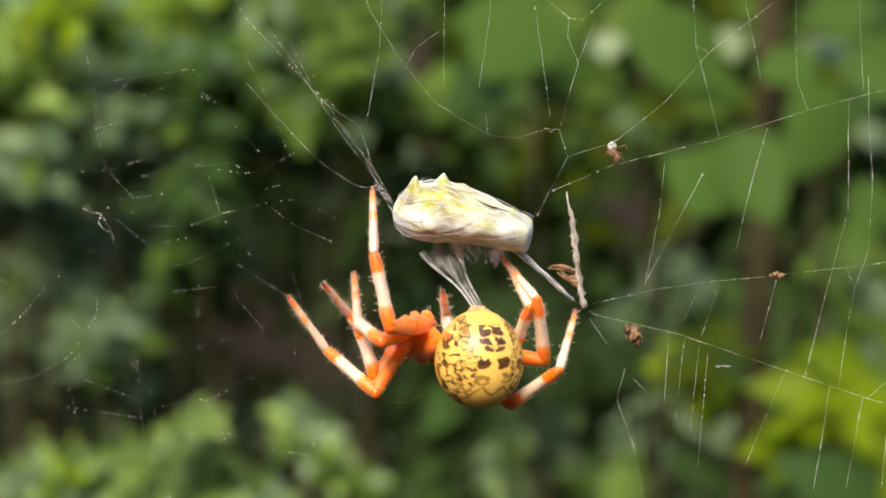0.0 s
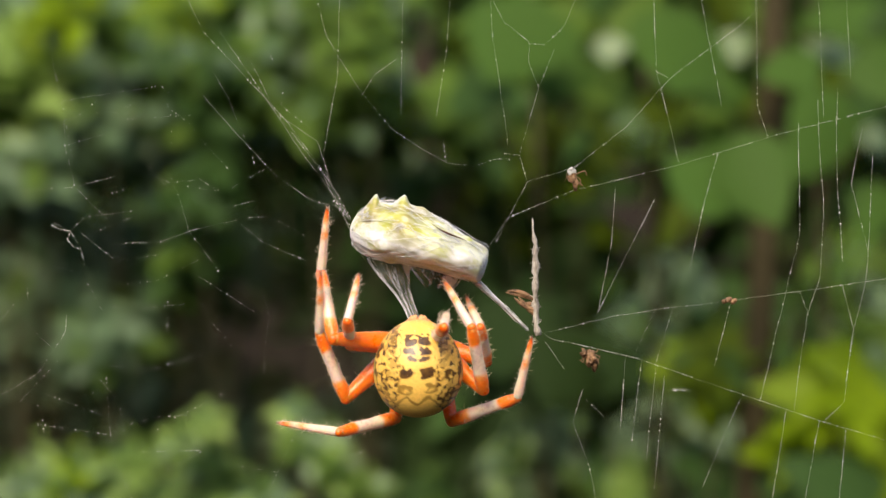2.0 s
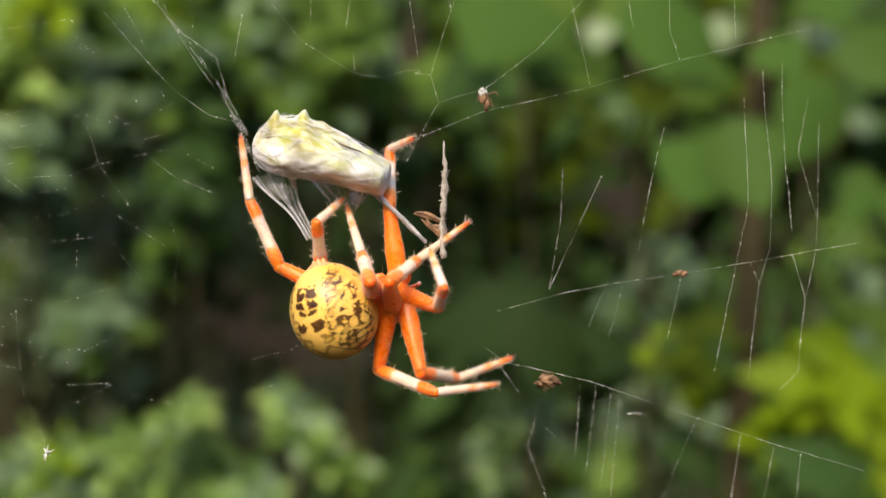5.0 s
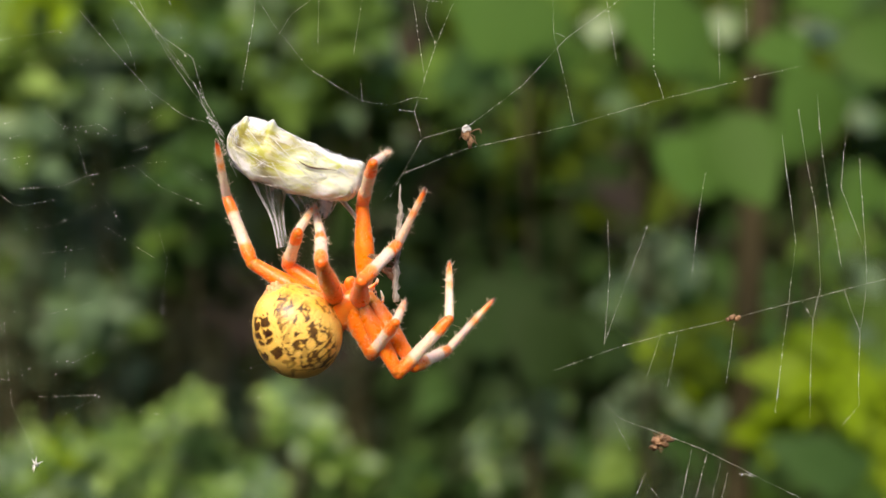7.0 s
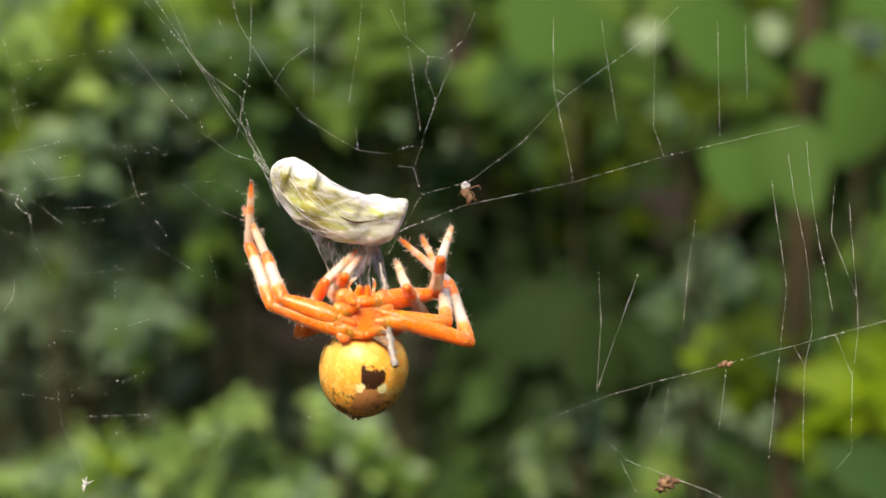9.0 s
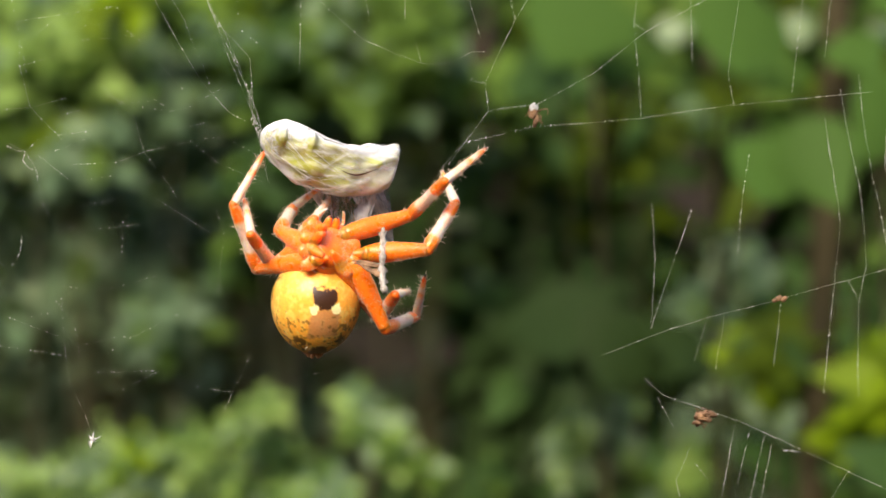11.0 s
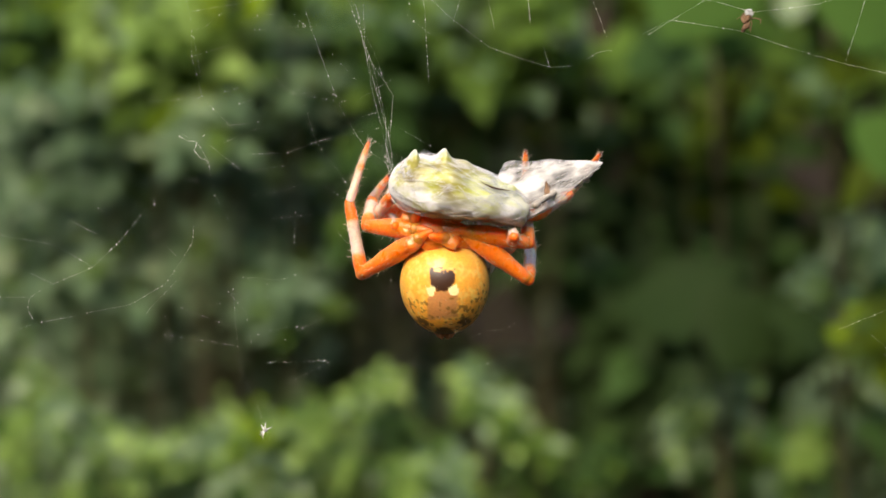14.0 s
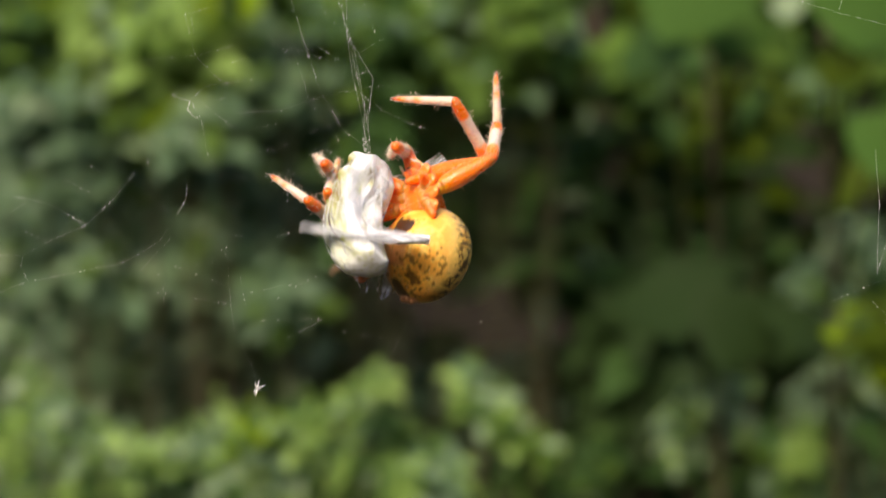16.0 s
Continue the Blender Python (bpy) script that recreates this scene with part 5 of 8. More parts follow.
        base = Vector((math.cos(a) * .75, -6.8, -1.5 + math.sin(a) * .7)) * MM
        tube(bm, [base, base + Vector((math.cos(a) * .2, -.75, -.1)) * MM, base + Vector((math.cos(a) * .12, -1.0, -.1)) * MM], [.5 * MM, .4 * MM, .15 * MM], 7)
    # the ringed, bristly mound that they stand on
    rows = []
    for j in range(5):
        rad, back = (1.95, 1.85, 1.5, 1.2, .75)[j], (-6.15, -6.85, -7.2, -7.35, -7.3)[j]
        rows.append([bm.verts.new(Vector((math.cos(q) * rad * (1 + .09 * (i % 2)), back - .12 * (i % 2), -1.0 + math.sin(q) * rad * .85)) * MM) for i, q in enumerate(math.tau * i / 26 for i in range(26))])
    for r0, r1 in zip(rows, rows[1:]):
        for i in range(26):
            bm.faces.new((r0[i], r0[(i + 1) % 26], r1[(i + 1) % 26], r1[i]))
    bm.faces.new(rows[-1])
    part("spinnerets", bm, ROSY, ob, "ridged pink-orange spinnerets")
    bm = bmesh.new()
    for k in range(150):
        d = Vector((rng.gauss(0, 1), rng.gauss(-.4, 1), rng.gauss(0, 1))).normalized()
        p = Vector((d.x * 6.75 * (1 + .06 * d.y), d.y * 7.4, d.z * 6.6 + .3 * d.y)) * MM
        tube(bm, [p, p + (d + Vector((0, -.5, 0))) * .32 * MM], [.014 * MM, .005 * MM], 3)
    tagged(part("hairs", bm, HAIR, ob), kind="stuff")
    return ob


def spider_head(parent):
    """Cephalothorax: front is +y, dorsal is +z."""
    rng = random.Random(8)
    bm = bmesh.new()
    bmesh.ops.create_uvsphere(bm, u_segments=28, v_segments=18, radius=1)
    for p in bm.verts:
        x, y, z = p.co
        w = 3.3 * (1 - 0.38 * max(0, y) ** 1.5)
        p.co = Vector((x * w, y * 4.0, z * (1.9 if z > 0 else 1.55) * (1 - .1 * y) - .18 * (abs(x) < .12) * (z > 0))) * MM
    ob = part("cephalothorax", bm, HEAD, parent, "orange carapace")
    for s in (-1, 1):
        bm = bmesh.new()
        tube(bm, [Vector((s * .6, 2.6, -.3)) * MM, Vector((s * .62, 3.5, -.75)) * MM, Vector((s * .6, 4.1, -1.2)) * MM, Vector((s * .55, 4.5, -1.6)) * MM], [.6 * MM, .66 * MM, .5 * MM, .3 * MM], 12)
        part("chelicera", bm, HEAD, ob)
        bm = bmesh.new()
        tube(bm, [Vector((s * .55, 4.45, -1.6)) * MM, Vector((s * .4, 4.5, -1.9)) * MM, Vector((s * .15, 4.3, -2.1)) * MM], [.16 * MM, .11 * MM, .03 * MM], 7)
        part("fang", bm, FANG, ob, "dark brown fang")
        bm = bmesh.new()
        tube(bm, [Vector((s * 1.4, 3.0, -.6)) * MM, Vector((s * 2.0, 4.4, .2)) * MM, Vector((s * 1.7, 5.2, -.8)) * MM, Vector((s * 1.2, 5.6, -1.9)) * MM], [.30 * MM, .27 * MM, .25 * MM, .08 * MM], 8)
        part("palp", bm, TARSUS, ob)
    for s in (-1, 1):
        for k in range(4):
            bm = bmesh.new()
            a = Vector((s * .8, 1.5 - 1.0 * k, -1.0))
            b = Vector((s * (2.9 + .6 * (k in (1, 2))), 2.9 - 1.95 * k, -.95))
            d = (b - a).normalized()
            tube(bm, [a * MM, a.lerp(b, .3) * MM, a.lerp(b, .65) * MM, b * MM, (b + d * .6) * MM, (b + d * 1.1) * MM], [q * MM for q in (.7, .95, 1.08, 1.08, .95, .6)], 14)
            for v in bm.verts:
                v.co.z = -1.0 * MM + (v.co.z + 1.0 * MM) * .5 - .12 * MM + .05 * MM * noise.noise(v.co * 2400)
            faces = len(bm.faces)
            for _ in range(70):
                p = a.lerp(b, rng.uniform(0, 1.2)) + Vector((rng.uniform(-.8, .8), rng.uniform(-.8, .8), -.4))
                tube(bm, [p * MM, (p + Vector((rng.gauss(0, .4), rng.gauss(0, .4), -.6))) * MM], [.024 * MM, .006 * MM], 3)
            bm.faces.ensure_lookup_table()
            for f in bm.faces[faces:]:
                f.material_index = 1
            part("coxa", bm, HEAD, ob).data.materials.append(HAIR)
    bm = bmesh.new()
    ball(bm, Vector((0, .0, -.95)) * MM, (2.6 * MM, 3.2 * MM, .92 * MM), 28, 14)
    for v in bm.verts:
        v.co.z += .06 * MM * noise.noise(v.co * 1500)
    part("sternum", bm, HEAD, ob)
    for k in range(8):
        bm = bmesh.new()
        x = (-1.1, -.45, .45, 1.1)[k % 4]
        ball(bm, Vector((x * (1.1 - .25 * (k > 3)), 3.75 - .1 * abs(x), .45 + .45 * (k > 3))) * MM, [.17 * MM] * 3, 8, 6)
        part("eye", bm, FANG, ob)
    return ob


def segment(name, length, radii, spines, material, parent, seed, root=0.0):
    """One leg piece along +z, with bristles that stand off it."""
    rng = random.Random(seed)
    bm = bmesh.new()
    n = len(radii) - 1
    fine = 3 * n
    tube(bm, [(0, 0, length * k / fine) for k in range(fine + 1)],
         [radii[min(n - 1, k // 3)] + (radii[min(n - 1, k // 3) + 1] - radii[min(n - 1, k // 3)]) * (k / 3 - min(n - 1, k // 3)) for k in range(fine + 1)], 16)
    # rounded joints, and for a thigh the short hip piece that reaches into the body
    ball(bm, (0, 0, 0), [radii[0] * .98] * 3, 14, 10)
    ball(bm, (0, 0, length), [radii[-1] * .98] * 3, 14, 10)
    if root:
        tube(bm, [(0, 0, -root * q) for q in (1, .75, .5, .25, 0)], [radii[0] * q for q in (.3, .5, .62, .75, .92)], 14)
    skin_faces = len(bm.faces)
    for k in range(spines):
        s, a = rng.uniform(.12, .97), rng.uniform(0, 6.28)
        i = min(n - 1, int(s * n))
        r = radii[i] + (radii[i + 1] - radii[i]) * (s * n - i)
        base = Vector((math.cos(a) * r * .9, math.sin(a) * r * .9, s * length))
        out = Vector((math.cos(a), math.sin(a), rng.uniform(.15, .8))).normalized() * rng.uniform(.5, 1.15) * MM
        tube(bm, [base, base + out * .5, base + out], [.034 * MM, .026 * MM, .009 * MM], 3, cap=False)
    for k in range(spines * 9):
        # the short coat of fine hairs between the bristles
        s, a = rng.uniform(.03, .99), rng.uniform(0, 6.28)
        i = min(n - 1, int(s * n))
        r = radii[i] + (radii[i + 1] - radii[i]) * (s * n - i)
        base = Vector((math.cos(a) * r * .95, math.sin(a) * r * .95, s * length))
        tube(bm, [base, base + Vector((math.cos(a + .3), math.sin(a + .3), 1.1)).normalized() * rng.uniform(.2, .55) * MM], [.020 * MM, .006 * MM], 3, cap=False)
    rough = random.Random(seed + 7).uniform(0, 50)
    for v in bm.verts:
        off = noise.noise(v.co * 900 + Vector((rough, 0, 0)))
        v.co.x *= 1 + .07 * off
        v.co.y *= 1 + .07 * off
    bm.faces.ensure_lookup_table()
    for f in bm.faces[skin_faces:]:
        f.material_index = 1
    ob = part(name, bm, material, parent)
    ob.data.materials.append(HAIR)
    return ob


LEG_LENGTHS = {"1": (138, 136, 128), "2": (136, 132, 124), "3": (104, 100, 95), "4": (148, 130, 120)}
UNIT = 0.08544 * MM


def spider_leg(parent, number, seed):
    a, b, c = [q * UNIT for q in LEG_LENGTHS[number]]
    femur = segment("leg", a, [q * MM for q in (1.18, 1.42, 1.52, 1.5, 1.37, 1.2, 1.06, .98)], 26, FEMUR, parent, seed, 3.0 * MM)
    femur["label"] = "orange leg with cream bands and pale bristles"
    tibia = segment("tibia", b, [q * MM for q in (.92, 1.06, 1.03, .92, .88, .90, .92, .9, .74)], 44, TIBIA, femur, seed + 1)
    tarsus = segment("tarsus", c, [q * MM for q in (.66, .68, .62, .58, .55, .51, .45, .36, .14)], 40, TARSUS, femur, seed + 2)
    return femur, tibia, tarsus


spider = new("spider")
tagged(spider, "orange orb-weaver spider with a marbled yellow abdomen", "spider")
abdomen = spider_abdomen(spider)
head = spider_head(spider)
legs = {side + n: spider_leg(spider, n, 100 + 10 * int(n) + (side == "B")) for side in "AB" for n in "1234"}


# ---- the way of each moving thing: seconds, millimetres from the web's middle, degrees ----
SPIDER_ROWS = [
    (0, 5.47, 0, -16.58),
    (0.5, 1.54, 0.02, -15.12),
    (1, 0.68, 0.04, -14.01),
    (1.5, -1.88, 0.03, -11.88),
    (2, -4.27, 0.02, -17.6),
    (2.5, -2.82, 0.03, -13.24),
    (3, -6.15, 0.03, -16.41),
    (3.5, -8.29, 0.02, -11.88),
    (4, -9.66, 0.02, -10.85),
    (4.5, -10.85, 0.01, -11.88),
    (5, -15.29, 0.01, -11.11),
    (5.2, -14.35, 0.04, -9.31),
    (7.3, -21.36, -0.07, -17),
    (7.5, -18.28, -0.17, -18.45),
    (8, -20.59, -0.37, -20.16),
    (8.5, -15.97, -0.45, -26.66),
    (9, -17.85, -0.47, -19.91),
    (9.2, -21.27, -0.54, -18.8),
    (11.3, -32.35, -1.31, -10.08),
    (11.5, -39.34, -1.9, -16.32),
    (12, -31.04, -1.74, -14.01),
    (12.5, -34.35, -2.18, -10.25),
    (13, -24.3, -1.32, -9.82),
    (13.5, -27.44, -1.67, -10.76),
    (14, -26.84, -1.62, -10.85),
    (14.5, -30.15, -2.09, -15.46),
    (15, -26.59, -1.58, -10.34),
    (15.5, -34.48, -2.56, -13.5),
    (16, -28.89, -1.74, -6.24),
]
ABDOMEN_ROWS = [
    (0, -98, 0, -160),
    (0.5, -98.08, 0.02, -162),
    (1, -98.13, 0.03, -163),
    (1.5, -98.85, -4.93, -171.84),
    (2, -98.1, 0, -179.88),
    (2.5, -97.1, -9.96, 166),
    (3, -100.13, -0.06, 156.1),
    (3.5, -107.49, 5.83, 137.81),
    (4, -111.49, 6.64, 131.5),
    (4.5, -113.33, 6.82, 131.34),
    (5, -116.43, 10.16, 145.18),
    (5.2, -118.8, 9.92, 143.1),
    (7.3, -132.5, 10.79, 132.85),
    (7.5, -137.43, 7.89, 165.98),
    (8, -152, 3.03, 176),
    (8.5, 75, 0.03, 177.94),
    (9, 56, -4.9, -162.64),
    (9.2, 60, -0.07, -164.59),
    (11.3, 74, -0.19, -157.36),
    (11.5, 76, 3.28, -134.83),
    (12, 70, -0.06, -171.99),
    (12.5, 78, -0.45, -142.97),
    (13, 76, -0.09, -169.44),
    (13.5, 76, -0.41, -151.84),
    (14, 72, 0.06, -176.77),
    (14.5, 74, -0.04, -171.77),
    (15, 82, -14.82, -179.09),
    (15.5, 76, -7.19, 168.19),
    (16, 103.29, -5.75, 137.55),
]
HEAD_ROWS = [
    (0, -8.87, 5, 2.28, -148.45, -53.75, -156.95),
    (0.5, -7.81, 4.99, -0.56, -148.57, -53.72, -156.79),
    (1, -8.88, 4.98, 0.77, -149.79, -52.26, -155.26),
    (1.5, -7.27, 4.98, 1.33, -146.54, -56.08, -159.27),
    (2, -0.15, 9, 2.2, -168.79, 0, -179.88),
    (2.5, -1.87, 9, -0.12, -166.34, -35.38, 177.78),
    (3, 4.93, 6.01, 0.48, -164.9, 36.21, 148.57),
    (3.5, 9.24, 3.02, 0.12, -156.73, 40.43, 124.16),
    (4, 8.28, 1.99, 0.77, -164.03, 42.86, 112.85),
    (4.5, 10.25, 1.96, 0.34, -179.94, 51.53, 101.7),
    (5, 8.52, 0.97, 1.24, 154.53, 61.67, 85.48),
    (5.2, 8.26, 0.96, 1.68, 142.19, 60.76, 74.1),
    (7.3, 8.75, 1.01, 4.22, 126.44, 47.31, 68.45),
    (7.5, 6.66, 0.06, 6.41, 104.59, 40.68, 60.91),
    (8, 2.28, -1.9, 8.38, 116.52, 13.76, 128.97),
    (8.5, 1.09, -3.9, 9.93, 96.19, 0.33, 177.93),
    (9, 0.03, -3.95, 8.39, 95.83, -1.65, -162.93),
    (9.2, 3.11, -3.88, 8.37, 94.36, -7.02, -164.14),
    (11.3, 2.19, -3.82, 8.65, 99.15, -9.41, -157.44),
    (11.5, 2.74, -2.75, 9.4, 91.22, -16.21, -134.77),
    (12, 2.16, -3.72, 9.72, 107.48, -1.28, -171.92),
    (12.5, 1.96, -3.71, 9.24, 104.83, -9.48, -143.08),
    (13, 0.96, -3.76, 9.91, 107.61, -1.58, -169.46),
    (13.5, 0.25, -3.81, 9.92, 106.48, -6.82, -151.95),
    (14, -1.54, -2.99, 9.08, 107.89, 0.96, -176.75),
    (14.5, 2.19, -2.57, 9.72, 107.94, -0.64, -171.79),
    (15, -0.65, -1.91, 7.79, 107.96, 1.02, -176.71),
    (15.5, -1.04, 0.1, 9.48, 111.4, 14.95, 166.54),
    (16, -0.87, 0.09, 8.63, 100.73, 25.5, 145.34),
]
LEG_A1_ROWS = [
    (0, -11.16, 6.57, 3.67, -15.64, 0.14, -5.14, -23.51, 6.2, 0.9, -29.33, 2.96, 9.57),
    (0.5, -10.11, 6.56, 0.82, -17.19, 1.69, -7.24, -21.86, 11.87, -4.12, -26.11, 3.1, 0.85),
    (1, -11.48, 6.5, -0.12, -12.69, 2.68, -11.2, -18.55, 12.7, -10.86, -24.66, 4.13, -7.88),
    (1.5, -9.46, 6.63, 1.41, -8.93, 3.13, -9.84, -15.98, 11.32, -14.11, -26.48, 11.29, -11.05),
    (2, -2.16, 11.32, 2.65, -3.63, 7.02, -8.22, -11.89, -1.04, -9.54, -21.74, 3.63, -8.58),
    (2.5, -3.11, 11.4, 1.09, 1.23, 7.98, -9.33, -4.7, 0.1, -15.47, -12.58, 7.57, -14.13),
    (3, 4.63, 8.95, -0.46, -2.36, 1.68, -6.56, -9.52, -7.32, -8.23, -18.43, -1.1, -9.46),
    (3.5, 10.02, 5.58, 1.22, 8.37, 3.2, 12.66, 11.69, -7.44, 15.94, 16.97, 1.59, 19.1),
    (4, 9.82, 4.42, -0.4, 8.74, -5.37, 6.09, 10.01, 6.08, 7.61, 11.25, -4.63, 9.43),
    (4.5, 11.68, 4.31, -0.33, 3.79, 1.87, 8.09, 8.89, 11.16, 12.86, 15.49, 5.93, 19.84),
    (5, 9.86, 3.36, 3.79, 8.36, 3.45, 15.48, 8.27, 10.27, 24.89, 12.39, 0.23, 26.24),
    (5.2, 10.16, 3.3, 0.94, 8.03, -6.64, 6.9, 9.94, 3.15, 12.86, 12.43, -4.47, 20.3),
    (7.3, 10.32, 3.67, 7.81, 9.99, 3.79, 19.6, 11.64, -6.78, 24.14, 13.38, 3.96, 25.33),
    (7.5, 7.46, 2.92, 10.37, 6.09, 3.02, 22.08, 9.47, -6.43, 27.93, 12.74, 3.91, 29.38),
    (8, 0.84, 0.16, 10.21, 0.39, 11.68, 12.65, 5.21, 5.98, 21.56, 8.74, -3.77, 25.04),
    (8.5, -0.94, -4.48, 12.2, -4.38, 6.8, 12.27, -1.85, -3.83, 16.23, -0.81, 5.92, 21.06),
    (9, -1.62, -5.16, 10.73, -5.08, 6.09, 11.42, -2.42, -4.85, 14.29, -0.65, 5.44, 17.55),
    (9.2, 1.67, -5.05, 10.86, -6.91, 2.89, 12.4, -3.2, -8.07, 13.51, -1.7, 2.75, 14.13),
    (11.3, 0.93, -4.93, 11.26, -4.2, 5.35, 8.6, 0.58, -4.35, 12.85, 1.88, 5.89, 16.46),
    (11.5, 2.43, -4.28, 12.09, -6.46, 3.38, 10.95, -2.14, -6.48, 15.32, 2.28, 3.3, 17.44),
    (12, 0.27, -4.19, 12.14, -7.58, 4.58, 11.31, -5.46, -6.54, 13.93, -3.55, 4.01, 16.09),
    (12.5, 0.88, -4.9, 11.9, -7.31, 3.57, 11.81, -1.56, -5.65, 15.93, 0.02, 4.35, 20.06),
    (13, -0.91, -4.3, 12.33, -7.79, 5.15, 10.79, -3.51, -5.37, 13.25, -5.57, 5.01, 16.02),
    (13.5, -1.14, -4.82, 12.51, -12.17, -3.26, 8.65, -14.75, 7.22, 12.97, -11.27, -1.85, 18),
    (14, -3.57, -3.29, 11.41, -10.96, 5.87, 10.76, -7.65, -4.98, 13.28, -8.27, 5.6, 16.01),
    (14.5, 0.26, -3.02, 12.12, -11.06, 0.05, 10.92, -8.4, -10.95, 13.58, -9.99, -1.16, 18.19),
    (15, -2.68, -2.2, 10.13, -6.31, 8.96, 9.01, -8.28, -2.36, 10.76, -10.67, 8.16, 12.55),
    (15.5, -3.53, 0.66, 11.26, -12.85, 7.7, 12.88, -7.55, -2.32, 15.45, -6.72, 8.55, 16.42),
    (16, -3.45, 1.3, 9.87, -14.84, 3.32, 12.15, -14.1, -8.19, 13.54, -17.43, 2.1, 15.16),
]
LEG_A2_ROWS = [
    (0, -10.35, 5.53, 4.54, -14.59, -5.16, 2.85, -19.72, 4.3, 6.23, -23.46, -4.03, 11.62),
    (0.5, -9.29, 5.52, 1.69, -17.02, -1.18, -3.84, -22.39, 7.45, 1.04, -27.51, 1.6, 8.24),
    (1, -10.4, 5.44, 3, -14.74, 0.82, -6.73, -22.23, 8.35, -2.94, -23.48, -0.21, 3.17),
    (1.5, -9.37, 5.61, 2.54, -15.34, 1.92, -6.72, -22.17, 10.57, -9.14, -30.41, 3.91, -9.21),
    (2, -3.24, 9.85, 2.4, -11.31, 6.09, -5.07, -15.21, 3.28, 5.13, -14.61, -1.22, 14.71),
    (2.5, -4.6, 9.95, 1.09, -13.65, 6.35, -5.24, -17.19, -3.97, -2.4, -23.26, 4.29, 0.29),
    (3, 3.18, 8.05, -0.26, -4.25, 5.7, 8.36, -4.23, -4.96, 12.05, -2.49, 5.3, 14.05),
    (3.5, 7.71, 5.44, 0.73, 1.89, 3.03, 10.49, 0.92, -7.84, 7.66, -0.26, 2.57, 9.2),
    (4, 5.95, 4.46, 2.22, -1.65, 4.46, 11.01, -0, -6.39, 13.6, 0.89, 4, 15.45),
    (4.5, 8.18, 4.33, 0.83, -0.5, 1.71, 8.09, 0.82, -9.27, 10.31, -2.13, -0.01, 14.52),
    (5, 8.93, 3.11, -0.43, 8.74, -7.43, 4.47, 12.79, 2.61, 7.65, 20.92, -0.55, 13.66),
    (5.2, 5.9, 3.12, 1.9, -3.97, 3.23, 8.04, -1.93, -6.83, 12.72, 0.9, 2.56, 16.73),
    (7.3, 9.38, 3.45, 3.13, 11.24, -7.3, 7.13, 16.03, 1.72, 11.93, 19.94, -4.46, 19.6),
    (7.5, 4.15, 2.58, 6.74, -6.06, -0.79, 11.13, -4.48, 10.28, 12.59, 0.55, 2.1, 17.08),
    (8, 0.22, -0.14, 8.79, -7.32, 8.43, 10.98, -4.46, -2.28, 13.05, -2.42, 8.07, 14.08),
    (8.5, -1.44, -4.63, 10.71, -9.08, 1, 4, -6.49, -8.32, 9.81, -1.16, -8.15, 18.96),
    (9, -2.09, -5.46, 9.25, -9.92, 2.26, 5.5, -5.4, -4.35, 13.44, -0.97, 3.88, 18.43),
    (9.2, -0.44, -5.39, 8.53, -10.32, -4.35, 2.49, -10.27, 5.52, 7.96, -1.73, 3.01, 13.7),
    (11.3, 0.34, -5.43, 9.88, -6.49, 3.13, 6.01, -8.2, -7.46, 9.5, -11.38, 1.24, 14.64),
    (11.5, 0.3, -5.02, 10.2, -10.54, -4.49, 6.06, -10.41, 5.7, 10.89, -10.84, -2.95, 17),
    (12, -1.77, -4.84, 9.32, -10.51, -4.11, 1.71, -7.33, 5.77, -2.72, 1.31, -0.22, -4),
    (12.5, 0.52, -5.65, 10.55, -3.87, 3.97, 5.73, -4.82, -6.4, 10.09, -7.34, 3.75, 11.82),
    (13, -2.53, -4.99, 9.35, -9.62, -3.94, 0.2, -8.06, 7.23, 0.22, -13.12, 6.89, 9.52),
    (13.5, -2.59, -5.65, 9.48, -8.97, -4.65, -0.18, -11.65, 4.43, 5.96, -12.71, -5.16, 10.34),
    (14, -4.02, -3.78, 9.98, -6.64, 6.62, 5.49, -6.93, -4.07, 9.08, -9.17, 5.7, 12.51),
    (14.5, -0.19, -3.56, 10.69, -4.86, 5.25, 4.72, -1.7, -5.37, 6.85, -4.68, 3.97, 10.86),
    (15, -3.12, -2.69, 8.69, -7.8, 6.72, 3.74, -8.89, -4.15, 6.54, -11.19, 5.63, 9.9),
    (15.5, -3.77, 0.16, 9.78, -11.21, 8.52, 6.67, -10.18, -2.09, 10.35, -11.03, 7.56, 14.64),
    (16, -3.46, 0.97, 8.32, -14.03, 3.66, 4.32, -16.95, -6.53, 8.16, -24.09, 0.23, 12.1),
]
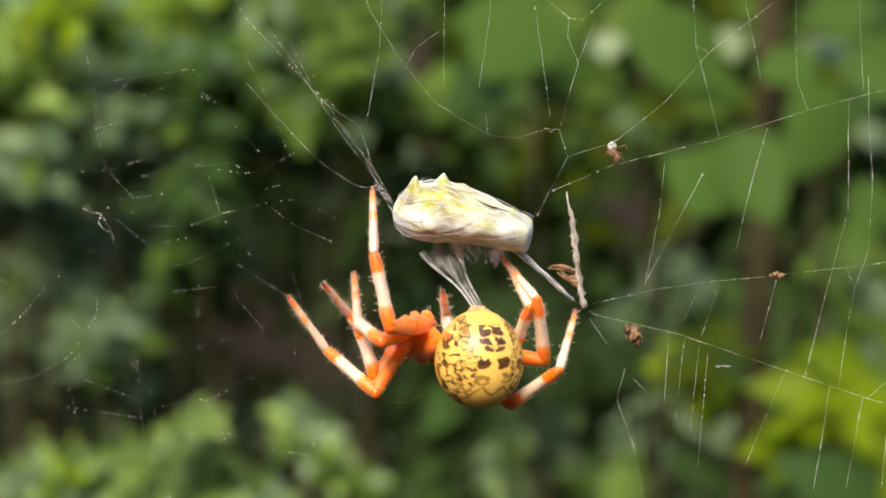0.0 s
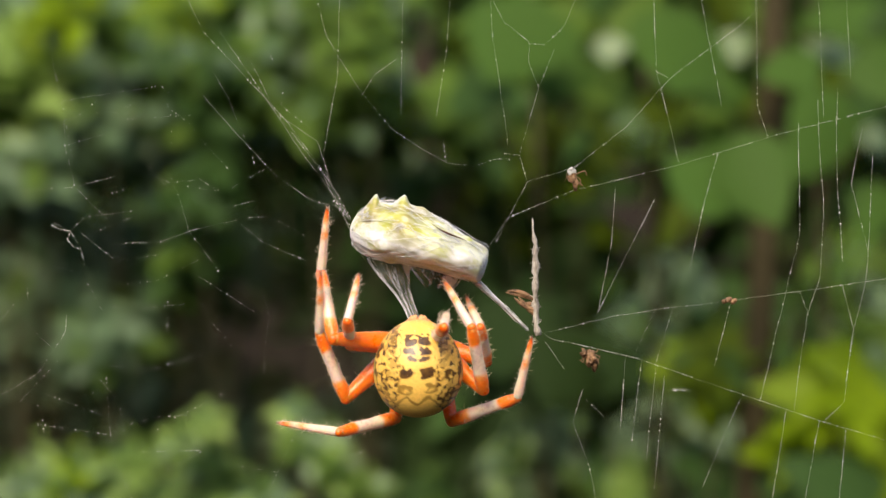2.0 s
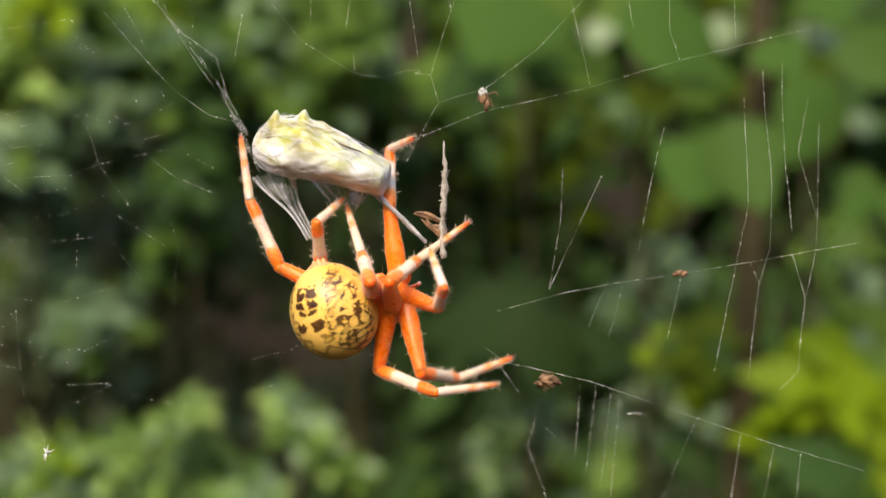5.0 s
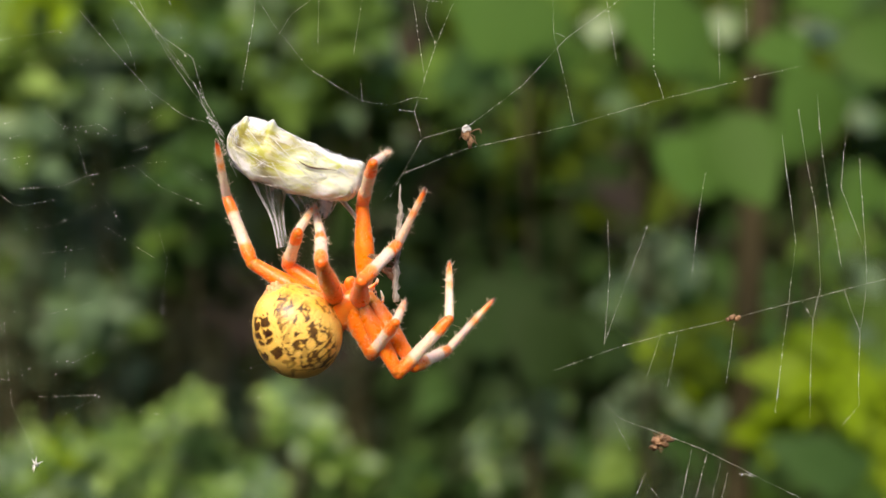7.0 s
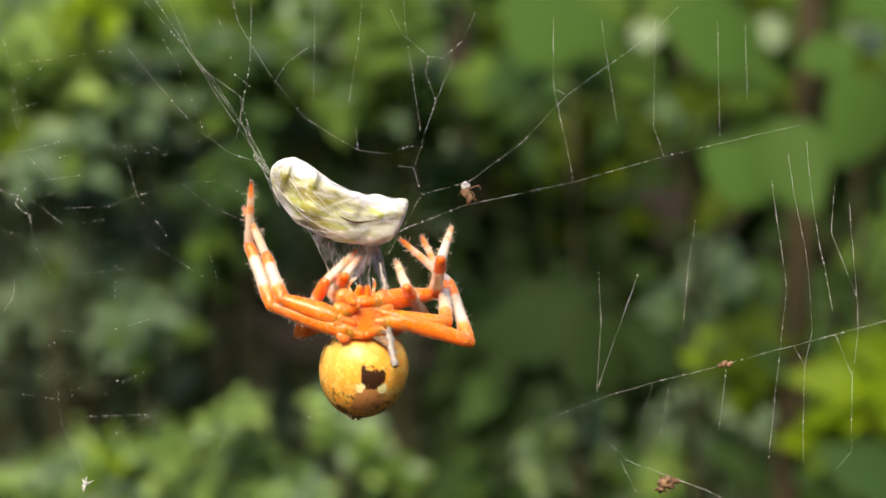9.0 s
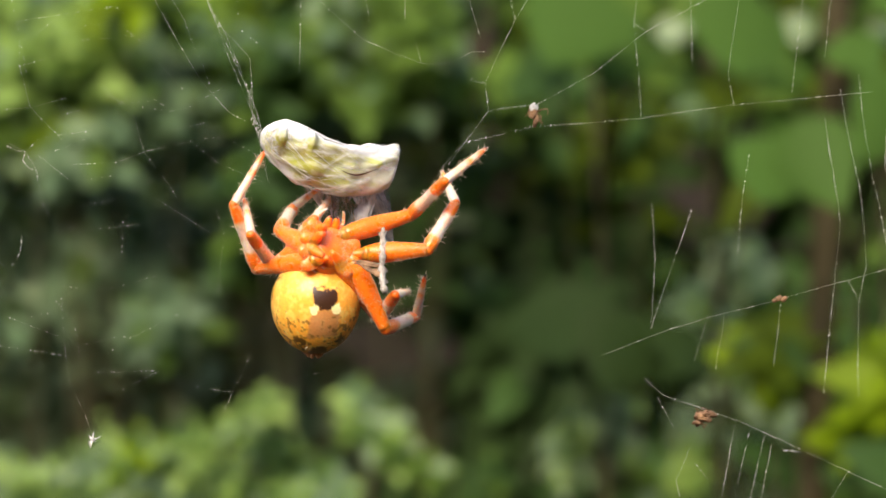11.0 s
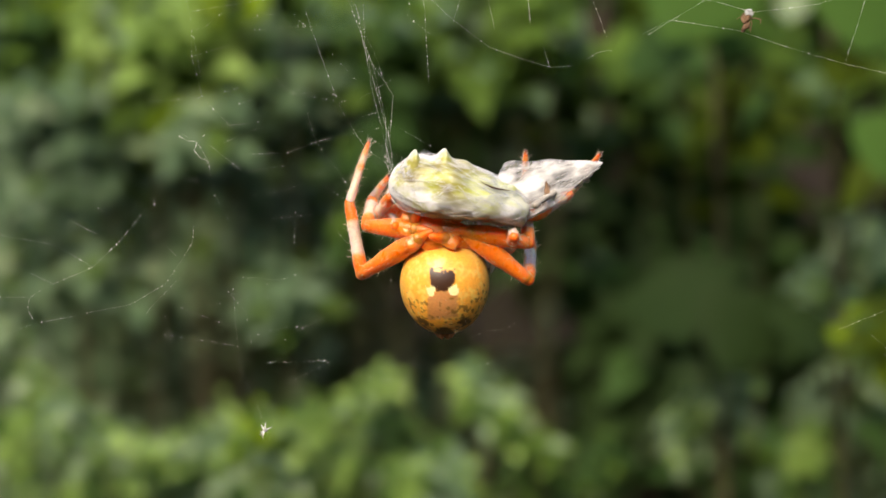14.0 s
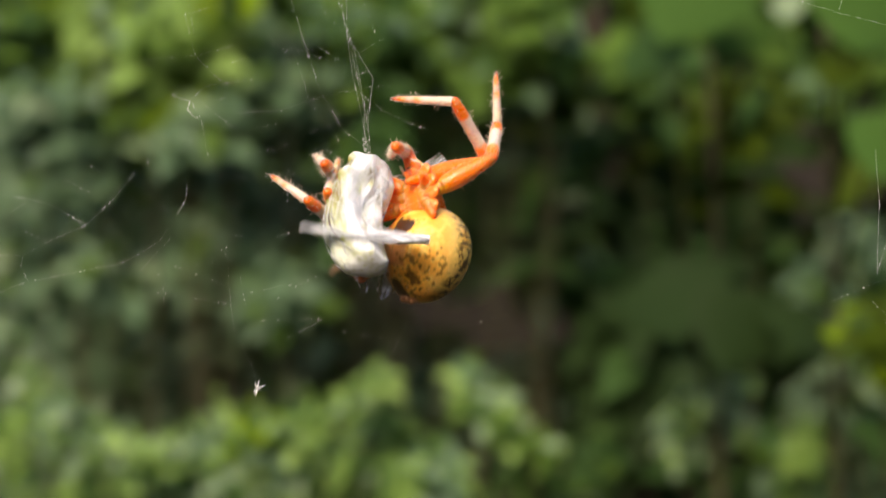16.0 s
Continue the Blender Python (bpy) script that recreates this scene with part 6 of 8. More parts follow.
LEG_A3_ROWS = [
    (0, -10.37, 4.6, 3.62, -15.72, 1.95, -2.97, -18.46, 1.95, 5.12, -19.05, 1.95, 13.22),
    (0.5, -8.21, 4.59, 2.15, -14.03, -1.32, -1.03, -16.85, 5.96, 2.44, -18.13, 0.22, 8.02),
    (1, -9.32, 4.52, 3.46, -14.99, -2.32, 3.68, -13.72, 5.93, 5.53, -9.12, -0.76, 5.75),
    (1.5, -7.59, 4.68, 4.07, -12.13, -1.62, 8.4, -9.52, 6.49, 8.98, -4.28, 0.43, 7.68),
    (2, -2.65, 8.38, 3.24, -10.5, 4.21, 3.35, -10.48, -3.44, 7.15, -8.98, 0.17, 14.27),
    (2.5, -3.32, 8.49, 2.19, -10.97, 5.26, -0.98, -11.52, -0.31, 5.48, -12.07, 4.69, 11.85),
    (3, 0.3, 6.93, -0.54, -8.11, 4.48, -2.03, -10.18, 4.45, 6.26, -10.46, 4.44, 14.37),
    (3.5, 4.66, 4.98, 1.49, -2.4, 4.95, 6.88, -3.05, -2.54, 10.95, -2.25, 4.76, 14.4),
    (4, 4.28, 4.16, 2.3, -2.1, 4.16, 8.48, -2.65, -3.43, 12.37, -3.25, 3.38, 16.74),
    (4.5, 6.41, 4.03, 1.28, -0.19, 4.08, 7.24, -1.11, -3.48, 11.12, -1.6, 3.09, 15.85),
    (5, 4.82, 2.68, 1.47, -2.08, 2.75, 7.07, -2.33, -3.18, 13.22, 1.57, 2.75, 17.15),
    (5.2, 4.55, 2.68, 1.47, -2.96, 2.75, 6.22, -7.14, 2.83, 13.67, -10.15, 2.9, 21.21),
    (7.3, 5.48, 2.98, 4.48, -1.49, 3.07, 9.99, 1, -3.7, 14.56, 3.01, 3.39, 17.95),
    (7.5, 4.51, 1.96, 7.26, -0.48, 2.02, 14.61, -1.77, -6.38, 15.46, 1.51, 0.62, 17.94),
    (8, -0.1, -0.8, 7.48, -8.62, 0.65, 9.54, -12.44, 0.68, 17.18, -15.33, 0.71, 24.77),
    (8.5, -1.54, -4.79, 9.23, -10.29, -3.73, 10.32, -15.03, 0.5, 16.04, -19.89, 4.59, 21.09),
    (9, -3.3, -5.65, 8.17, -11.68, -4.64, 10.93, -14.77, -0.29, 17.6, -18.21, -0.32, 24.96),
    (9.2, -0.4, -5.54, 8.49, -8.61, -4.53, 11.75, -12.34, 1.32, 16.73, -15.3, -1.94, 23.55),
    (11.3, 0.21, -5.75, 8.42, -5.25, 0.7, 11.2, -3.73, 8.31, 14.76, 1.42, 2.54, 17.24),
    (11.5, 1.55, -5.26, 9.35, -6.05, -3.53, 13.62, -3.07, 4.07, 16.14, 3.63, 0.02, 18.28),
    (12, -0.17, -5.16, 9.29, -8.02, -1.01, 9.66, -10.46, 3.45, 16.53, -10.86, -4.4, 18.55),
    (12.5, -0.38, -6.19, 8.97, -9.15, -5.82, 7.57, -12.4, 0.23, 12.66, -10.78, -4.68, 18.91),
    (13, -1.9, -5.35, 9.49, -10.77, -4.8, 9.49, -9.15, 2.12, 14.23, -5.19, -3.32, 18.77),
    (13.5, -1.48, -5.96, 9.71, -10.24, -4.64, 9.08, -9.49, 1.8, 14.65, -5.79, -2.99, 20.06),
    (14, -3.97, -4.24, 8.55, -11.81, -0.09, 9.05, -12.06, 7.26, 13.41, -8.47, 0.8, 16.78),
    (14.5, -0.14, -4.02, 9.27, -8.89, -2.73, 8.43, -10.13, 5.06, 11.7, -6.71, 5.6, 19.04),
    (15, -3.07, -3.15, 7.27, -7.5, 4.55, 7.28, -11.95, 4.21, 14.57, -10.11, 1.4, 21.96),
    (15.5, -3.55, -0.46, 8.43, -11.27, 3.93, 8.53, -13.17, -2.19, 14.18, -11.33, -0.41, 21.88),
    (16, -4.75, 0.19, 6.7, -13.5, 0.56, 5.2, -13.92, -6.86, 9.41, -13.27, -0.67, 14.62),
]
LEG_A4_ROWS = [
    (0, -7.91, 3.79, 5.06, -13.25, -7.67, 5.06, -15.58, -7.67, 15.92, -15.93, -5.18, 25.86),
    (0.5, -6.85, 3.78, 2.21, -13.34, -6.78, 4.73, -15.86, -6.33, 15.54, -16.06, -3.05, 25.25),
    (1, -7.96, 3.72, 3.53, -13.45, -7.41, 5.97, -15.68, -2.22, 15.54, -15.76, 0.56, 25.41),
    (1.5, -6.24, 3.85, 4.12, -13.56, -5.85, 7.62, -15.71, 1.01, 16.08, -15.7, 4.53, 25.71),
    (2, -2.15, 6.91, 3.53, -12.83, 0.21, 4.43, -15, 3.98, 14.65, -13.8, 1.69, 24.57),
    (2.5, -2.76, 7.01, 2.19, -13.24, -0.07, 2.22, -15.74, 2.55, 12.73, -14.89, 2.52, 22.94),
    (3, 0.11, 5.6, 1.03, -11.45, 2.38, 5.02, -14.23, -0.49, 15.38, -13.85, 3.32, 24.89),
    (3.5, 3.03, 4.21, 1.41, -8.76, 4.18, 5.98, -12.59, 0.27, 15.64, -12.96, 2.63, 25.61),
    (4, 2.4, 3.52, 2.12, -8.83, 3.53, 7.94, -12.5, -1.68, 17.05, -14.62, 0.09, 26.92),
    (4.5, 4.78, 3.42, 1.41, -5.4, 3.49, 8.9, -11.42, 3.55, 18.24, -16.42, 3.6, 27.19),
    (5, 2.99, 1.98, 0.96, -8.33, 2.08, 6.6, -12.86, 2.17, 16.74, -14.31, 2.25, 26.89),
    (5.2, 2.95, 1.99, 1.14, -8.39, 2.1, 6.74, -13.16, 4.93, 16.36, -14.22, 5.01, 26.56),
    (7.3, 3.96, 2.17, 3.68, -6.83, 2.28, 10.27, -10.84, 3.56, 20.55, -11.53, -2.92, 28.47),
    (7.5, 2.11, 0.96, 4.45, -10.15, 0.98, 7.55, -13.35, 1.08, 18.19, -12.77, -2.83, 27.65),
    (8, -0.12, -1.85, 6.3, -11.56, 3.51, 5.95, -15.05, -2.31, 14.75, -15.45, -2.22, 24.99),
    (8.5, -0.93, -4.97, 7.73, -13.05, -1.82, 5.95, -18.03, 0.48, 15.61, -17.57, -2.82, 25.31),
    (9, -1.61, -5.63, 6.25, -13.5, -3.6, 10.05, -17.53, 1.02, 19.31, -16.5, -3.18, 28.6),
    (9.2, 1.15, -5.53, 6.44, -10.76, -4.17, 10.47, -15.06, 2.25, 18.45, -14.64, -3.56, 26.89),
    (11.3, 0.53, -5.87, 6.88, -8.97, 2.29, 5.16, -11.48, -3.06, 14.56, -7.03, 1.14, 22.79),
    (11.5, 1.62, -5.24, 7.77, -10.57, -2.25, 9.36, -11.59, 2.86, 19.17, -4.75, -1.17, 25.67),
    (12, 0.36, -5.54, 7.85, -10.83, 0.35, 7.92, -12.49, 4.02, 18.27, -5.72, -1.86, 23.26),
    (12.5, 1, -6.26, 7.61, -9.46, 0.78, 6.64, -12.34, 7.03, 15.36, -4.3, 3.95, 20.93),
    (13, -0.78, -5.66, 8.04, -13.36, -4.58, 7.38, -14, -0.32, 17.62, -6.89, 5, 22.73),
    (13.5, -0.99, -6.19, 8.22, -13.3, -4.2, 6.12, -16.58, -0.12, 15.92, -13.95, 2.46, 25.49),
    (14, -3.42, -4.67, 7.13, -12.96, 1.61, 1.69, -14.86, 1.63, 12.63, -11.77, 2.18, 22.39),
    (14.5, 0.24, -4.42, 7.76, -11.26, -3.96, 2.54, -13.1, -3.92, 13.49, -11.34, -3.51, 23.58),
    (15, -2.52, -3.58, 5.85, -8.71, 6.89, 2.41, -10.79, -2.83, 7.37, -10.27, 5.45, 13.4),
    (15.5, -2.86, -1.19, 7.21, -12.39, 2.7, -0.13, -11.53, -6.37, 6.22, -10.13, 2.51, 11.16),
    (16, -2.36, -0.47, 5.88, -10.33, 2.52, -3.47, -12.14, -7.46, 1.07, -15.3, 0.92, 6.06),
]
LEG_B1_ROWS = [
    (0, -8.98, 7.5, 0.44, -4.12, -2.89, 3.15, -4.94, 8.32, 6.07, -5.55, -1.75, 10.3),
    (0.5, -7.93, 7.5, -2.4, 0.01, 2.39, -9.46, -0.37, 14, -9.24, 1.32, 3.66, -6.12),
    (1, -8.73, 7.53, -1.28, -0.6, 4.32, -9.19, -1.43, -7.05, -6.91, 0.27, 3.73, -6.1),
    (1.5, -7.23, 7.42, -0.79, 0.58, 4.32, -9.07, 1.88, -7.09, -7.3, 2.75, 3.82, -7.29),
    (2, 1.84, 11.33, 2.65, 2.57, -0.3, 4.46, 3.86, -11.63, 6.68, 4.27, -0.82, 8.32),
    (2.5, 0.05, 11.28, -0.99, 7.35, 4.94, -7.75, 7.57, -5.88, -3.53, 9.09, 4.79, -1.65),
    (3, 7.38, 7.27, 1.9, 9.19, -2.75, -4.04, 12.42, 8.37, -4.96, 15.04, 0.11, 1.7),
    (3.5, 12.08, 3.07, 1.38, 10.46, -5.47, -6.59, 16.2, 4.6, -7.35, 22.25, -3.78, -3.77),
    (4, 10.95, 1.72, 2.33, 11.26, -3.43, -8.28, 17.45, 6.35, -7.29, 21, -2.29, -1.6),
    (4.5, 12.51, 1.88, 2.46, 11.1, -5.19, -6.87, 19.32, 2.66, -4.45, 20.65, -7.09, 0.33),
    (5, 10.64, 1.42, 1.74, 13.26, -1.95, -9.25, 18.91, 8.06, -10.96, 27.65, 2.65, -7.21),
    (5.2, 11.27, 1.4, 2.95, 19.79, -1.61, -4.62, 23.35, 2.84, 5.51, 17.91, -2.07, 13.63),
    (7.3, 11.32, 1.07, 4.32, 17.73, 0.94, -5.58, 22.97, 11.24, -4.35, 30.83, 11.29, 3.26),
    (7.5, 6.93, 0.22, 8.34, 11.74, 1.91, -2.29, 14.6, 12.95, -0.06, 19.07, 3.86, 4.06),
    (8, 3.29, -2.86, 11.16, 5.03, 8.8, 10.97, 3.16, -2.29, 13.9, 0.65, 8.25, 15.4),
    (8.5, 3.06, -4.63, 12.22, 7.05, 6.32, 14.05, 7.03, -5.09, 16.29, 7.52, 5.41, 19.33),
    (9, 2.2, -3.98, 10.61, 10.74, 4.1, 11.49, 11.86, -6.16, 16.83, 13.36, 3.41, 21.9),
    (9.2, 5.49, -3.97, 10.37, 12.91, 5.13, 11.48, 14.53, -6.03, 14.3, 14.25, 4.09, 18.45),
    (11.3, 4.57, -3.42, 10.61, 14.4, 2.28, 13.78, 20.02, -6.67, 18.61, 26.47, 0.36, 23.95),
    (11.5, 5.14, -1.55, 10.97, 11.26, 8.49, 11.74, 14.92, -1.62, 16.15, 20.14, 5.69, 22.4),
    (12, 4.22, -3.63, 12.05, 14.01, 1.83, 8.36, 17.11, -7.36, 14.75, 14.03, 1.52, 20.34),
    (12.5, 4.03, -2.53, 11.24, 12.64, 4.6, 7.48, 16.83, -5.37, 11.75, 19.76, 1.33, 19.88),
    (13, 3.02, -3.57, 12.22, 12.38, 3.52, 13.36, 17.31, -3.97, 20.75, 18.36, 4.51, 27.58),
    (13.5, 2.64, -2.92, 11.99, 13.91, 0.11, 10.34, 18.66, 9.77, 14.72, 24.86, 1.76, 18.84),
    (14, 2.52, -2.84, 11.37, 13.9, 0.19, 10.76, 18.66, 10.19, 14.28, 23.57, 2.37, 20.14),
    (14.5, 4.66, -2.41, 11.93, 15.52, 0.55, 8.41, 16.63, 11.65, 11.65, 15.46, 1.38, 15.21),
    (15, 4.36, -1.67, 8.49, 14.6, -0.65, 2.74, 16.9, 3.51, 13.34, 19.71, -5.4, 19.02),
    (15.5, 2.44, 0.03, 12.97, 13.25, 3.3, 16.33, 6.69, 7.96, 24.72, -2.71, 2.67, 26.52),
    (16, -0.48, -0.75, 11.59, 8.96, 5.76, 14.32, 4.32, -0.33, 23.06, -5.9, 3.49, 23.83),
]
LEG_B2_ROWS = [
    (0, -4.66, 6.69, -1.35, 5.04, 4.16, -7.22, 11.94, -2.7, -1.51, 14.88, 2.31, 7.35),
    (0.5, -4.81, 6.69, -3.44, 4.78, 3.43, -9.13, 11.78, -3.33, -3.42, 14.91, 1.94, 5.22),
    (1, -6.25, 6.73, -2.1, 2.44, 3.52, -9.12, 11.3, -1.21, -4.01, 14.16, 4.06, 4.72),
    (1.5, -5.1, 6.6, -1.45, 3.18, 3.5, -9, 12.57, 0.36, -3.61, 15.16, 5.59, 5.24),
    (2, 2.54, 9.86, 2.13, 5.15, 6.16, -8.57, 15.05, 2.37, -4.73, 17.19, -1.38, 4.94),
    (2.5, 0.61, 9.79, -0.99, 4.71, 1.39, -7.89, 15.57, 3.73, -5.92, 15.52, -0.54, 3.78),
    (3, 6.78, 5.94, 2.51, 9.68, 1.51, -7.83, 18.17, 8.53, -5.42, 17.35, 3.91, 4.08),
    (3.5, 10.93, 2.3, 2.16, 9.21, -3.85, -7.55, 19.82, -1.8, -4.32, 17.94, 4.54, 3.96),
    (4, 9.65, 1.08, 1.9, 9.57, -2.32, -9.21, 19.07, -2.33, -3.13, 15.51, -2.33, 6.85),
    (4.5, 11.11, 1.27, 2.85, 9.84, -3, -7.88, 18.91, 3.5, -6.24, 17.83, -4.13, 1.03),
    (5, 8.49, 0.73, 2.23, 6.76, 2.24, -9.16, 15.38, -4.46, -11.99, 25.19, -0.57, -11.08),
    (5.2, 10.03, 0.71, 1.43, 16.08, 0.61, -8.49, 23.81, -7.56, -7.6, 30.3, 0.63, -5.86),
    (7.3, 9.81, 0.26, 3.73, 15.38, 0.13, -6.47, 22.84, 0.19, 1.99, 22.5, 5.8, 10.97),
    (7.5, 8.9, -0.74, 8.34, 20.45, -0.75, 7.05, 19.07, 4.25, 17.07, 12.71, 4.33, 25.54),
    (8, 6.65, -3.88, 9.04, 17.84, -3.79, 5.93, 20.07, 3.02, 14.64, 15.08, 2.27, 23.95),
    (8.5, 5.51, -4.78, 9.82, 15.81, -2.83, 4.81, 13.64, 2.98, 14.22, 8.17, -1.56, 22.08),
    (9, 5.22, -3.94, 8.25, 15.99, -1.75, 4.49, 12.9, 4.7, 13.22, 5.17, 2.63, 20.17),
    (9.2, 6.61, -3.97, 8.16, 15.26, -1.94, 0.68, 11.66, 3.65, 9.79, 5.9, -1.3, 17.18),
    (11.3, 5.9, -3.51, 6.83, 10.4, -1.36, -3.66, 14.8, 9, -2.9, 17.07, 0.87, 3.5),
    (11.5, 6.47, -1.5, 6.13, 10.52, -0.38, -4.71, 15.15, 9.39, -1.53, 20.19, 4.86, 6.61),
    (12, 7.09, -3.86, 9.23, 16.76, -1.22, 3.35, 16.73, 6.78, 11.31, 15, -0.28, 19.02),
    (12.5, 6.05, -2.6, 6.6, 11.29, -2.29, -3.76, 6.19, 7.75, -3.11, 0.24, -0.5, -0.15),
    (13, 5.92, -3.72, 9.58, 15.99, -1.09, 4.42, 17.07, 5.07, 13.8, 17.09, -2.02, 21.68),
    (13.5, 5.28, -2.94, 8.78, 14.37, -0.31, 2.03, 16.19, 6.01, 11.2, 14.34, -0.09, 19.66),
    (14, 3.74, -3.24, 7.96, 12.68, -0.61, 1.02, 12.55, 9.33, 6.36, 11.74, 0.71, 12.47),
    (14.5, 6.58, -2.71, 7.65, 12.62, -2.27, -2.27, 11.57, 8.1, 2.04, 10.34, 1.31, 10.08),
    (15, 3.94, -2.24, 5.97, 10.84, -1.67, -3.36, 7.23, 6.26, 3.79, 6.3, -3.66, 7.4),
    (15.5, 3.39, -0.74, 8.6, 11.59, 0, 0.4, 8.19, 10.6, 2.23, 5.79, 0.5, 4.37),
    (16, 0.25, -1.6, 10.48, 2.23, 7.42, 3.43, -2.67, -2.67, 2.26, -10.61, 4.33, 1.7),
]
LEG_B3_ROWS = [
    (0, -3.06, 5.76, 1.26, 5.8, 5.76, 2, 7.67, -0.33, 7.7, 4.59, 3.66, 14.06),
    (0.5, -1.99, 5.76, -1.89, 6.89, 5.77, -1.92, 8.52, -0.54, 3.61, 7.95, 6.91, 6.78),
    (1, -3.08, 5.8, -1.03, 5.7, 5.82, -2.39, 7.46, -1.77, 1.12, 7.29, 6.24, 2.45),
    (1.5, -1.52, 5.67, -0.61, 7.26, 5.7, -1.95, 8.67, -1.49, 2.45, 8.01, 6.25, 4.78),
    (2, 2.35, 8.39, 3.24, 10.39, 5.63, 0.65, 9.38, -0.8, 6.19, 7.33, 5.62, 10.7),
    (2.5, 0.76, 8.33, -0.7, 8.19, 3.46, -0.7, 5.52, -3.24, 3.88, 4.73, 4.18, 7.08),
    (3, 5.82, 4.83, 2.83, 12.22, 0.25, -1.3, 12.89, -6.61, 3.76, 12.64, -0.05, 8.55),
    (3.5, 9.58, 1.84, 2.61, 15.93, -4.23, 1.29, 14.79, 0.42, 8.37, 11.45, 7.2, 11.35),
    (4, 8.22, 0.78, 3.27, 15.5, -2.37, -0.74, 15.21, 3.91, 5.04, 11.27, -1.32, 9.83),
    (4.5, 9.64, 0.96, 2.85, 13.18, -7.02, 4.48, 14.97, 0.85, 1.67, 14.84, -6.69, -1.35),
    (5, 7.68, 0.28, 3.54, 15.81, 1.9, 0.34, 16.63, -5.96, 3.6, 14.53, -0.69, 9.4),
    (5.2, 8.37, 0.28, 3.33, 16.42, 1.86, -0.07, 16.37, -4.85, 5.21, 14.01, 2.16, 8.54),
    (7.3, 7.68, -0.22, 4.25, 10.89, 1.06, -3.94, 14.9, -4.52, 1.14, 16.43, 2.87, 4.12),
    (7.5, 5.29, -1.38, 7.69, 13.92, 0.58, 8.52, 12.8, -6.63, 12.97, 9.24, -0.11, 16.24),
    (8, 5.14, -4.55, 8.89, 13.74, -2.5, 9.69, 15.73, 4.19, 14.61, 16.83, 0.09, 21.53),
    (8.5, 3.56, -4.97, 9.24, 12, -2.38, 10.26, 10.73, -2.33, 18.71, 12.77, 4.07, 23.28),
    (9, 3.94, -4.13, 7.61, 12.61, -2.18, 7.47, 12.04, 4.11, 13.23, 8.57, 4.08, 20.57),
    (9.2, 7.03, -4.12, 6.9, 15.27, -2.31, 4.09, 15.66, -2.25, 12.63, 10.08, -2.36, 18.53),
    (11.3, 8.25, -3.69, 7.9, 17.09, -3.27, 8.63, 21.4, -0.4, 15.43, 19.39, 5.74, 20.35),
    (11.5, 8.38, -1.67, 7.39, 16.83, 0.63, 5.91, 19.16, 3.65, 13.56, 18.43, -2.94, 18.25),
    (12, 6.55, -4.33, 9.27, 15.11, -2, 9.71, 18.41, -1.65, 17.58, 18.96, 0.46, 25.4),
    (12.5, 5.38, -3.07, 7.88, 13.1, -0.72, 4.15, 16.25, -0.33, 12.08, 18.28, -0.03, 19.93),
    (13, 4.24, -4.32, 9.21, 12.65, -2.13, 7.38, 12.3, 5.27, 11.65, 13.9, -1.96, 14.96),
    (13.5, 2.9, -3.63, 9.12, 10.46, 0.84, 7.78, 13.45, 8.67, 9.45, 15.56, 1.03, 11.19),
    (14, 4.27, -3.61, 8.06, 12.72, -1.33, 6.54, 11.99, 3.78, 13.35, 12.2, -0.01, 20.52),
    (14.5, 6.03, -3.19, 8.37, 13.08, -1.12, 3.37, 16.55, -0.57, 11.16, 16.06, 5.88, 16.07),
    (15, 5.04, -2.55, 5.81, 12.97, -1.75, 1.87, 16.53, -1.17, 9.62, 12.3, -1.49, 16.54),
    (15.5, 3.9, -1.22, 11.85, 10.89, -0.29, 17.26, 11.58, 7.48, 20.75, 13.27, 2.99, 27.29),
    (16, 2.42, -1.98, 10.19, 9.82, 0.28, 14.57, 10.19, 6.85, 20.02, 10, 7.01, 28.13),
]
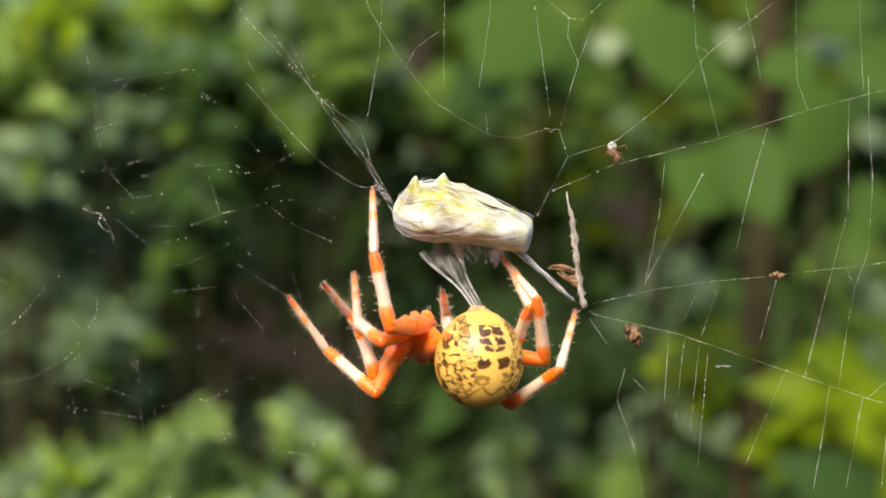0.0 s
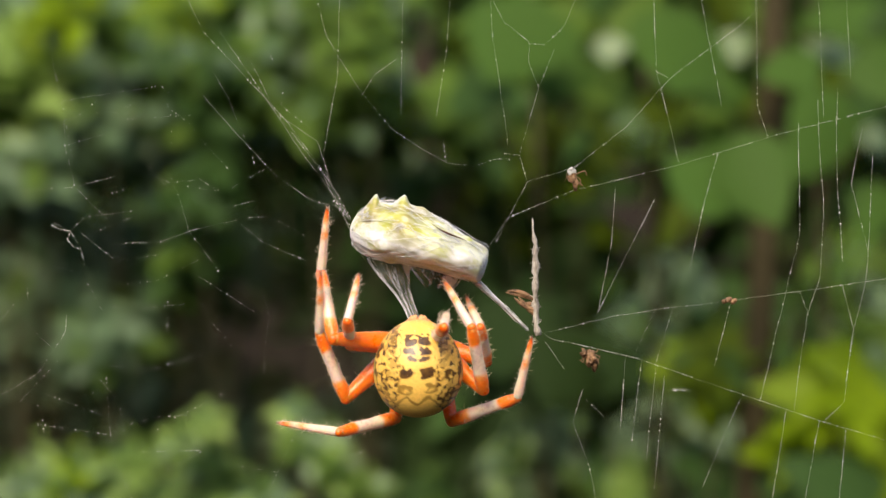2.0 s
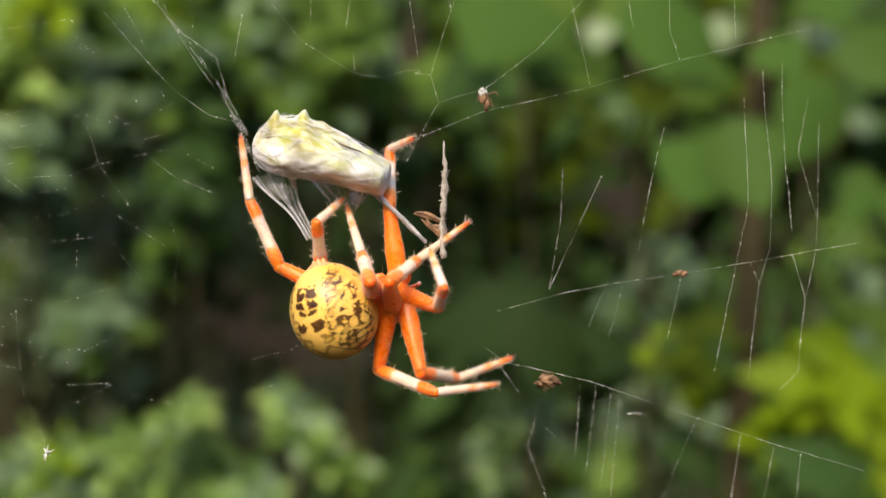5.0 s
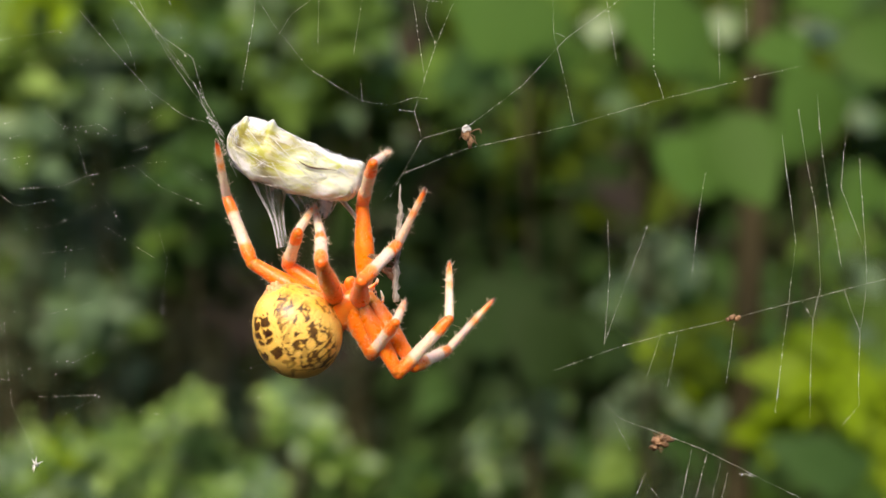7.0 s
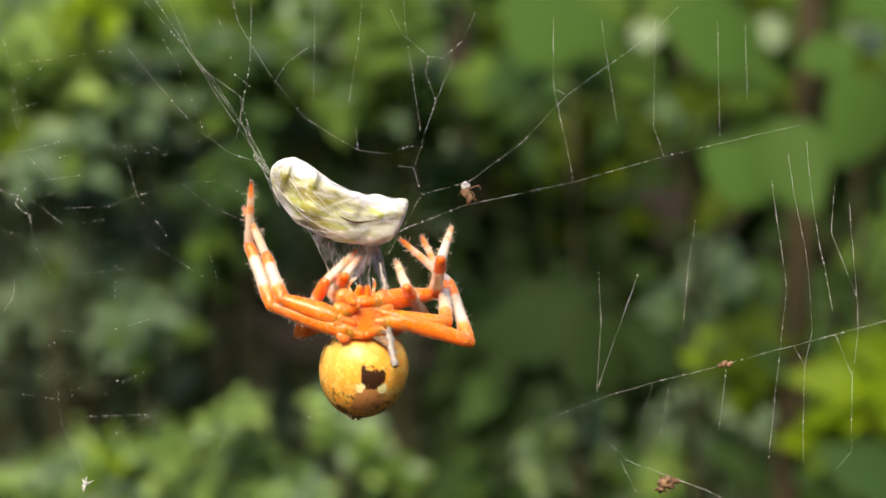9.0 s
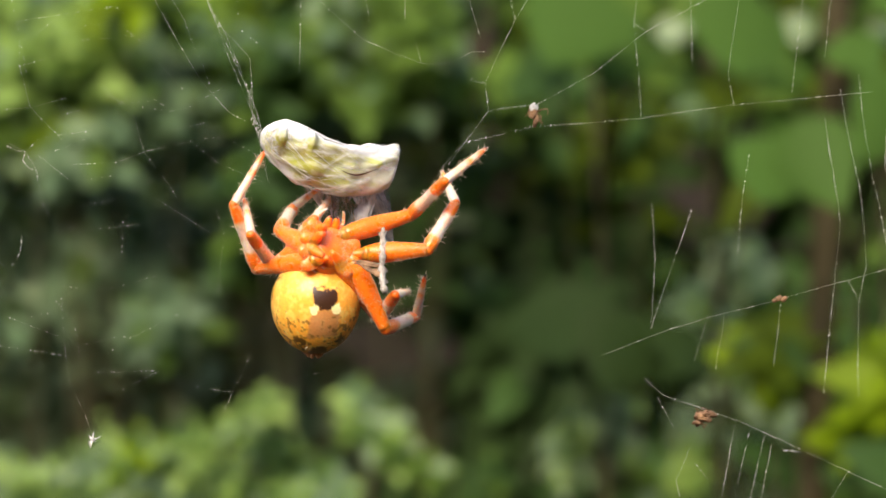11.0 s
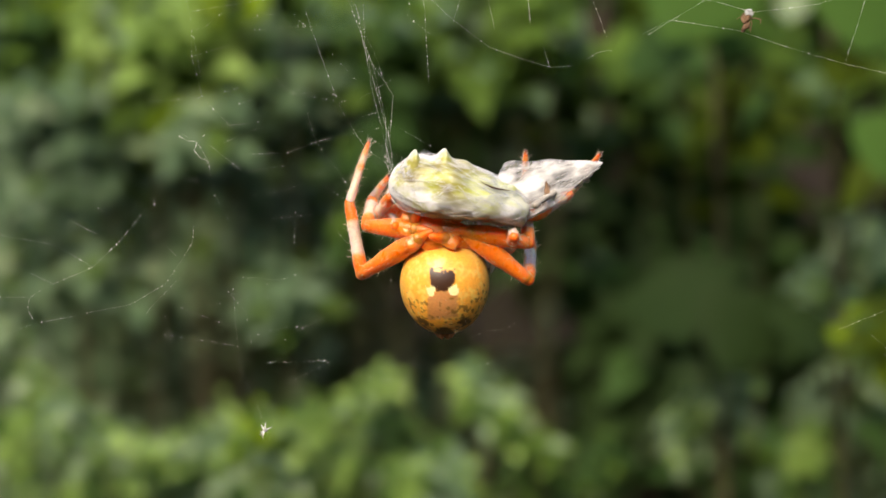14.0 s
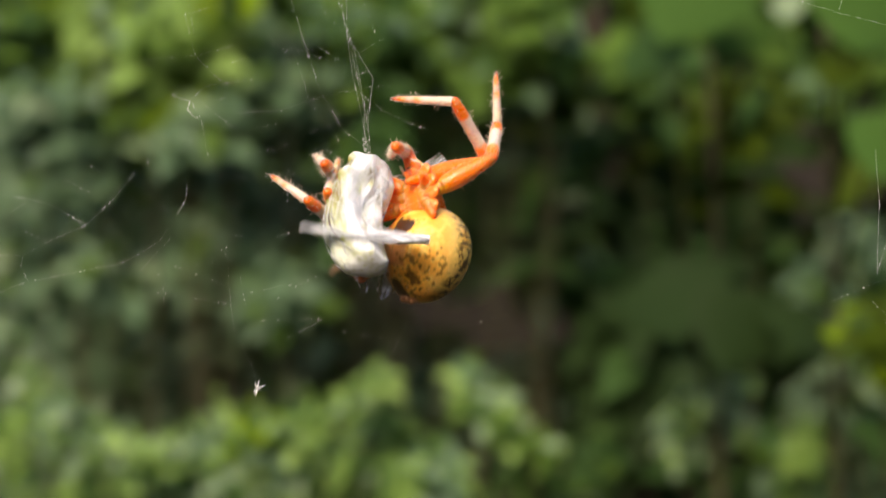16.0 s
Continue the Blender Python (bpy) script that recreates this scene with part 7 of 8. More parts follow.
LEG_B4_ROWS = [
    (0, -2.27, 4.72, 1.31, 10.23, 4.72, -0.61, 8.68, -0.66, 8.99, 3.34, 5.06, 15.62),
    (0.5, -1.84, 4.72, -1.33, 10.32, 1.44, -2.49, 8.01, -2.78, 7.52, 3.05, 3.14, 14.26),
    (1, -2.73, 4.75, -0.24, 9.29, 1.51, -2.49, 7.37, -4.41, 6.71, 2.41, 1.56, 13.41),
    (1.5, -2.54, 4.64, 0.29, 9.19, 1.5, -3.25, 7.75, -4.6, 5.92, 2.31, -0.06, 13.33),
    (2, 1.85, 6.92, 3.53, 9.82, -0.2, -3.23, 8.03, -5.44, 6.4, 3.84, 0.77, 13.4),
    (2.5, 0.5, 6.88, -0.12, 10.69, 0.46, -3.96, 8.44, -4.7, 5.61, 3.42, 0.71, 12.73),
    (3, 4.53, 3.92, 2.85, 6.65, -8.5, 3.86, 6.24, 2.41, 5.88, 3.05, -4.37, 12.88),
    (3.5, 8.01, 1.7, 2.73, 5.51, -10.58, 4.43, 4.53, -0.24, 8.38, 3.6, -9.33, 13.03),
    (4, 6.64, 0.82, 3.23, 2.62, -10.56, 7, 1.88, 0.03, 10.25, 1.34, -9.14, 14.8),
    (4.5, 8.11, 0.97, 2.46, 1.59, -7.93, 8.65, -0.13, 2.93, 10.23, -0.52, -6.99, 12.79),
    (5, 5.97, 0.06, 2.92, 6.04, -12.47, 4.61, 4.37, -2.23, 8.57, 1.68, 3.93, 16.31),
    (5.2, 5.55, 0.08, 3.08, 5.75, -12.36, 5.33, 3.72, -3.07, 11.08, 1.47, 4.82, 17.23),
    (7.3, 5.95, -0.39, 4.8, 4.5, -11.54, 10.57, 3.77, -1.2, 14.54, 2.26, 7.76, 19.29),
    (7.5, 4.03, -1.7, 6.2, 6.48, -13.26, 10.69, 5.52, -2.61, 13.72, 3.35, 5.75, 19.24),
    (8, 2.33, -4.87, 7.25, 12.41, -0.39, 1.07, 13.4, 10.06, 4.71, 13.2, 1.51, 10.37),
    (8.5, 3.06, -5.11, 7.75, 12.34, 3.47, 7.27, 10.81, -5.93, 12.99, 4.62, 1.96, 15.13),
    (9, 2.21, -4.46, 6.14, 8.94, 6.1, 7.93, 6.75, -3.74, 12.59, 4.6, 5.41, 16.68),
    (9.2, 5.05, -4.44, 5.92, 11.11, 6.6, 7.06, 8.97, -3.26, 11.72, 6.75, 6.22, 14.95),
    (11.3, 4.18, -4.36, 6.23, 9.13, 3.2, -2.62, 12.54, -6.66, 1.2, 14.31, 3.44, 1.27),
    (11.5, 4.32, -2.51, 6.65, 6.72, 9.32, 2.87, 11.41, -0.69, 1.7, 15.67, 8.63, 2.05),
    (12, 4.32, -4.98, 7.76, 11.15, 5.32, 10.45, 10.35, -5.72, 11.43, 6.09, 3.58, 12.2),
    (12.5, 4.15, -3.89, 6.95, 9.76, 7.36, 8.32, 12.47, -3.26, 10.08, 13.39, 5.98, 14.43),
    (13, 3.16, -4.93, 7.93, 6.19, 5.59, 14.26, 7.39, -5.35, 15.74, 7.12, 4.7, 17.71),
    (13.5, 2.51, -4.32, 7.75, 3.04, 6.76, 13.83, 4.09, -4.19, 15.37, 2.7, 5.78, 17.3),
    (14, 0.57, -4.44, 7.2, 9.35, 4.51, 5.57, 10.93, -6.32, 7.45, 9.44, 3.27, 10.76),
    (14.5, 4.37, -3.83, 7.79, 9.85, 7.48, 6.44, 12.36, -2.94, 9.34, 9.9, 6.89, 10.83),
    (15, 1.47, -3.36, 5.92, 11.79, 2.92, 2.17, 13.2, -7.16, 6.63, 10.94, 2.72, 8.19),
    (15.5, 0.9, -2.09, 8.25, 7.82, 5.62, 15.5, 5.59, -4.99, 17.91, -0.5, 2.44, 21.5),
    (16, 0.61, -2.52, 7.6, -3.8, 6.14, 15.69, -4.06, -4.96, 16.12, -6.28, 4.96, 14.78),
]
PREY_ROWS = [
    (0, 3.09, 1.5, 4.51, 0, 11.97, 0),
    (0.5, -0.69, 1.49, 4.47, 0.08, 15.76, 0.08),
    (1, -1.63, 1.49, 5.33, 0.14, 15.57, 0.14),
    (1.5, -3.87, 1.47, 7.44, 0.16, 16.96, 0.17),
    (2, -4.08, 1.49, 1.38, 0.1, 18.08, 0.15),
    (2.5, -4.21, 1.48, 4.94, 0.16, 16.4, 0.12),
    (3, -6.23, 1.49, 2.19, 0.14, 18.99, 0.15),
    (3.5, -7.65, 1.47, 7.01, 0.17, 18.78, 0.15),
    (4, -11.39, 1.5, 10.36, 0.04, 21.04, -0.04),
    (4.5, -15.13, 1.6, 9.97, -0.21, 21.64, -0.31),
    (5, -17.19, 1.68, 12.12, 2, 16.58, -0.42),
    (5.2, -15.99, 1.7, 13.84, 3, 17.1, -0.47),
    (7.3, -21.88, 1.7, 9.24, 40, 18.71, -0.43),
    (7.5, -19.3, 1.56, 7.13, 45, 17.13, -0.12),
    (8, -24.45, 1.3, 4.9, 55, 18.36, 0.46),
    (8.5, -21.57, 1.19, -0.09, 62, 18.58, 3.23),
    (9, -22, 1.1, 6.19, 62, 19.08, 7.73),
    (9.2, -24.32, 1.01, 5.29, 62, 19.81, 9.61),
    (11.3, -27.92, 0.61, 12.98, 64, 9.33, 20.52),
    (11.5, -33.54, 0.16, 6.02, 64, 21.63, 16.69),
    (12, -26.53, 0.38, 6.62, 66, 16.51, 28.07),
    (12.5, -26.4, 1.8, 7.97, 45, 14.09, 24.35),
    (13, -19.55, 3.99, 9.06, 20, -6.5, 27.25),
    (13.5, -23.31, 1.64, 7.29, 14, 4.54, 6.08),
    (14, -23.95, -5.54, 3.05, 14, 11.77, 19.94),
    (14.5, -24.25, -5.99, 0.83, 12, 9.72, 10.5),
    (15, -26.11, -6.54, 1.87, 8, 20.56, -12.92),
    (15.5, -33.62, -8.04, -2.73, 10, 32.88, -40.82),
    (16, -37.05, -8.51, -0.01, 20, 44.52, -85.53),
]
CURTAIN_ROWS = [
    (0, 3.09, 3, 4.51, 58, 11.97, 0),
    (0.5, -0.69, 2.99, 4.47, 58.08, 15.76, 0.08),
    (1, -1.64, 2.99, 5.33, 58.14, 15.57, 0.14),
    (1.5, -3.87, 2.97, 7.44, 58.16, 16.96, 0.17),
    (2, -4.09, 2.99, 1.38, 58.1, 18.08, 0.15),
    (2.5, -4.21, 2.98, 4.95, 58.16, 16.4, 0.12),
    (3, -6.23, 2.99, 2.2, 58.14, 18.99, 0.15),
    (3.5, -7.65, 2.97, 7.01, 58.17, 18.78, 0.15),
    (4, -11.39, 3, 10.36, 58.04, 21.04, -0.04),
    (4.5, -15.12, 3.1, 9.97, 57.79, 21.64, -0.31),
    (5, -17.18, 3.18, 12.11, 57.57, 16.58, -0.42),
    (5.2, -15.98, 3.2, 13.83, 57.59, 17.1, -0.47),
    (7.3, -21.87, 3.2, 9.22, 49.38, 18.71, -0.43),
    (7.5, -19.3, 3.06, 7.12, 39.45, 17.13, -0.12),
    (8, -24.47, 2.8, 4.89, 19.48, 18.36, 0.46),
    (8.5, -21.6, 2.69, -0.1, 4.64, 18.58, 1.27),
    (9, -22.04, 2.6, 6.18, 5.06, 19.16, 2.52),
    (9.2, -24.36, 2.51, 5.28, 5.26, 19.96, 2.98),
    (11.3, -27.99, 2.11, 12.96, 5.06, 9.63, 6.26),
    (11.5, -33.61, 1.66, 6, 5.37, 22.07, 5.61),
    (12, -26.64, 1.87, 6.6, 5.7, 17.66, 8.91),
    (12.5, -26.53, 6.3, 7.95, 6, 14.09, 8),
    (13, -19.69, 8.49, 9.03, 6, -6.5, 8),
    (13.5, -23.47, 6.14, 7.26, 6, 4.54, 8),
    (14, -24.11, -1.04, 3.02, 6, 11.77, 8),
    (14.5, -24.41, -1.49, 0.79, 6, 9.72, 8),
    (15, -26.28, -2.04, 1.84, 6, 20, 8),
    (15.5, -34.79, -3.54, -4.77, 6, 20, 8),
    (16, -37.21, -4.01, -0.04, 6, 20, 8),
]
TAIL_ROWS = [
    (0, 2.71, 4.13, 0.73, 87.21, 29.51, -5.65),
    (0.5, 4.13, 3.99, -0.06, 87.72, 26.83, -5.04),
    (1, 2.82, 4.11, 0.64, 87.35, 28.44, -5.54),
    (1.5, 2.93, 4.1, 0.56, 87.48, 27.49, -5.45),
    (2, 2.92, 4.1, 0.51, 87.71, 25.29, -5.35),
    (2.5, 3.35, 4.06, 0.36, 87.36, 29.19, -5.4),
    (3, 3.35, 4.06, 0.29, 87.94, 23.62, -5.14),
    (3.5, 3.43, 4.05, 0.23, 88.14, 21.61, -5.04),
    (4, 1.99, 4.2, 0.96, 87.55, 25.46, -5.69),
    (4.5, 3.84, 4.01, 0.09, 87.48, 28.79, -5.22),
    (5, 2.24, 4.21, 0.74, 84.62, 27.32, -6.96),
    (5.2, 2.2, 4.25, 0.84, 82.98, 30.63, -7.97),
    (7.3, -0.48, 5.23, -0.92, 43.25, 18.66, -26.2),
    (7.5, 3.4, 3.02, -2.72, 41.42, 12.04, -19.68),
    (8, 3.17, 2.68, -3.11, 20.58, 11.47, -26.43),
    (8.5, 3.42, 2.05, -2.63, 27.31, 49.23, -11.88),
    (9, 3.99, 2.42, -2.97, 11.44, 37.99, -45.44),
    (9.2, 4.15, 2.47, -2.99, 6.67, 35.01, -48.69),
    (11.3, 4.11, 2.59, -2.03, -8.03, 44.31, -35.01),
    (11.5, 3.58, 2.08, -1.81, -8.57, 49.39, -4.6),
    (12, 3.88, 1, -0.87, -23.92, 38.41, -4.42),
    (12.5, -2.49, -0.77, -7.42, -46.78, -44.57, 5.93),
    (13, 3.44, 0.08, -3.86, -26.86, -67.95, -2.76),
    (13.5, 2.4, -0.22, -2.01, -14.86, -37.64, 4.78),
    (14, 3.52, 0.34, -1.03, -10.72, -34.15, -12.65),
    (14.5, 4.1, -0, -0.99, -11.83, -47.69, 0.1),
    (15, 5.53, 0.23, 0.31, -16.1, -28.49, 23.5),
    (15.5, 5.24, 0.31, 0.09, 2.43, -12.97, 52.06),
    (16, 6.51, 9.26, -2.43, -53.93, -23.21, -95.64),
]
TWIG_ROWS = [
    (0, 18.53, 1, 8.66, 0, -10.26, 0),
    (0.5, 15.53, 1.01, 7.98, 0.08, -5.76, 0.05),
    (1, 14.84, 1.01, 8.84, 0.14, -3.46, 0.09),
    (1.5, 12.7, 1, 10.89, 0.16, -5.49, 0.1),
    (2, 12.87, 1.02, 5.06, 0.1, -4.03, 0.11),
    (2.5, 12.78, 1, 7.63, 0.16, -2.13, 0.07),
    (3, 10.55, 1.01, 5.4, 0.14, -5.44, 0.08),
    (3.5, 9.35, 0.99, 9.35, -7.84, -3.91, 0.09),
    (4, 5.32, 0.99, 11.41, -23.25, -4.51, -0.06),
    (4.5, 4.29, 1.02, 9.95, -26.89, 3.71, -0.25),
    (5, 1.2, 1.11, 14.58, -0.41, -1.3, -0.28),
    (5.2, 3.35, 1.09, 14.24, -27.15, 3.09, -0.37),
    (7.3, -6, 1.11, 6.95, -0.59, -0.64, -0.23),
    (7.5, -5.23, 1.07, 7.21, -2.05, -15.38, 0.18),
    (8, -11.49, 0.92, 2.23, -44.35, -20.73, 0.81),
    (8.5, -10.04, 0.84, -4.63, -26.96, -23.81, 1.16),
    (9, -15.61, 0.69, -3.6, -31.03, -11.31, 1.4),
    (9.2, -18.52, 0.6, -5.49, -50.29, -12.99, 1.48),
    (11.3, -19.63, 0.41, 3.69, -51.45, -6.58, 2.71),
    (11.5, -29.05, -0.16, 0.69, -58.12, -26.56, 3.36),
    (12, -23.05, -0.01, -2.66, -70.14, -79.96, 8.66),
    (12.5, -14.26, 10.9, 9.63, -75.4, 29.25, 4.56),
    (13, -9.36, 13.73, 22.76, -47.8, 0.79, 5.55),
    (13.5, -5.53, 12.22, 15.26, -52.18, 38.98, 5.28),
    (14, -3.6, 6.29, 7.43, -47.34, 57.93, 4.29),
    (14.5, -5.69, 5.13, 10.24, -38.75, 36.86, 5.29),
    (15, -2.97, 4.37, 3.95, -33.59, 66.77, 3.41),
    (15.5, -12.98, 1.99, -8.22, -35.69, 81.15, -2.07),
    (16, -46.47, -2.56, -2.23, -54.16, -60.44, 8.25),
]
SWAG_WEB_ROWS = [
    (0, 9.15, 2.5, 17.09, 0, 0, 0),
    (0.5, 5.44, 2.48, 17.26, 0.08, 0, 0.06),
    (1, 4.4, 2.47, 17.6, 0.14, 0, 0.1),
    (1.5, 2.16, 2.45, 19.33, 0.16, 0, 0.12),
    (2, 2.16, 2.48, 13.29, 0.1, 0, 0.12),
    (2.5, 2.33, 2.46, 17.17, 0.16, 0, 0.08),
    (3, 0.09, 2.47, 14.07, 0.14, 0, 0.1),
    (3.5, -1.64, 2.45, 18.9, 0.16, 0, 0.1),
    (4, -5.26, 2.49, 22.26, 0.04, 0, -0.06),
    (4.5, -7.94, 2.61, 22.26, -0.2, 0, -0.23),
    (5, -9.84, 2.74, 24.59, -0.41, 0, -0.29),
    (5.2, -8.28, 2.74, 25.97, -0.39, 0, -0.35),
    (7.3, -8.8, 2.75, 19.07, -0.59, 0, -0.23),
    (7.5, -8.28, 2.68, 18.9, -0.53, 0, 0.04),
    (8, -14.33, 2.5, 15.19, -0.49, 0, 0.63),
    (8.5, -12.25, 2.41, 7.85, -0.49, 0, 0.94),
    (9, -16.57, 2.27, 13.2, -0.35, 0, 1.33),
    (9.2, -17.77, 2.21, 13.29, -0.29, 0, 1.41),
    (11.3, -10.28, 2.56, 27.01, -0.56, -10, 2.74),
    (11.5, -12.01, 2.53, 26.58, -0.66, -10.25, 3.15),
    (12, -14.6, 2.48, 24.76, -0.84, -10.89, 4.17),
    (12.5, -13.08, 2.76, 27.27, -0.86, -11.53, 5.2),
    (13, -9.4, 3.28, 27.27, -1, -12.17, 5.77),
    (13.5, -8.66, 3.57, 25.45, -1.12, -12.81, 6.42),
    (14, -8.92, 3.56, 22.52, -1.25, -13.44, 6.52),
    (14.5, -8.06, 3.65, 21.31, -1.29, -14.08, 6.54),
    (15, -8.93, 3.64, 21.57, -1.34, -14.72, 6.76),
    (15.5, -12.81, 3.45, 30.02, -1.38, -15.36, 6.89),
    (16, -8.25, 3.87, 35.2, -1.28, -16, 6.42),
]
UPPER_WEB_ROWS = [
    (0, 25.75, 2, 14.73, 0, 0, 0),
    (0.5, 22.48, 2, 14.64, 0.08, 0.11, 0.06),
    (1, 21.19, 2, 15.16, 0.14, 0.22, 0.1),
    (1.5, 19.12, 1.99, 16.71, 0.16, 0.33, 0.12),
    (2, 19.12, 2.02, 11.28, 0.1, 0.43, 0.12),
    (2.5, 18.69, 1.99, 14.56, 0.16, 0.54, 0.08),
    (3, 16.88, 2, 11.89, 0.14, 0.65, 0.1),
    (3.5, 15.42, 1.98, 16.45, 0.16, 0.76, 0.1),
    (4, 11.97, 1.97, 19.38, 0.04, 0.87, -0.06),
    (4.5, 9.04, 2.03, 18.6, -0.2, 0.98, -0.24),
    (5, 7.41, 2.12, 21.1, -0.41, 1.09, -0.3),
    (5.2, 9.56, 2.11, 22.48, -0.39, 1.13, -0.36),
    (7.3, 4.57, 2.14, 14.3, -0.59, 1.59, -0.25),
    (7.5, 6.37, 2.15, 14.55, -0.53, 1.63, 0.02),
    (8, 0.34, 2.11, 9.99, -0.49, 1.74, 0.61),
    (8.5, 0.69, 2.08, 2.41, -0.49, 1.85, 0.92),
    (9, -2.33, 2.06, 7.15, -0.35, 1.96, 1.32),
    (9.2, -4.39, 2, 5.25, -0.29, 2, 1.4),
    (11.3, 5.66, 2.77, 24.37, -0.57, 14, 2.51),
    (11.5, 6.94, 3.06, 28.42, -0.68, 18.57, 2.82),
    (12, 14.63, 4.12, 31.35, -0.95, 30, 3.54),
    (12.5, 16.11, 4.91, 32.98, -0.98, 30.37, 4.54),
    (13, 22.32, 6, 34.53, -1.14, 30.75, 4.98),
    (13.5, 21.32, 6.45, 32.72, -1.28, 31.12, 5.51),
    (14, 18.48, 6.2, 29.62, -1.42, 31.49, 5.48),
    (14.5, 16.77, 6.01, 28.33, -1.48, 31.87, 5.45),
    (15, 15.89, 6.1, 29.02, -1.53, 32.24, 5.61),
    (15.5, 15.44, 6.27, 33.84, -1.58, 32.62, 5.67),
    (16, 18.31, 6.24, 37.71, -1.47, 32.99, 5.27),
]
LOWER_WEB_ROWS = [
    (0, 29.11, 2, -12.66, 0, 0, 0),
    (0.5, 25.41, 2.04, -13.18, 0.08, 0, 0.06),
    (1, 23.51, 2.07, -12.23, 0.14, 0, 0.1),
    (1.5, 21.79, 2.07, -10.25, 0.16, 0, 0.12),
    (2, 21.96, 2.07, -15.85, 0.1, 0, 0.12),
    (2.5, 21.01, 2.07, -13.18, 0.16, 0, 0.08),
    (3, 19.72, 2.07, -15.5, 0.14, 0, 0.1),
    (3.5, 18.17, 2.06, -11.71, 0.16, 0, 0.1),
    (4, 13.01, 1.99, -11.8, 0.04, 0, -0.06),
    (4.5, 9.73, 1.92, -11.97, -0.2, 0, -0.23),
    (5, 16.88, 1.77, -21.7, -0.41, 0, -0.29),
    (5.2, 20.84, 1.75, -19.72, -0.39, 0, -0.35),
    (7.3, 35.57, 1.52, -33.93, -0.59, 8, -0.32),
    (7.5, 36.52, 1.71, -34.97, -0.53, 8, -0.04),
    (8, 33.5, 2.07, -37.38, -0.49, 8, 0.56),
    (8.5, 29.97, 2.19, -40.82, -0.49, 8, 0.87),
    (9, 27.82, 2.49, -37.21, -0.36, 8, 1.28),
    (9.2, 25.75, 2.51, -39.1, -0.3, 8, 1.37),
    (11.3, 31.75, 3.49, -26.87, -0.55, 6, 2.59),
    (11.5, 33.63, 3.84, -27.56, -0.65, 6, 2.97),
    (12, 39.17, 5.03, -25.06, -0.83, 6, 3.93),
    (12.5, 41.24, 6.28, -24.11, -0.85, 6, 4.94),
    (13, 46.42, 7.37, -22.3, -0.98, 6, 5.46),
    (13.5, 46.26, 8.07, -22.82, -1.1, 6, 6.05),
    (14, 46, 8.06, -24.2, -1.22, 6, 6.1),
    (14.5, 46.01, 8.02, -25.23, -1.26, 6, 6.1),
    (15, 45.98, 8.28, -24.54, -1.3, 6, 6.29),
    (15.5, 44.68, 8.28, -22.99, -1.34, 6, 6.38),
    (16, 46.7, 8.03, -19.12, -1.24, 6, 5.94),
]
MIDDLE_WEB_ROWS = [
    (0, 50.9, 2, -4.05, 0, 0, 0),
    (0.5, 47.2, 2.05, -4.48, 0.08, -0.29, 0.06),
    (1, 45.3, 2.09, -3.88, 0.14, -0.58, 0.1),
    (1.5, 43.24, 2.1, -2.07, 0.16, -0.87, 0.12),
    (2, 43.24, 2.1, -7.49, 0.1, -1.15, 0.12),
    (2.5, 42.37, 2.07, -4.82, 0.16, -1.44, 0.07),
    (3, 40.82, 2.09, -6.89, 0.14, -1.73, 0.09),
    (3.5, 39.7, 2.08, -3.1, 0.16, -2.02, 0.09),
    (4, 36.52, 1.96, -1.21, 0.04, -2.31, -0.06),
    (4.5, 30.83, 1.86, -5.08, -0.2, -2.6, -0.23),
    (5, 37.55, 1.78, -5.6, -0.41, -2.88, -0.27),
    (5.2, 39.1, 1.74, -3.79, -0.39, -3, -0.33),
    (7.3, 47.63, 1.68, -14.12, -0.59, -8, -0.15),
    (7.5, 48.75, 1.91, -14.47, -0.53, -8.05, 0.11),
    (8, 45.13, 2.37, -17.57, -0.49, -8.16, 0.7),
    (8.5, 42.89, 2.55, -23.34, -0.49, -8.28, 1.01),
    (9, 37.28, 2.82, -19.12, -0.36, -8.39, 1.38),
    (9.2, 36.51, 2.87, -21.01, -0.3, -8.44, 1.45),
    (11.3, 44.82, 4.27, -8.35, -0.56, -8.92, 2.73),
    (11.5, 47.38, 4.79, -7.92, -0.65, -8.96, 3.14),
    (12, 49.03, 5.99, -6.55, -0.83, -9.08, 4.15),
    (12.5, 52.2, 7.51, -6.2, -0.85, -9.19, 5.17),
    (13, 60.96, 9.06, -5.94, -0.99, -9.31, 5.72),
    (13.5, 59.93, 9.85, -7.32, -1.11, -9.42, 6.35),
    (14, 59.67, 9.88, -8.7, -1.23, -9.54, 6.43),
    (14.5, 58.81, 9.77, -9.3, -1.27, -9.65, 6.44),
    (15, 57.92, 9.97, -9.04, -1.31, -9.77, 6.65),
    (15.5, 57.48, 10.08, -8.35, -1.35, -9.88, 6.75),
    (16, 58.66, 9.62, -4.48, -1.25, -10, 6.29),
]
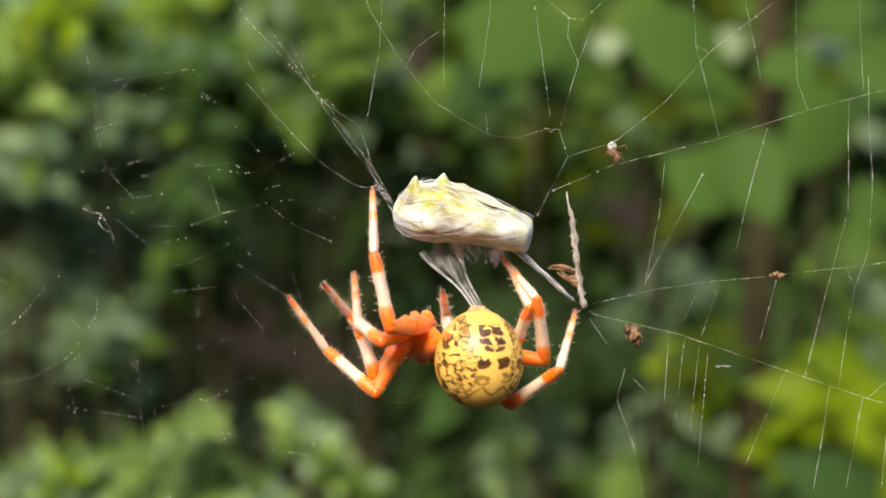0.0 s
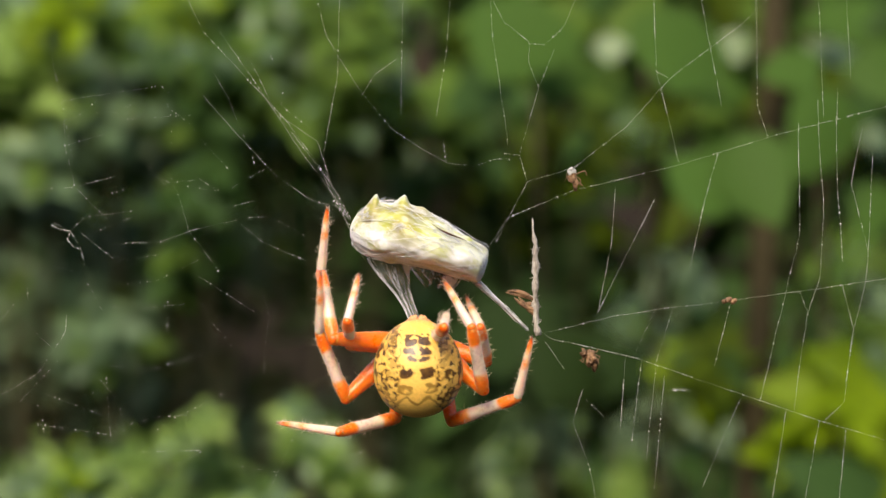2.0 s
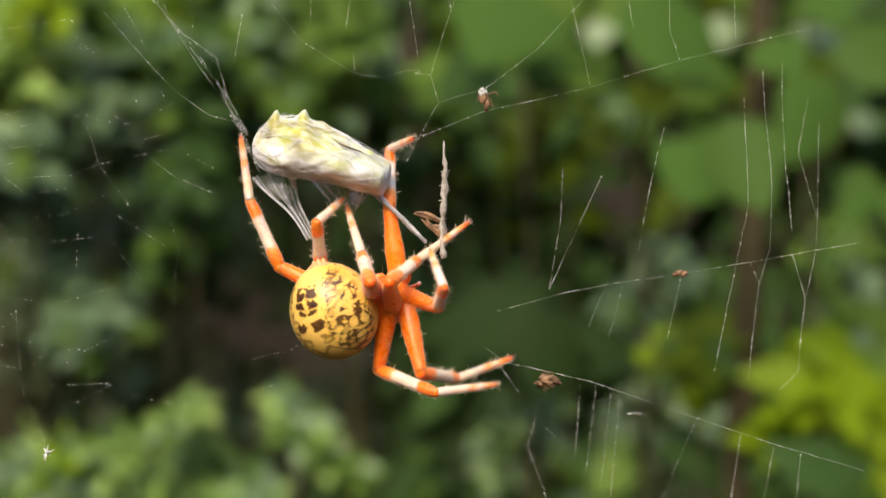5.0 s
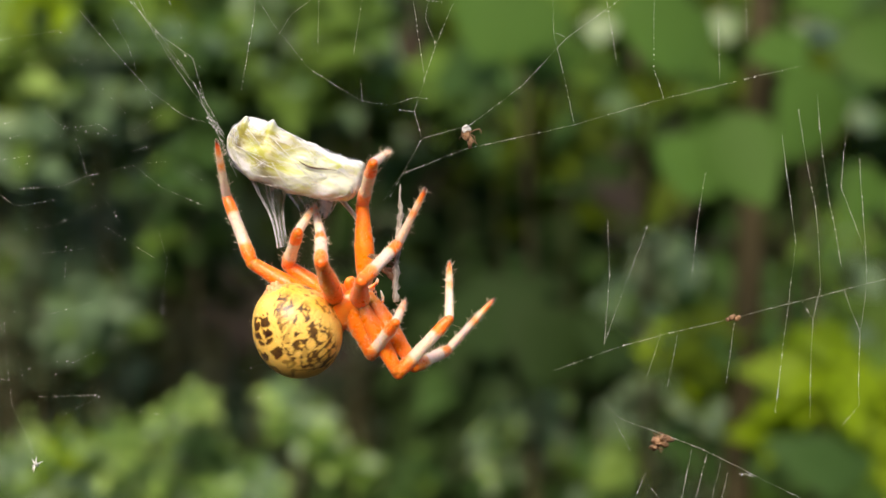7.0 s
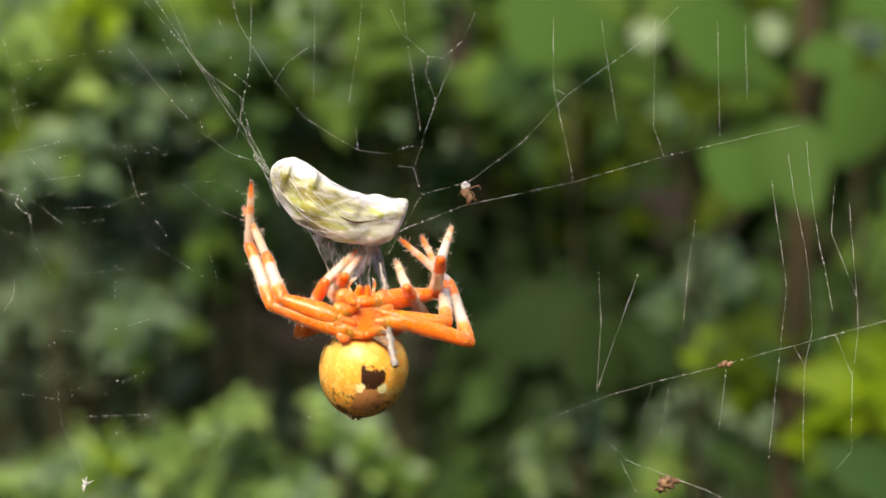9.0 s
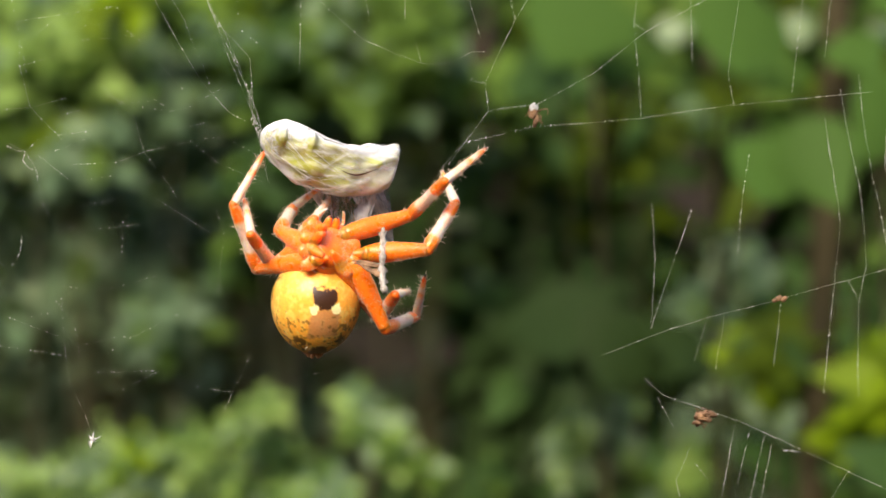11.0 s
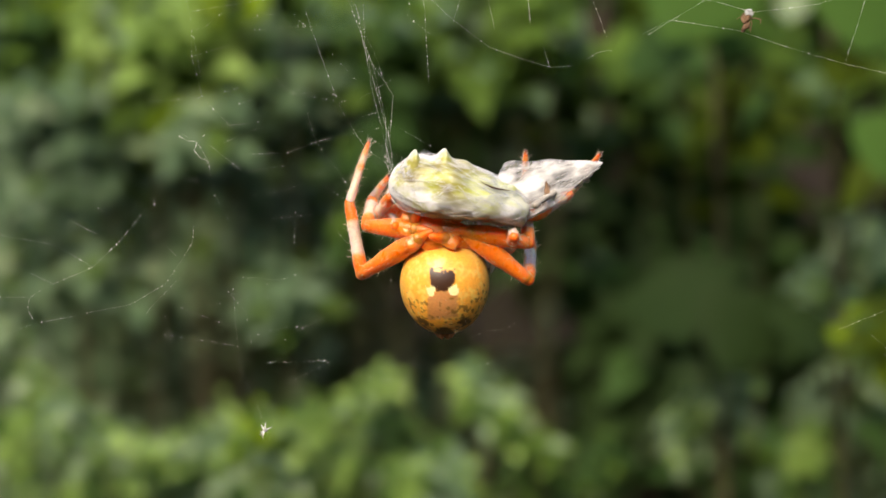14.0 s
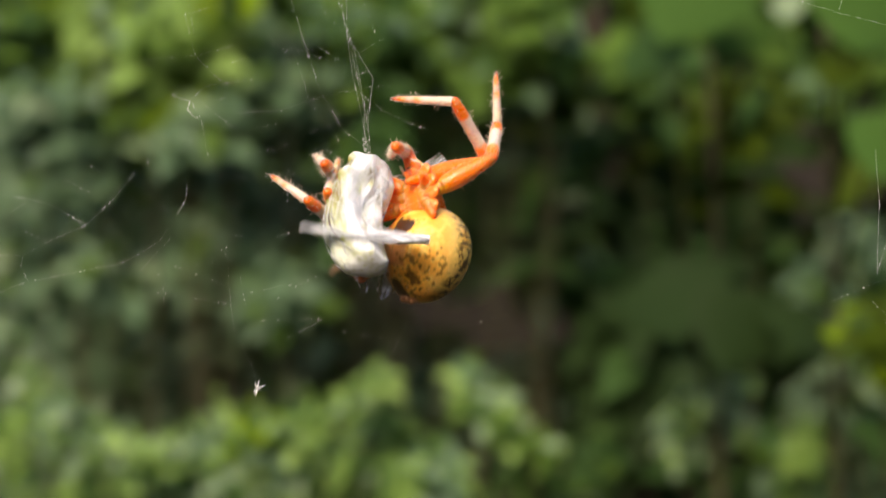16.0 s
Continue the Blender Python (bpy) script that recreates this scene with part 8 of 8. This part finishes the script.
LEFT_WEB_ROWS = [
    (0, -42.35, 6, -39.28, 0, 0, 0),
    (0.5, -45.67, 6, -37.62, 0.08, 0, 0.06),
    (1, -44.97, 6.01, -37.36, 0.14, 0, 0.1),
    (1.5, -47.42, 6, -35.52, 0.16, 0, 0.12),
    (2, -47.68, 5.97, -41.47, 0.1, 0, 0.12),
    (2.5, -47.51, 6.04, -37.53, 0.16, 0, 0.08),
    (3, -49.78, 6.01, -39.55, 0.14, 0, 0.1),
    (3.5, -51.53, 6.01, -36.4, 0.16, 0, 0.1),
    (4, -55.82, 6.08, -34.04, 0.04, 0, -0.06),
    (4.5, -58.8, 6.13, -33.77, -0.2, 0, -0.23),
    (5, -59.85, 6.08, -33.42, -0.41, 0, -0.29),
    (5.2, -59.15, 6.15, -32.55, -0.39, 0, -0.35),
    (7.3, -61.86, 5.88, -37.97, -0.59, 0, -0.23),
    (7.5, -61.77, 5.6, -39.9, -0.53, 0, 0.04),
    (8, -64.83, 4.95, -42.35, -0.49, 0, 0.63),
    (8.5, -59.66, 4.67, -46.72, -0.49, 0, 0.94),
    (9, -61.14, 4.42, -37.97, -0.35, 0, 1.33),
    (9.2, -61.92, 4.36, -38.67, -0.29, 0, 1.41),
    (11.3, -64.85, 2.99, -31.23, -0.55, 0, 2.64),
    (11.5, -66.57, 2.47, -33.42, -0.65, 0, 3.04),
    (12, -59.7, 2, -32.46, -0.82, 0, 4.01),
    (12.5, -58.76, 1.39, -30.62, -0.84, 0, 5.03),
    (13, -53.41, 1.52, -30.53, -0.98, 0, 5.56),
    (13.5, -56.33, 0.85, -31.23, -1.1, 0, 6.17),
    (14, -55.01, 0.86, -33.5, -1.21, 0, 6.23),
    (14.5, -58.65, 0.37, -36.74, -1.25, 0, 6.23),
    (15, -53.95, 0.87, -32.54, -1.29, 0, 6.42),
    (15.5, -60.02, 0.04, -35.6, -1.33, 0, 6.52),
    (16, -55.38, 1.03, -27.12, -1.23, 0, 6.07),
]
ANCHOR_ROWS = [
    (0, -7.67, 2, 6.8, 0, 0, 0),
    (0.5, -11.37, 1.98, 7.49, 0.08, 0.11, 0.06),
    (1, -12.14, 1.96, 8.27, 0.14, 0.22, 0.1),
    (1.5, -14.47, 1.94, 10.68, 0.16, 0.33, 0.12),
    (2, -14.64, 1.96, 4.82, 0.1, 0.43, 0.12),
    (2.5, -14.9, 1.96, 8.1, 0.16, 0.54, 0.08),
    (3, -16.88, 1.96, 5.86, 0.14, 0.65, 0.1),
    (3.5, -18.43, 1.94, 10.68, 0.16, 0.76, 0.1),
    (4, -22.05, 2.01, 14.47, 0.04, 0.87, -0.06),
    (4.5, -26.01, 2.16, 14.3, -0.2, 0.98, -0.24),
    (5, -28.51, 2.27, 15.5, -0.41, 1.09, -0.3),
    (5.2, -27.21, 2.3, 17.31, -0.39, 1.13, -0.36),
    (7.3, -32.47, 2.28, 12.83, -0.59, 1.59, -0.25),
    (7.5, -30.23, 2.09, 10.51, -0.53, 1.63, 0.02),
    (8, -35.14, 1.71, 8.44, -0.49, 1.74, 0.61),
    (8.5, -31.86, 1.55, 3.36, -0.49, 1.85, 0.92),
    (9, -32.21, 1.38, 9.73, -0.35, 1.96, 1.32),
    (9.2, -34.44, 1.28, 8.96, -0.29, 2, 1.4),
    (11.3, -38.13, 0.66, 14.73, -0.57, 15, 2.5),
    (11.5, -43.37, 0.18, 9.99, -0.67, 15.82, 2.85),
    (12, -36.04, 0.26, 9.64, -0.86, 17.88, 3.75),
    (12.5, -36.19, -0.03, 10.59, -0.9, 19.94, 4.73),
    (13, -29.24, 0.52, 7.84, -1.06, 22, 5.17),
    (13.5, -34.04, -0.01, 8.18, -1.19, 22.5, 5.71),
    (14, -34.89, -0.15, 5.08, -1.32, 22.99, 5.71),
    (14.5, -35.57, -0.27, 2.5, -1.37, 23.49, 5.68),
    (15, -36.43, -0.32, 5.6, -1.41, 23.99, 5.85),
    (15.5, -41.64, -1.02, 1.12, -1.46, 24.49, 5.91),
    (16, -37.72, -0.37, 7.58, -1.36, 24.99, 5.5),
]
HUSK_ROWS = [
    (0, 29.05, 1.5, -12.64, 0, 0, 0),
    (0.5, 25.36, 1.54, -13.15, 0.08, 0, 0.06),
    (1, 23.47, 1.57, -12.21, 0.14, 0, 0.1),
    (1.5, 21.75, 1.57, -10.23, 0.16, 0, 0.12),
    (2, 21.92, 1.57, -15.82, 0.1, 0, 0.12),
    (2.5, 20.97, 1.57, -13.15, 0.16, 0, 0.08),
    (3, 19.68, 1.57, -15.47, 0.14, 0, 0.1),
    (3.5, 18.14, 1.56, -11.69, 0.16, 0, 0.1),
    (4, 12.98, 1.49, -11.78, 0.04, 0, -0.06),
    (4.5, 9.71, 1.42, -11.95, -0.23, -30, -0.12),
    (5, 16.85, 1.27, -21.66, -0.82, -60, 0.42),
    (5.2, 20.8, 1.25, -19.68, -0.83, -61.74, 0.38),
    (7.3, 35.5, 1.02, -33.86, -3.38, -79.98, 3.09),
    (7.5, 36.45, 1.21, -34.9, -3.04, -79.99, 3.03),
    (8, 33.44, 1.57, -37.3, -2.82, -79.99, 3.4),
    (8.5, 29.91, 1.69, -40.74, -2.82, -79.99, 3.71),
    (9, 27.76, 1.99, -37.13, -2.03, -79.99, 3.33),
    (9.2, 25.7, 2.01, -39.02, -1.69, -80, 3.08),
    (11.3, 31.69, 2.99, -26.82, -3.15, -79.99, 5.75),
    (11.5, 33.56, 3.34, -27.5, -3.72, -79.98, 6.69),
    (12, 39.09, 4.53, -25.01, -4.73, -79.97, 8.67),
    (12.5, 41.16, 5.77, -24.07, -4.84, -79.96, 9.8),
    (13, 46.33, 6.85, -22.26, -5.62, -79.95, 11.1),
    (13.5, 46.17, 7.56, -22.77, -6.29, -79.94, 12.36),
    (14, 45.91, 7.54, -24.15, -6.96, -79.93, 13.08),
    (14.5, 45.92, 7.51, -25.18, -7.18, -79.92, 13.3),
    (15, 45.89, 7.76, -24.49, -7.4, -79.92, 13.71),
    (15.5, 44.59, 7.77, -22.95, -7.62, -79.91, 14.03),
    (16, 46.61, 7.52, -19.08, -7.07, -79.92, 13.03),
]
STRAND_ROWS = [
    (0, 5.71, 3, -9.51, 0, -34.49, 0),
    (0.5, 0.69, 3.01, -7.18, 0.1, -34.94, 0),
    (1, 0.52, 3.02, -6.74, 0.17, -36.46, 0),
    (1.5, -2.16, 3.01, -4.5, 0.19, -34.98, 0.01),
    (2, -4.5, 3.01, -11.41, 0.11, -24.35, 0.07),
    (2.5, -5.02, 3.01, -6.23, 0.18, -26.66, 0),
    (3, -7.26, 3.01, -9.77, 0.17, -29, 0),
    (3.5, -9.48, 3, -3.7, 0.2, -27, -0.02),
    (4, -13.85, 3.02, -1.77, 0.04, -23.58, -0.08),
    (4.5, -16.3, 3.07, -1.06, -0.22, -26.23, -0.14),
    (5, -18.82, 3.11, -0.1, -0.49, -32.55, -0.03),
    (5.2, -18.41, 3.13, 1.34, -0.44, -26.72, -0.16),
    (7.3, -23.64, 3.05, -4.21, -0.6, -12, -0.13),
    (7.5, -20.42, 2.92, -5.69, -0.56, -20.13, 0.23),
    (8, -22.9, 2.65, -9.86, -0.55, -25, 0.88),
    (8.5, -13.26, 4.68, -16.98, -0.55, -27.01, 1.19),
    (9, -17, 4.61, -11.86, -0.37, -16.31, 1.43),
    (9.2, -16.67, 4.62, -10.45, -0.33, -26.81, 1.56),
    (11.3, -31.86, 3.8, -1.45, -0.56, 13.71, 2.51),
    (11.5, -38.82, 3.24, -6.98, -0.69, 20.26, 2.8),
    (12, -30.98, 3.42, -4.27, -0.88, 20.48, 3.71),
    (12.5, -36.35, 7.82, -7.6, -1.36, 30, 3.97),
    (13, -26.4, 8.69, -7.06, -1.27, 30, 4.75),
    (13.5, -30.65, 8.22, -7.78, -1.55, 30, 5.07),
    (14, -32.86, 8.01, -6.75, -5.76, 30, 0.6),
    (14.5, -31.59, 8.03, -12.55, -1.97, 30, 4.71),
    (15, -30.47, 8.21, -9.52, -1.83, 30, 5.13),
    (15.5, -35.87, 2.72, 3.82, -178.67, -0.52, -173.49),
    (16, -26.89, 3.83, 8.81, -177.99, -52.13, -175.52),
]
LEG_ROWS = {"A1": LEG_A1_ROWS, "A2": LEG_A2_ROWS, "A3": LEG_A3_ROWS, "A4": LEG_A4_ROWS, "B1": LEG_B1_ROWS, "B2": LEG_B2_ROWS, "B3": LEG_B3_ROWS, "B4": LEG_B4_ROWS}


def motions():
    def still(t, x, y, z, rx=0, ry=0, rz=0):
        return pose(x * MM, y * MM, z * MM, rx, ry, rz)

    def finer(rows):
        """Adds rows where a thing turns more than 60 degrees between two of them."""
        out = [rows[0]]
        for (t0, a), (t1, b) in zip(rows, rows[1:]):
            qa, qb = a.to_quaternion(), b.to_quaternion()
            if qa.dot(qb) < 0:
                qb.negate()
            n = max(1, math.ceil(math.degrees(2 * math.acos(min(1, qa.dot(qb)))) / 60))
            for k in range(1, n + 1):
                s = k / n
                out.append((t0 + (t1 - t0) * s, Matrix.LocRotScale(a.translation.lerp(b.translation, s), qa.slerp(qb, s), None)))
        return out

    def carry(ob, rows, base=Vector()):
        walk(ob, finer([(r[0], Matrix.Translation(base) @ still(*r)) for r in rows]))

    def carry_leg(pieces, rows):
        """Rows: seconds, then hip, knee, ankle and tip. Each piece turns by the shortest way from row to row."""
        fine = []
        for r0, r1 in zip(rows, rows[1:]):
            n = max(2, math.ceil((r1[0] - r0[0]) / 0.25))
            j0, j1 = [[Vector(r[i:i + 3]) for i in (1, 4, 7, 10)] for r in (r0, r1)]
            for k in range(n):
                s = k / n
                e = s * s * (3 - 2 * s)
                joints = [j0[0].lerp(j1[0], e)]
                for a in range(3):
                    d0, d1 = j0[a + 1] - j0[a], j1[a + 1] - j1[a]
                    d = d0.normalized().slerp(d1.normalized(), e, d0.normalized()) * d0.length
                    joints.append(joints[-1] + d)
                fine.append((r0[0] + (r1[0] - r0[0]) * s, joints))
        fine.append((rows[-1][0], [Vector(rows[-1][i:i + 3]) for i in (1, 4, 7, 10)]))
        turns = [Vector((0, 0, 1)).rotation_difference(fine[0][1][a + 1] - fine[0][1][a]) for a in range(3)]
        tracks = [[], [], []]
        for t, j in fine:
            mats = []
            for a in range(3):
                d = (j[a + 1] - j[a]).normalized()
                turns[a] = (turns[a] @ Vector((0, 0, 1))).rotation_difference(d) @ turns[a]
                mats.append(Matrix.LocRotScale(j[a] * MM, turns[a], None))
            tracks[0].append((t, mats[0]))
            tracks[1].append((t, mats[0].inverted() @ mats[1]))
            tracks[2].append((t, mats[0].inverted() @ mats[2]))
        for ob, track in zip(pieces, tracks):
            walk(ob, finer(track))

    carry(spider, SPIDER_ROWS, WEB)
    carry(abdomen, [(t, 0, 0, 0, a, b, c) for t, a, b, c in ABDOMEN_ROWS])
    carry(head, HEAD_ROWS)
    for key, rows in LEG_ROWS.items():
        carry_leg(legs[key], rows)
    carry(prey, PREY_ROWS, WEB)
    carry(tail, TAIL_ROWS)
    carry(stem, TWIG_ROWS, WEB)
    carry(upper_web, UPPER_WEB_ROWS, WEB)
    carry(swag_web, SWAG_WEB_ROWS, WEB)
    carry(fly, UPPER_WEB_ROWS, WEB + Vector((0, -0.001, 0)))
    carry(lower_web, LOWER_WEB_ROWS, WEB)
    carry(husk, HUSK_ROWS, WEB)
    carry(middle_web, MIDDLE_WEB_ROWS, WEB)
    carry(crumb, MIDDLE_WEB_ROWS, WEB + Vector((0, -0.0006, 0)))
    carry(left_web, LEFT_WEB_ROWS, WEB)
    carry(side_web, LEFT_WEB_ROWS, WEB)
    carry(net_web, LEFT_WEB_ROWS, WEB)
    carry(corner_web, LEFT_WEB_ROWS, WEB)
    carry(seed_tuft, LEFT_WEB_ROWS, WEB + Vector((0, -0.0008, 0)))
    carry(wing_flake, [(t, x + 14, y, z - 5, a, b, c) for t, x, y, z, a, b, c in LOWER_WEB_ROWS], WEB)
    carry(anchor_web, ANCHOR_ROWS, WEB)
    carry(silk_fan, STRAND_ROWS, WEB)
    carry(silk_curtain, CURTAIN_ROWS, WEB)


motions()
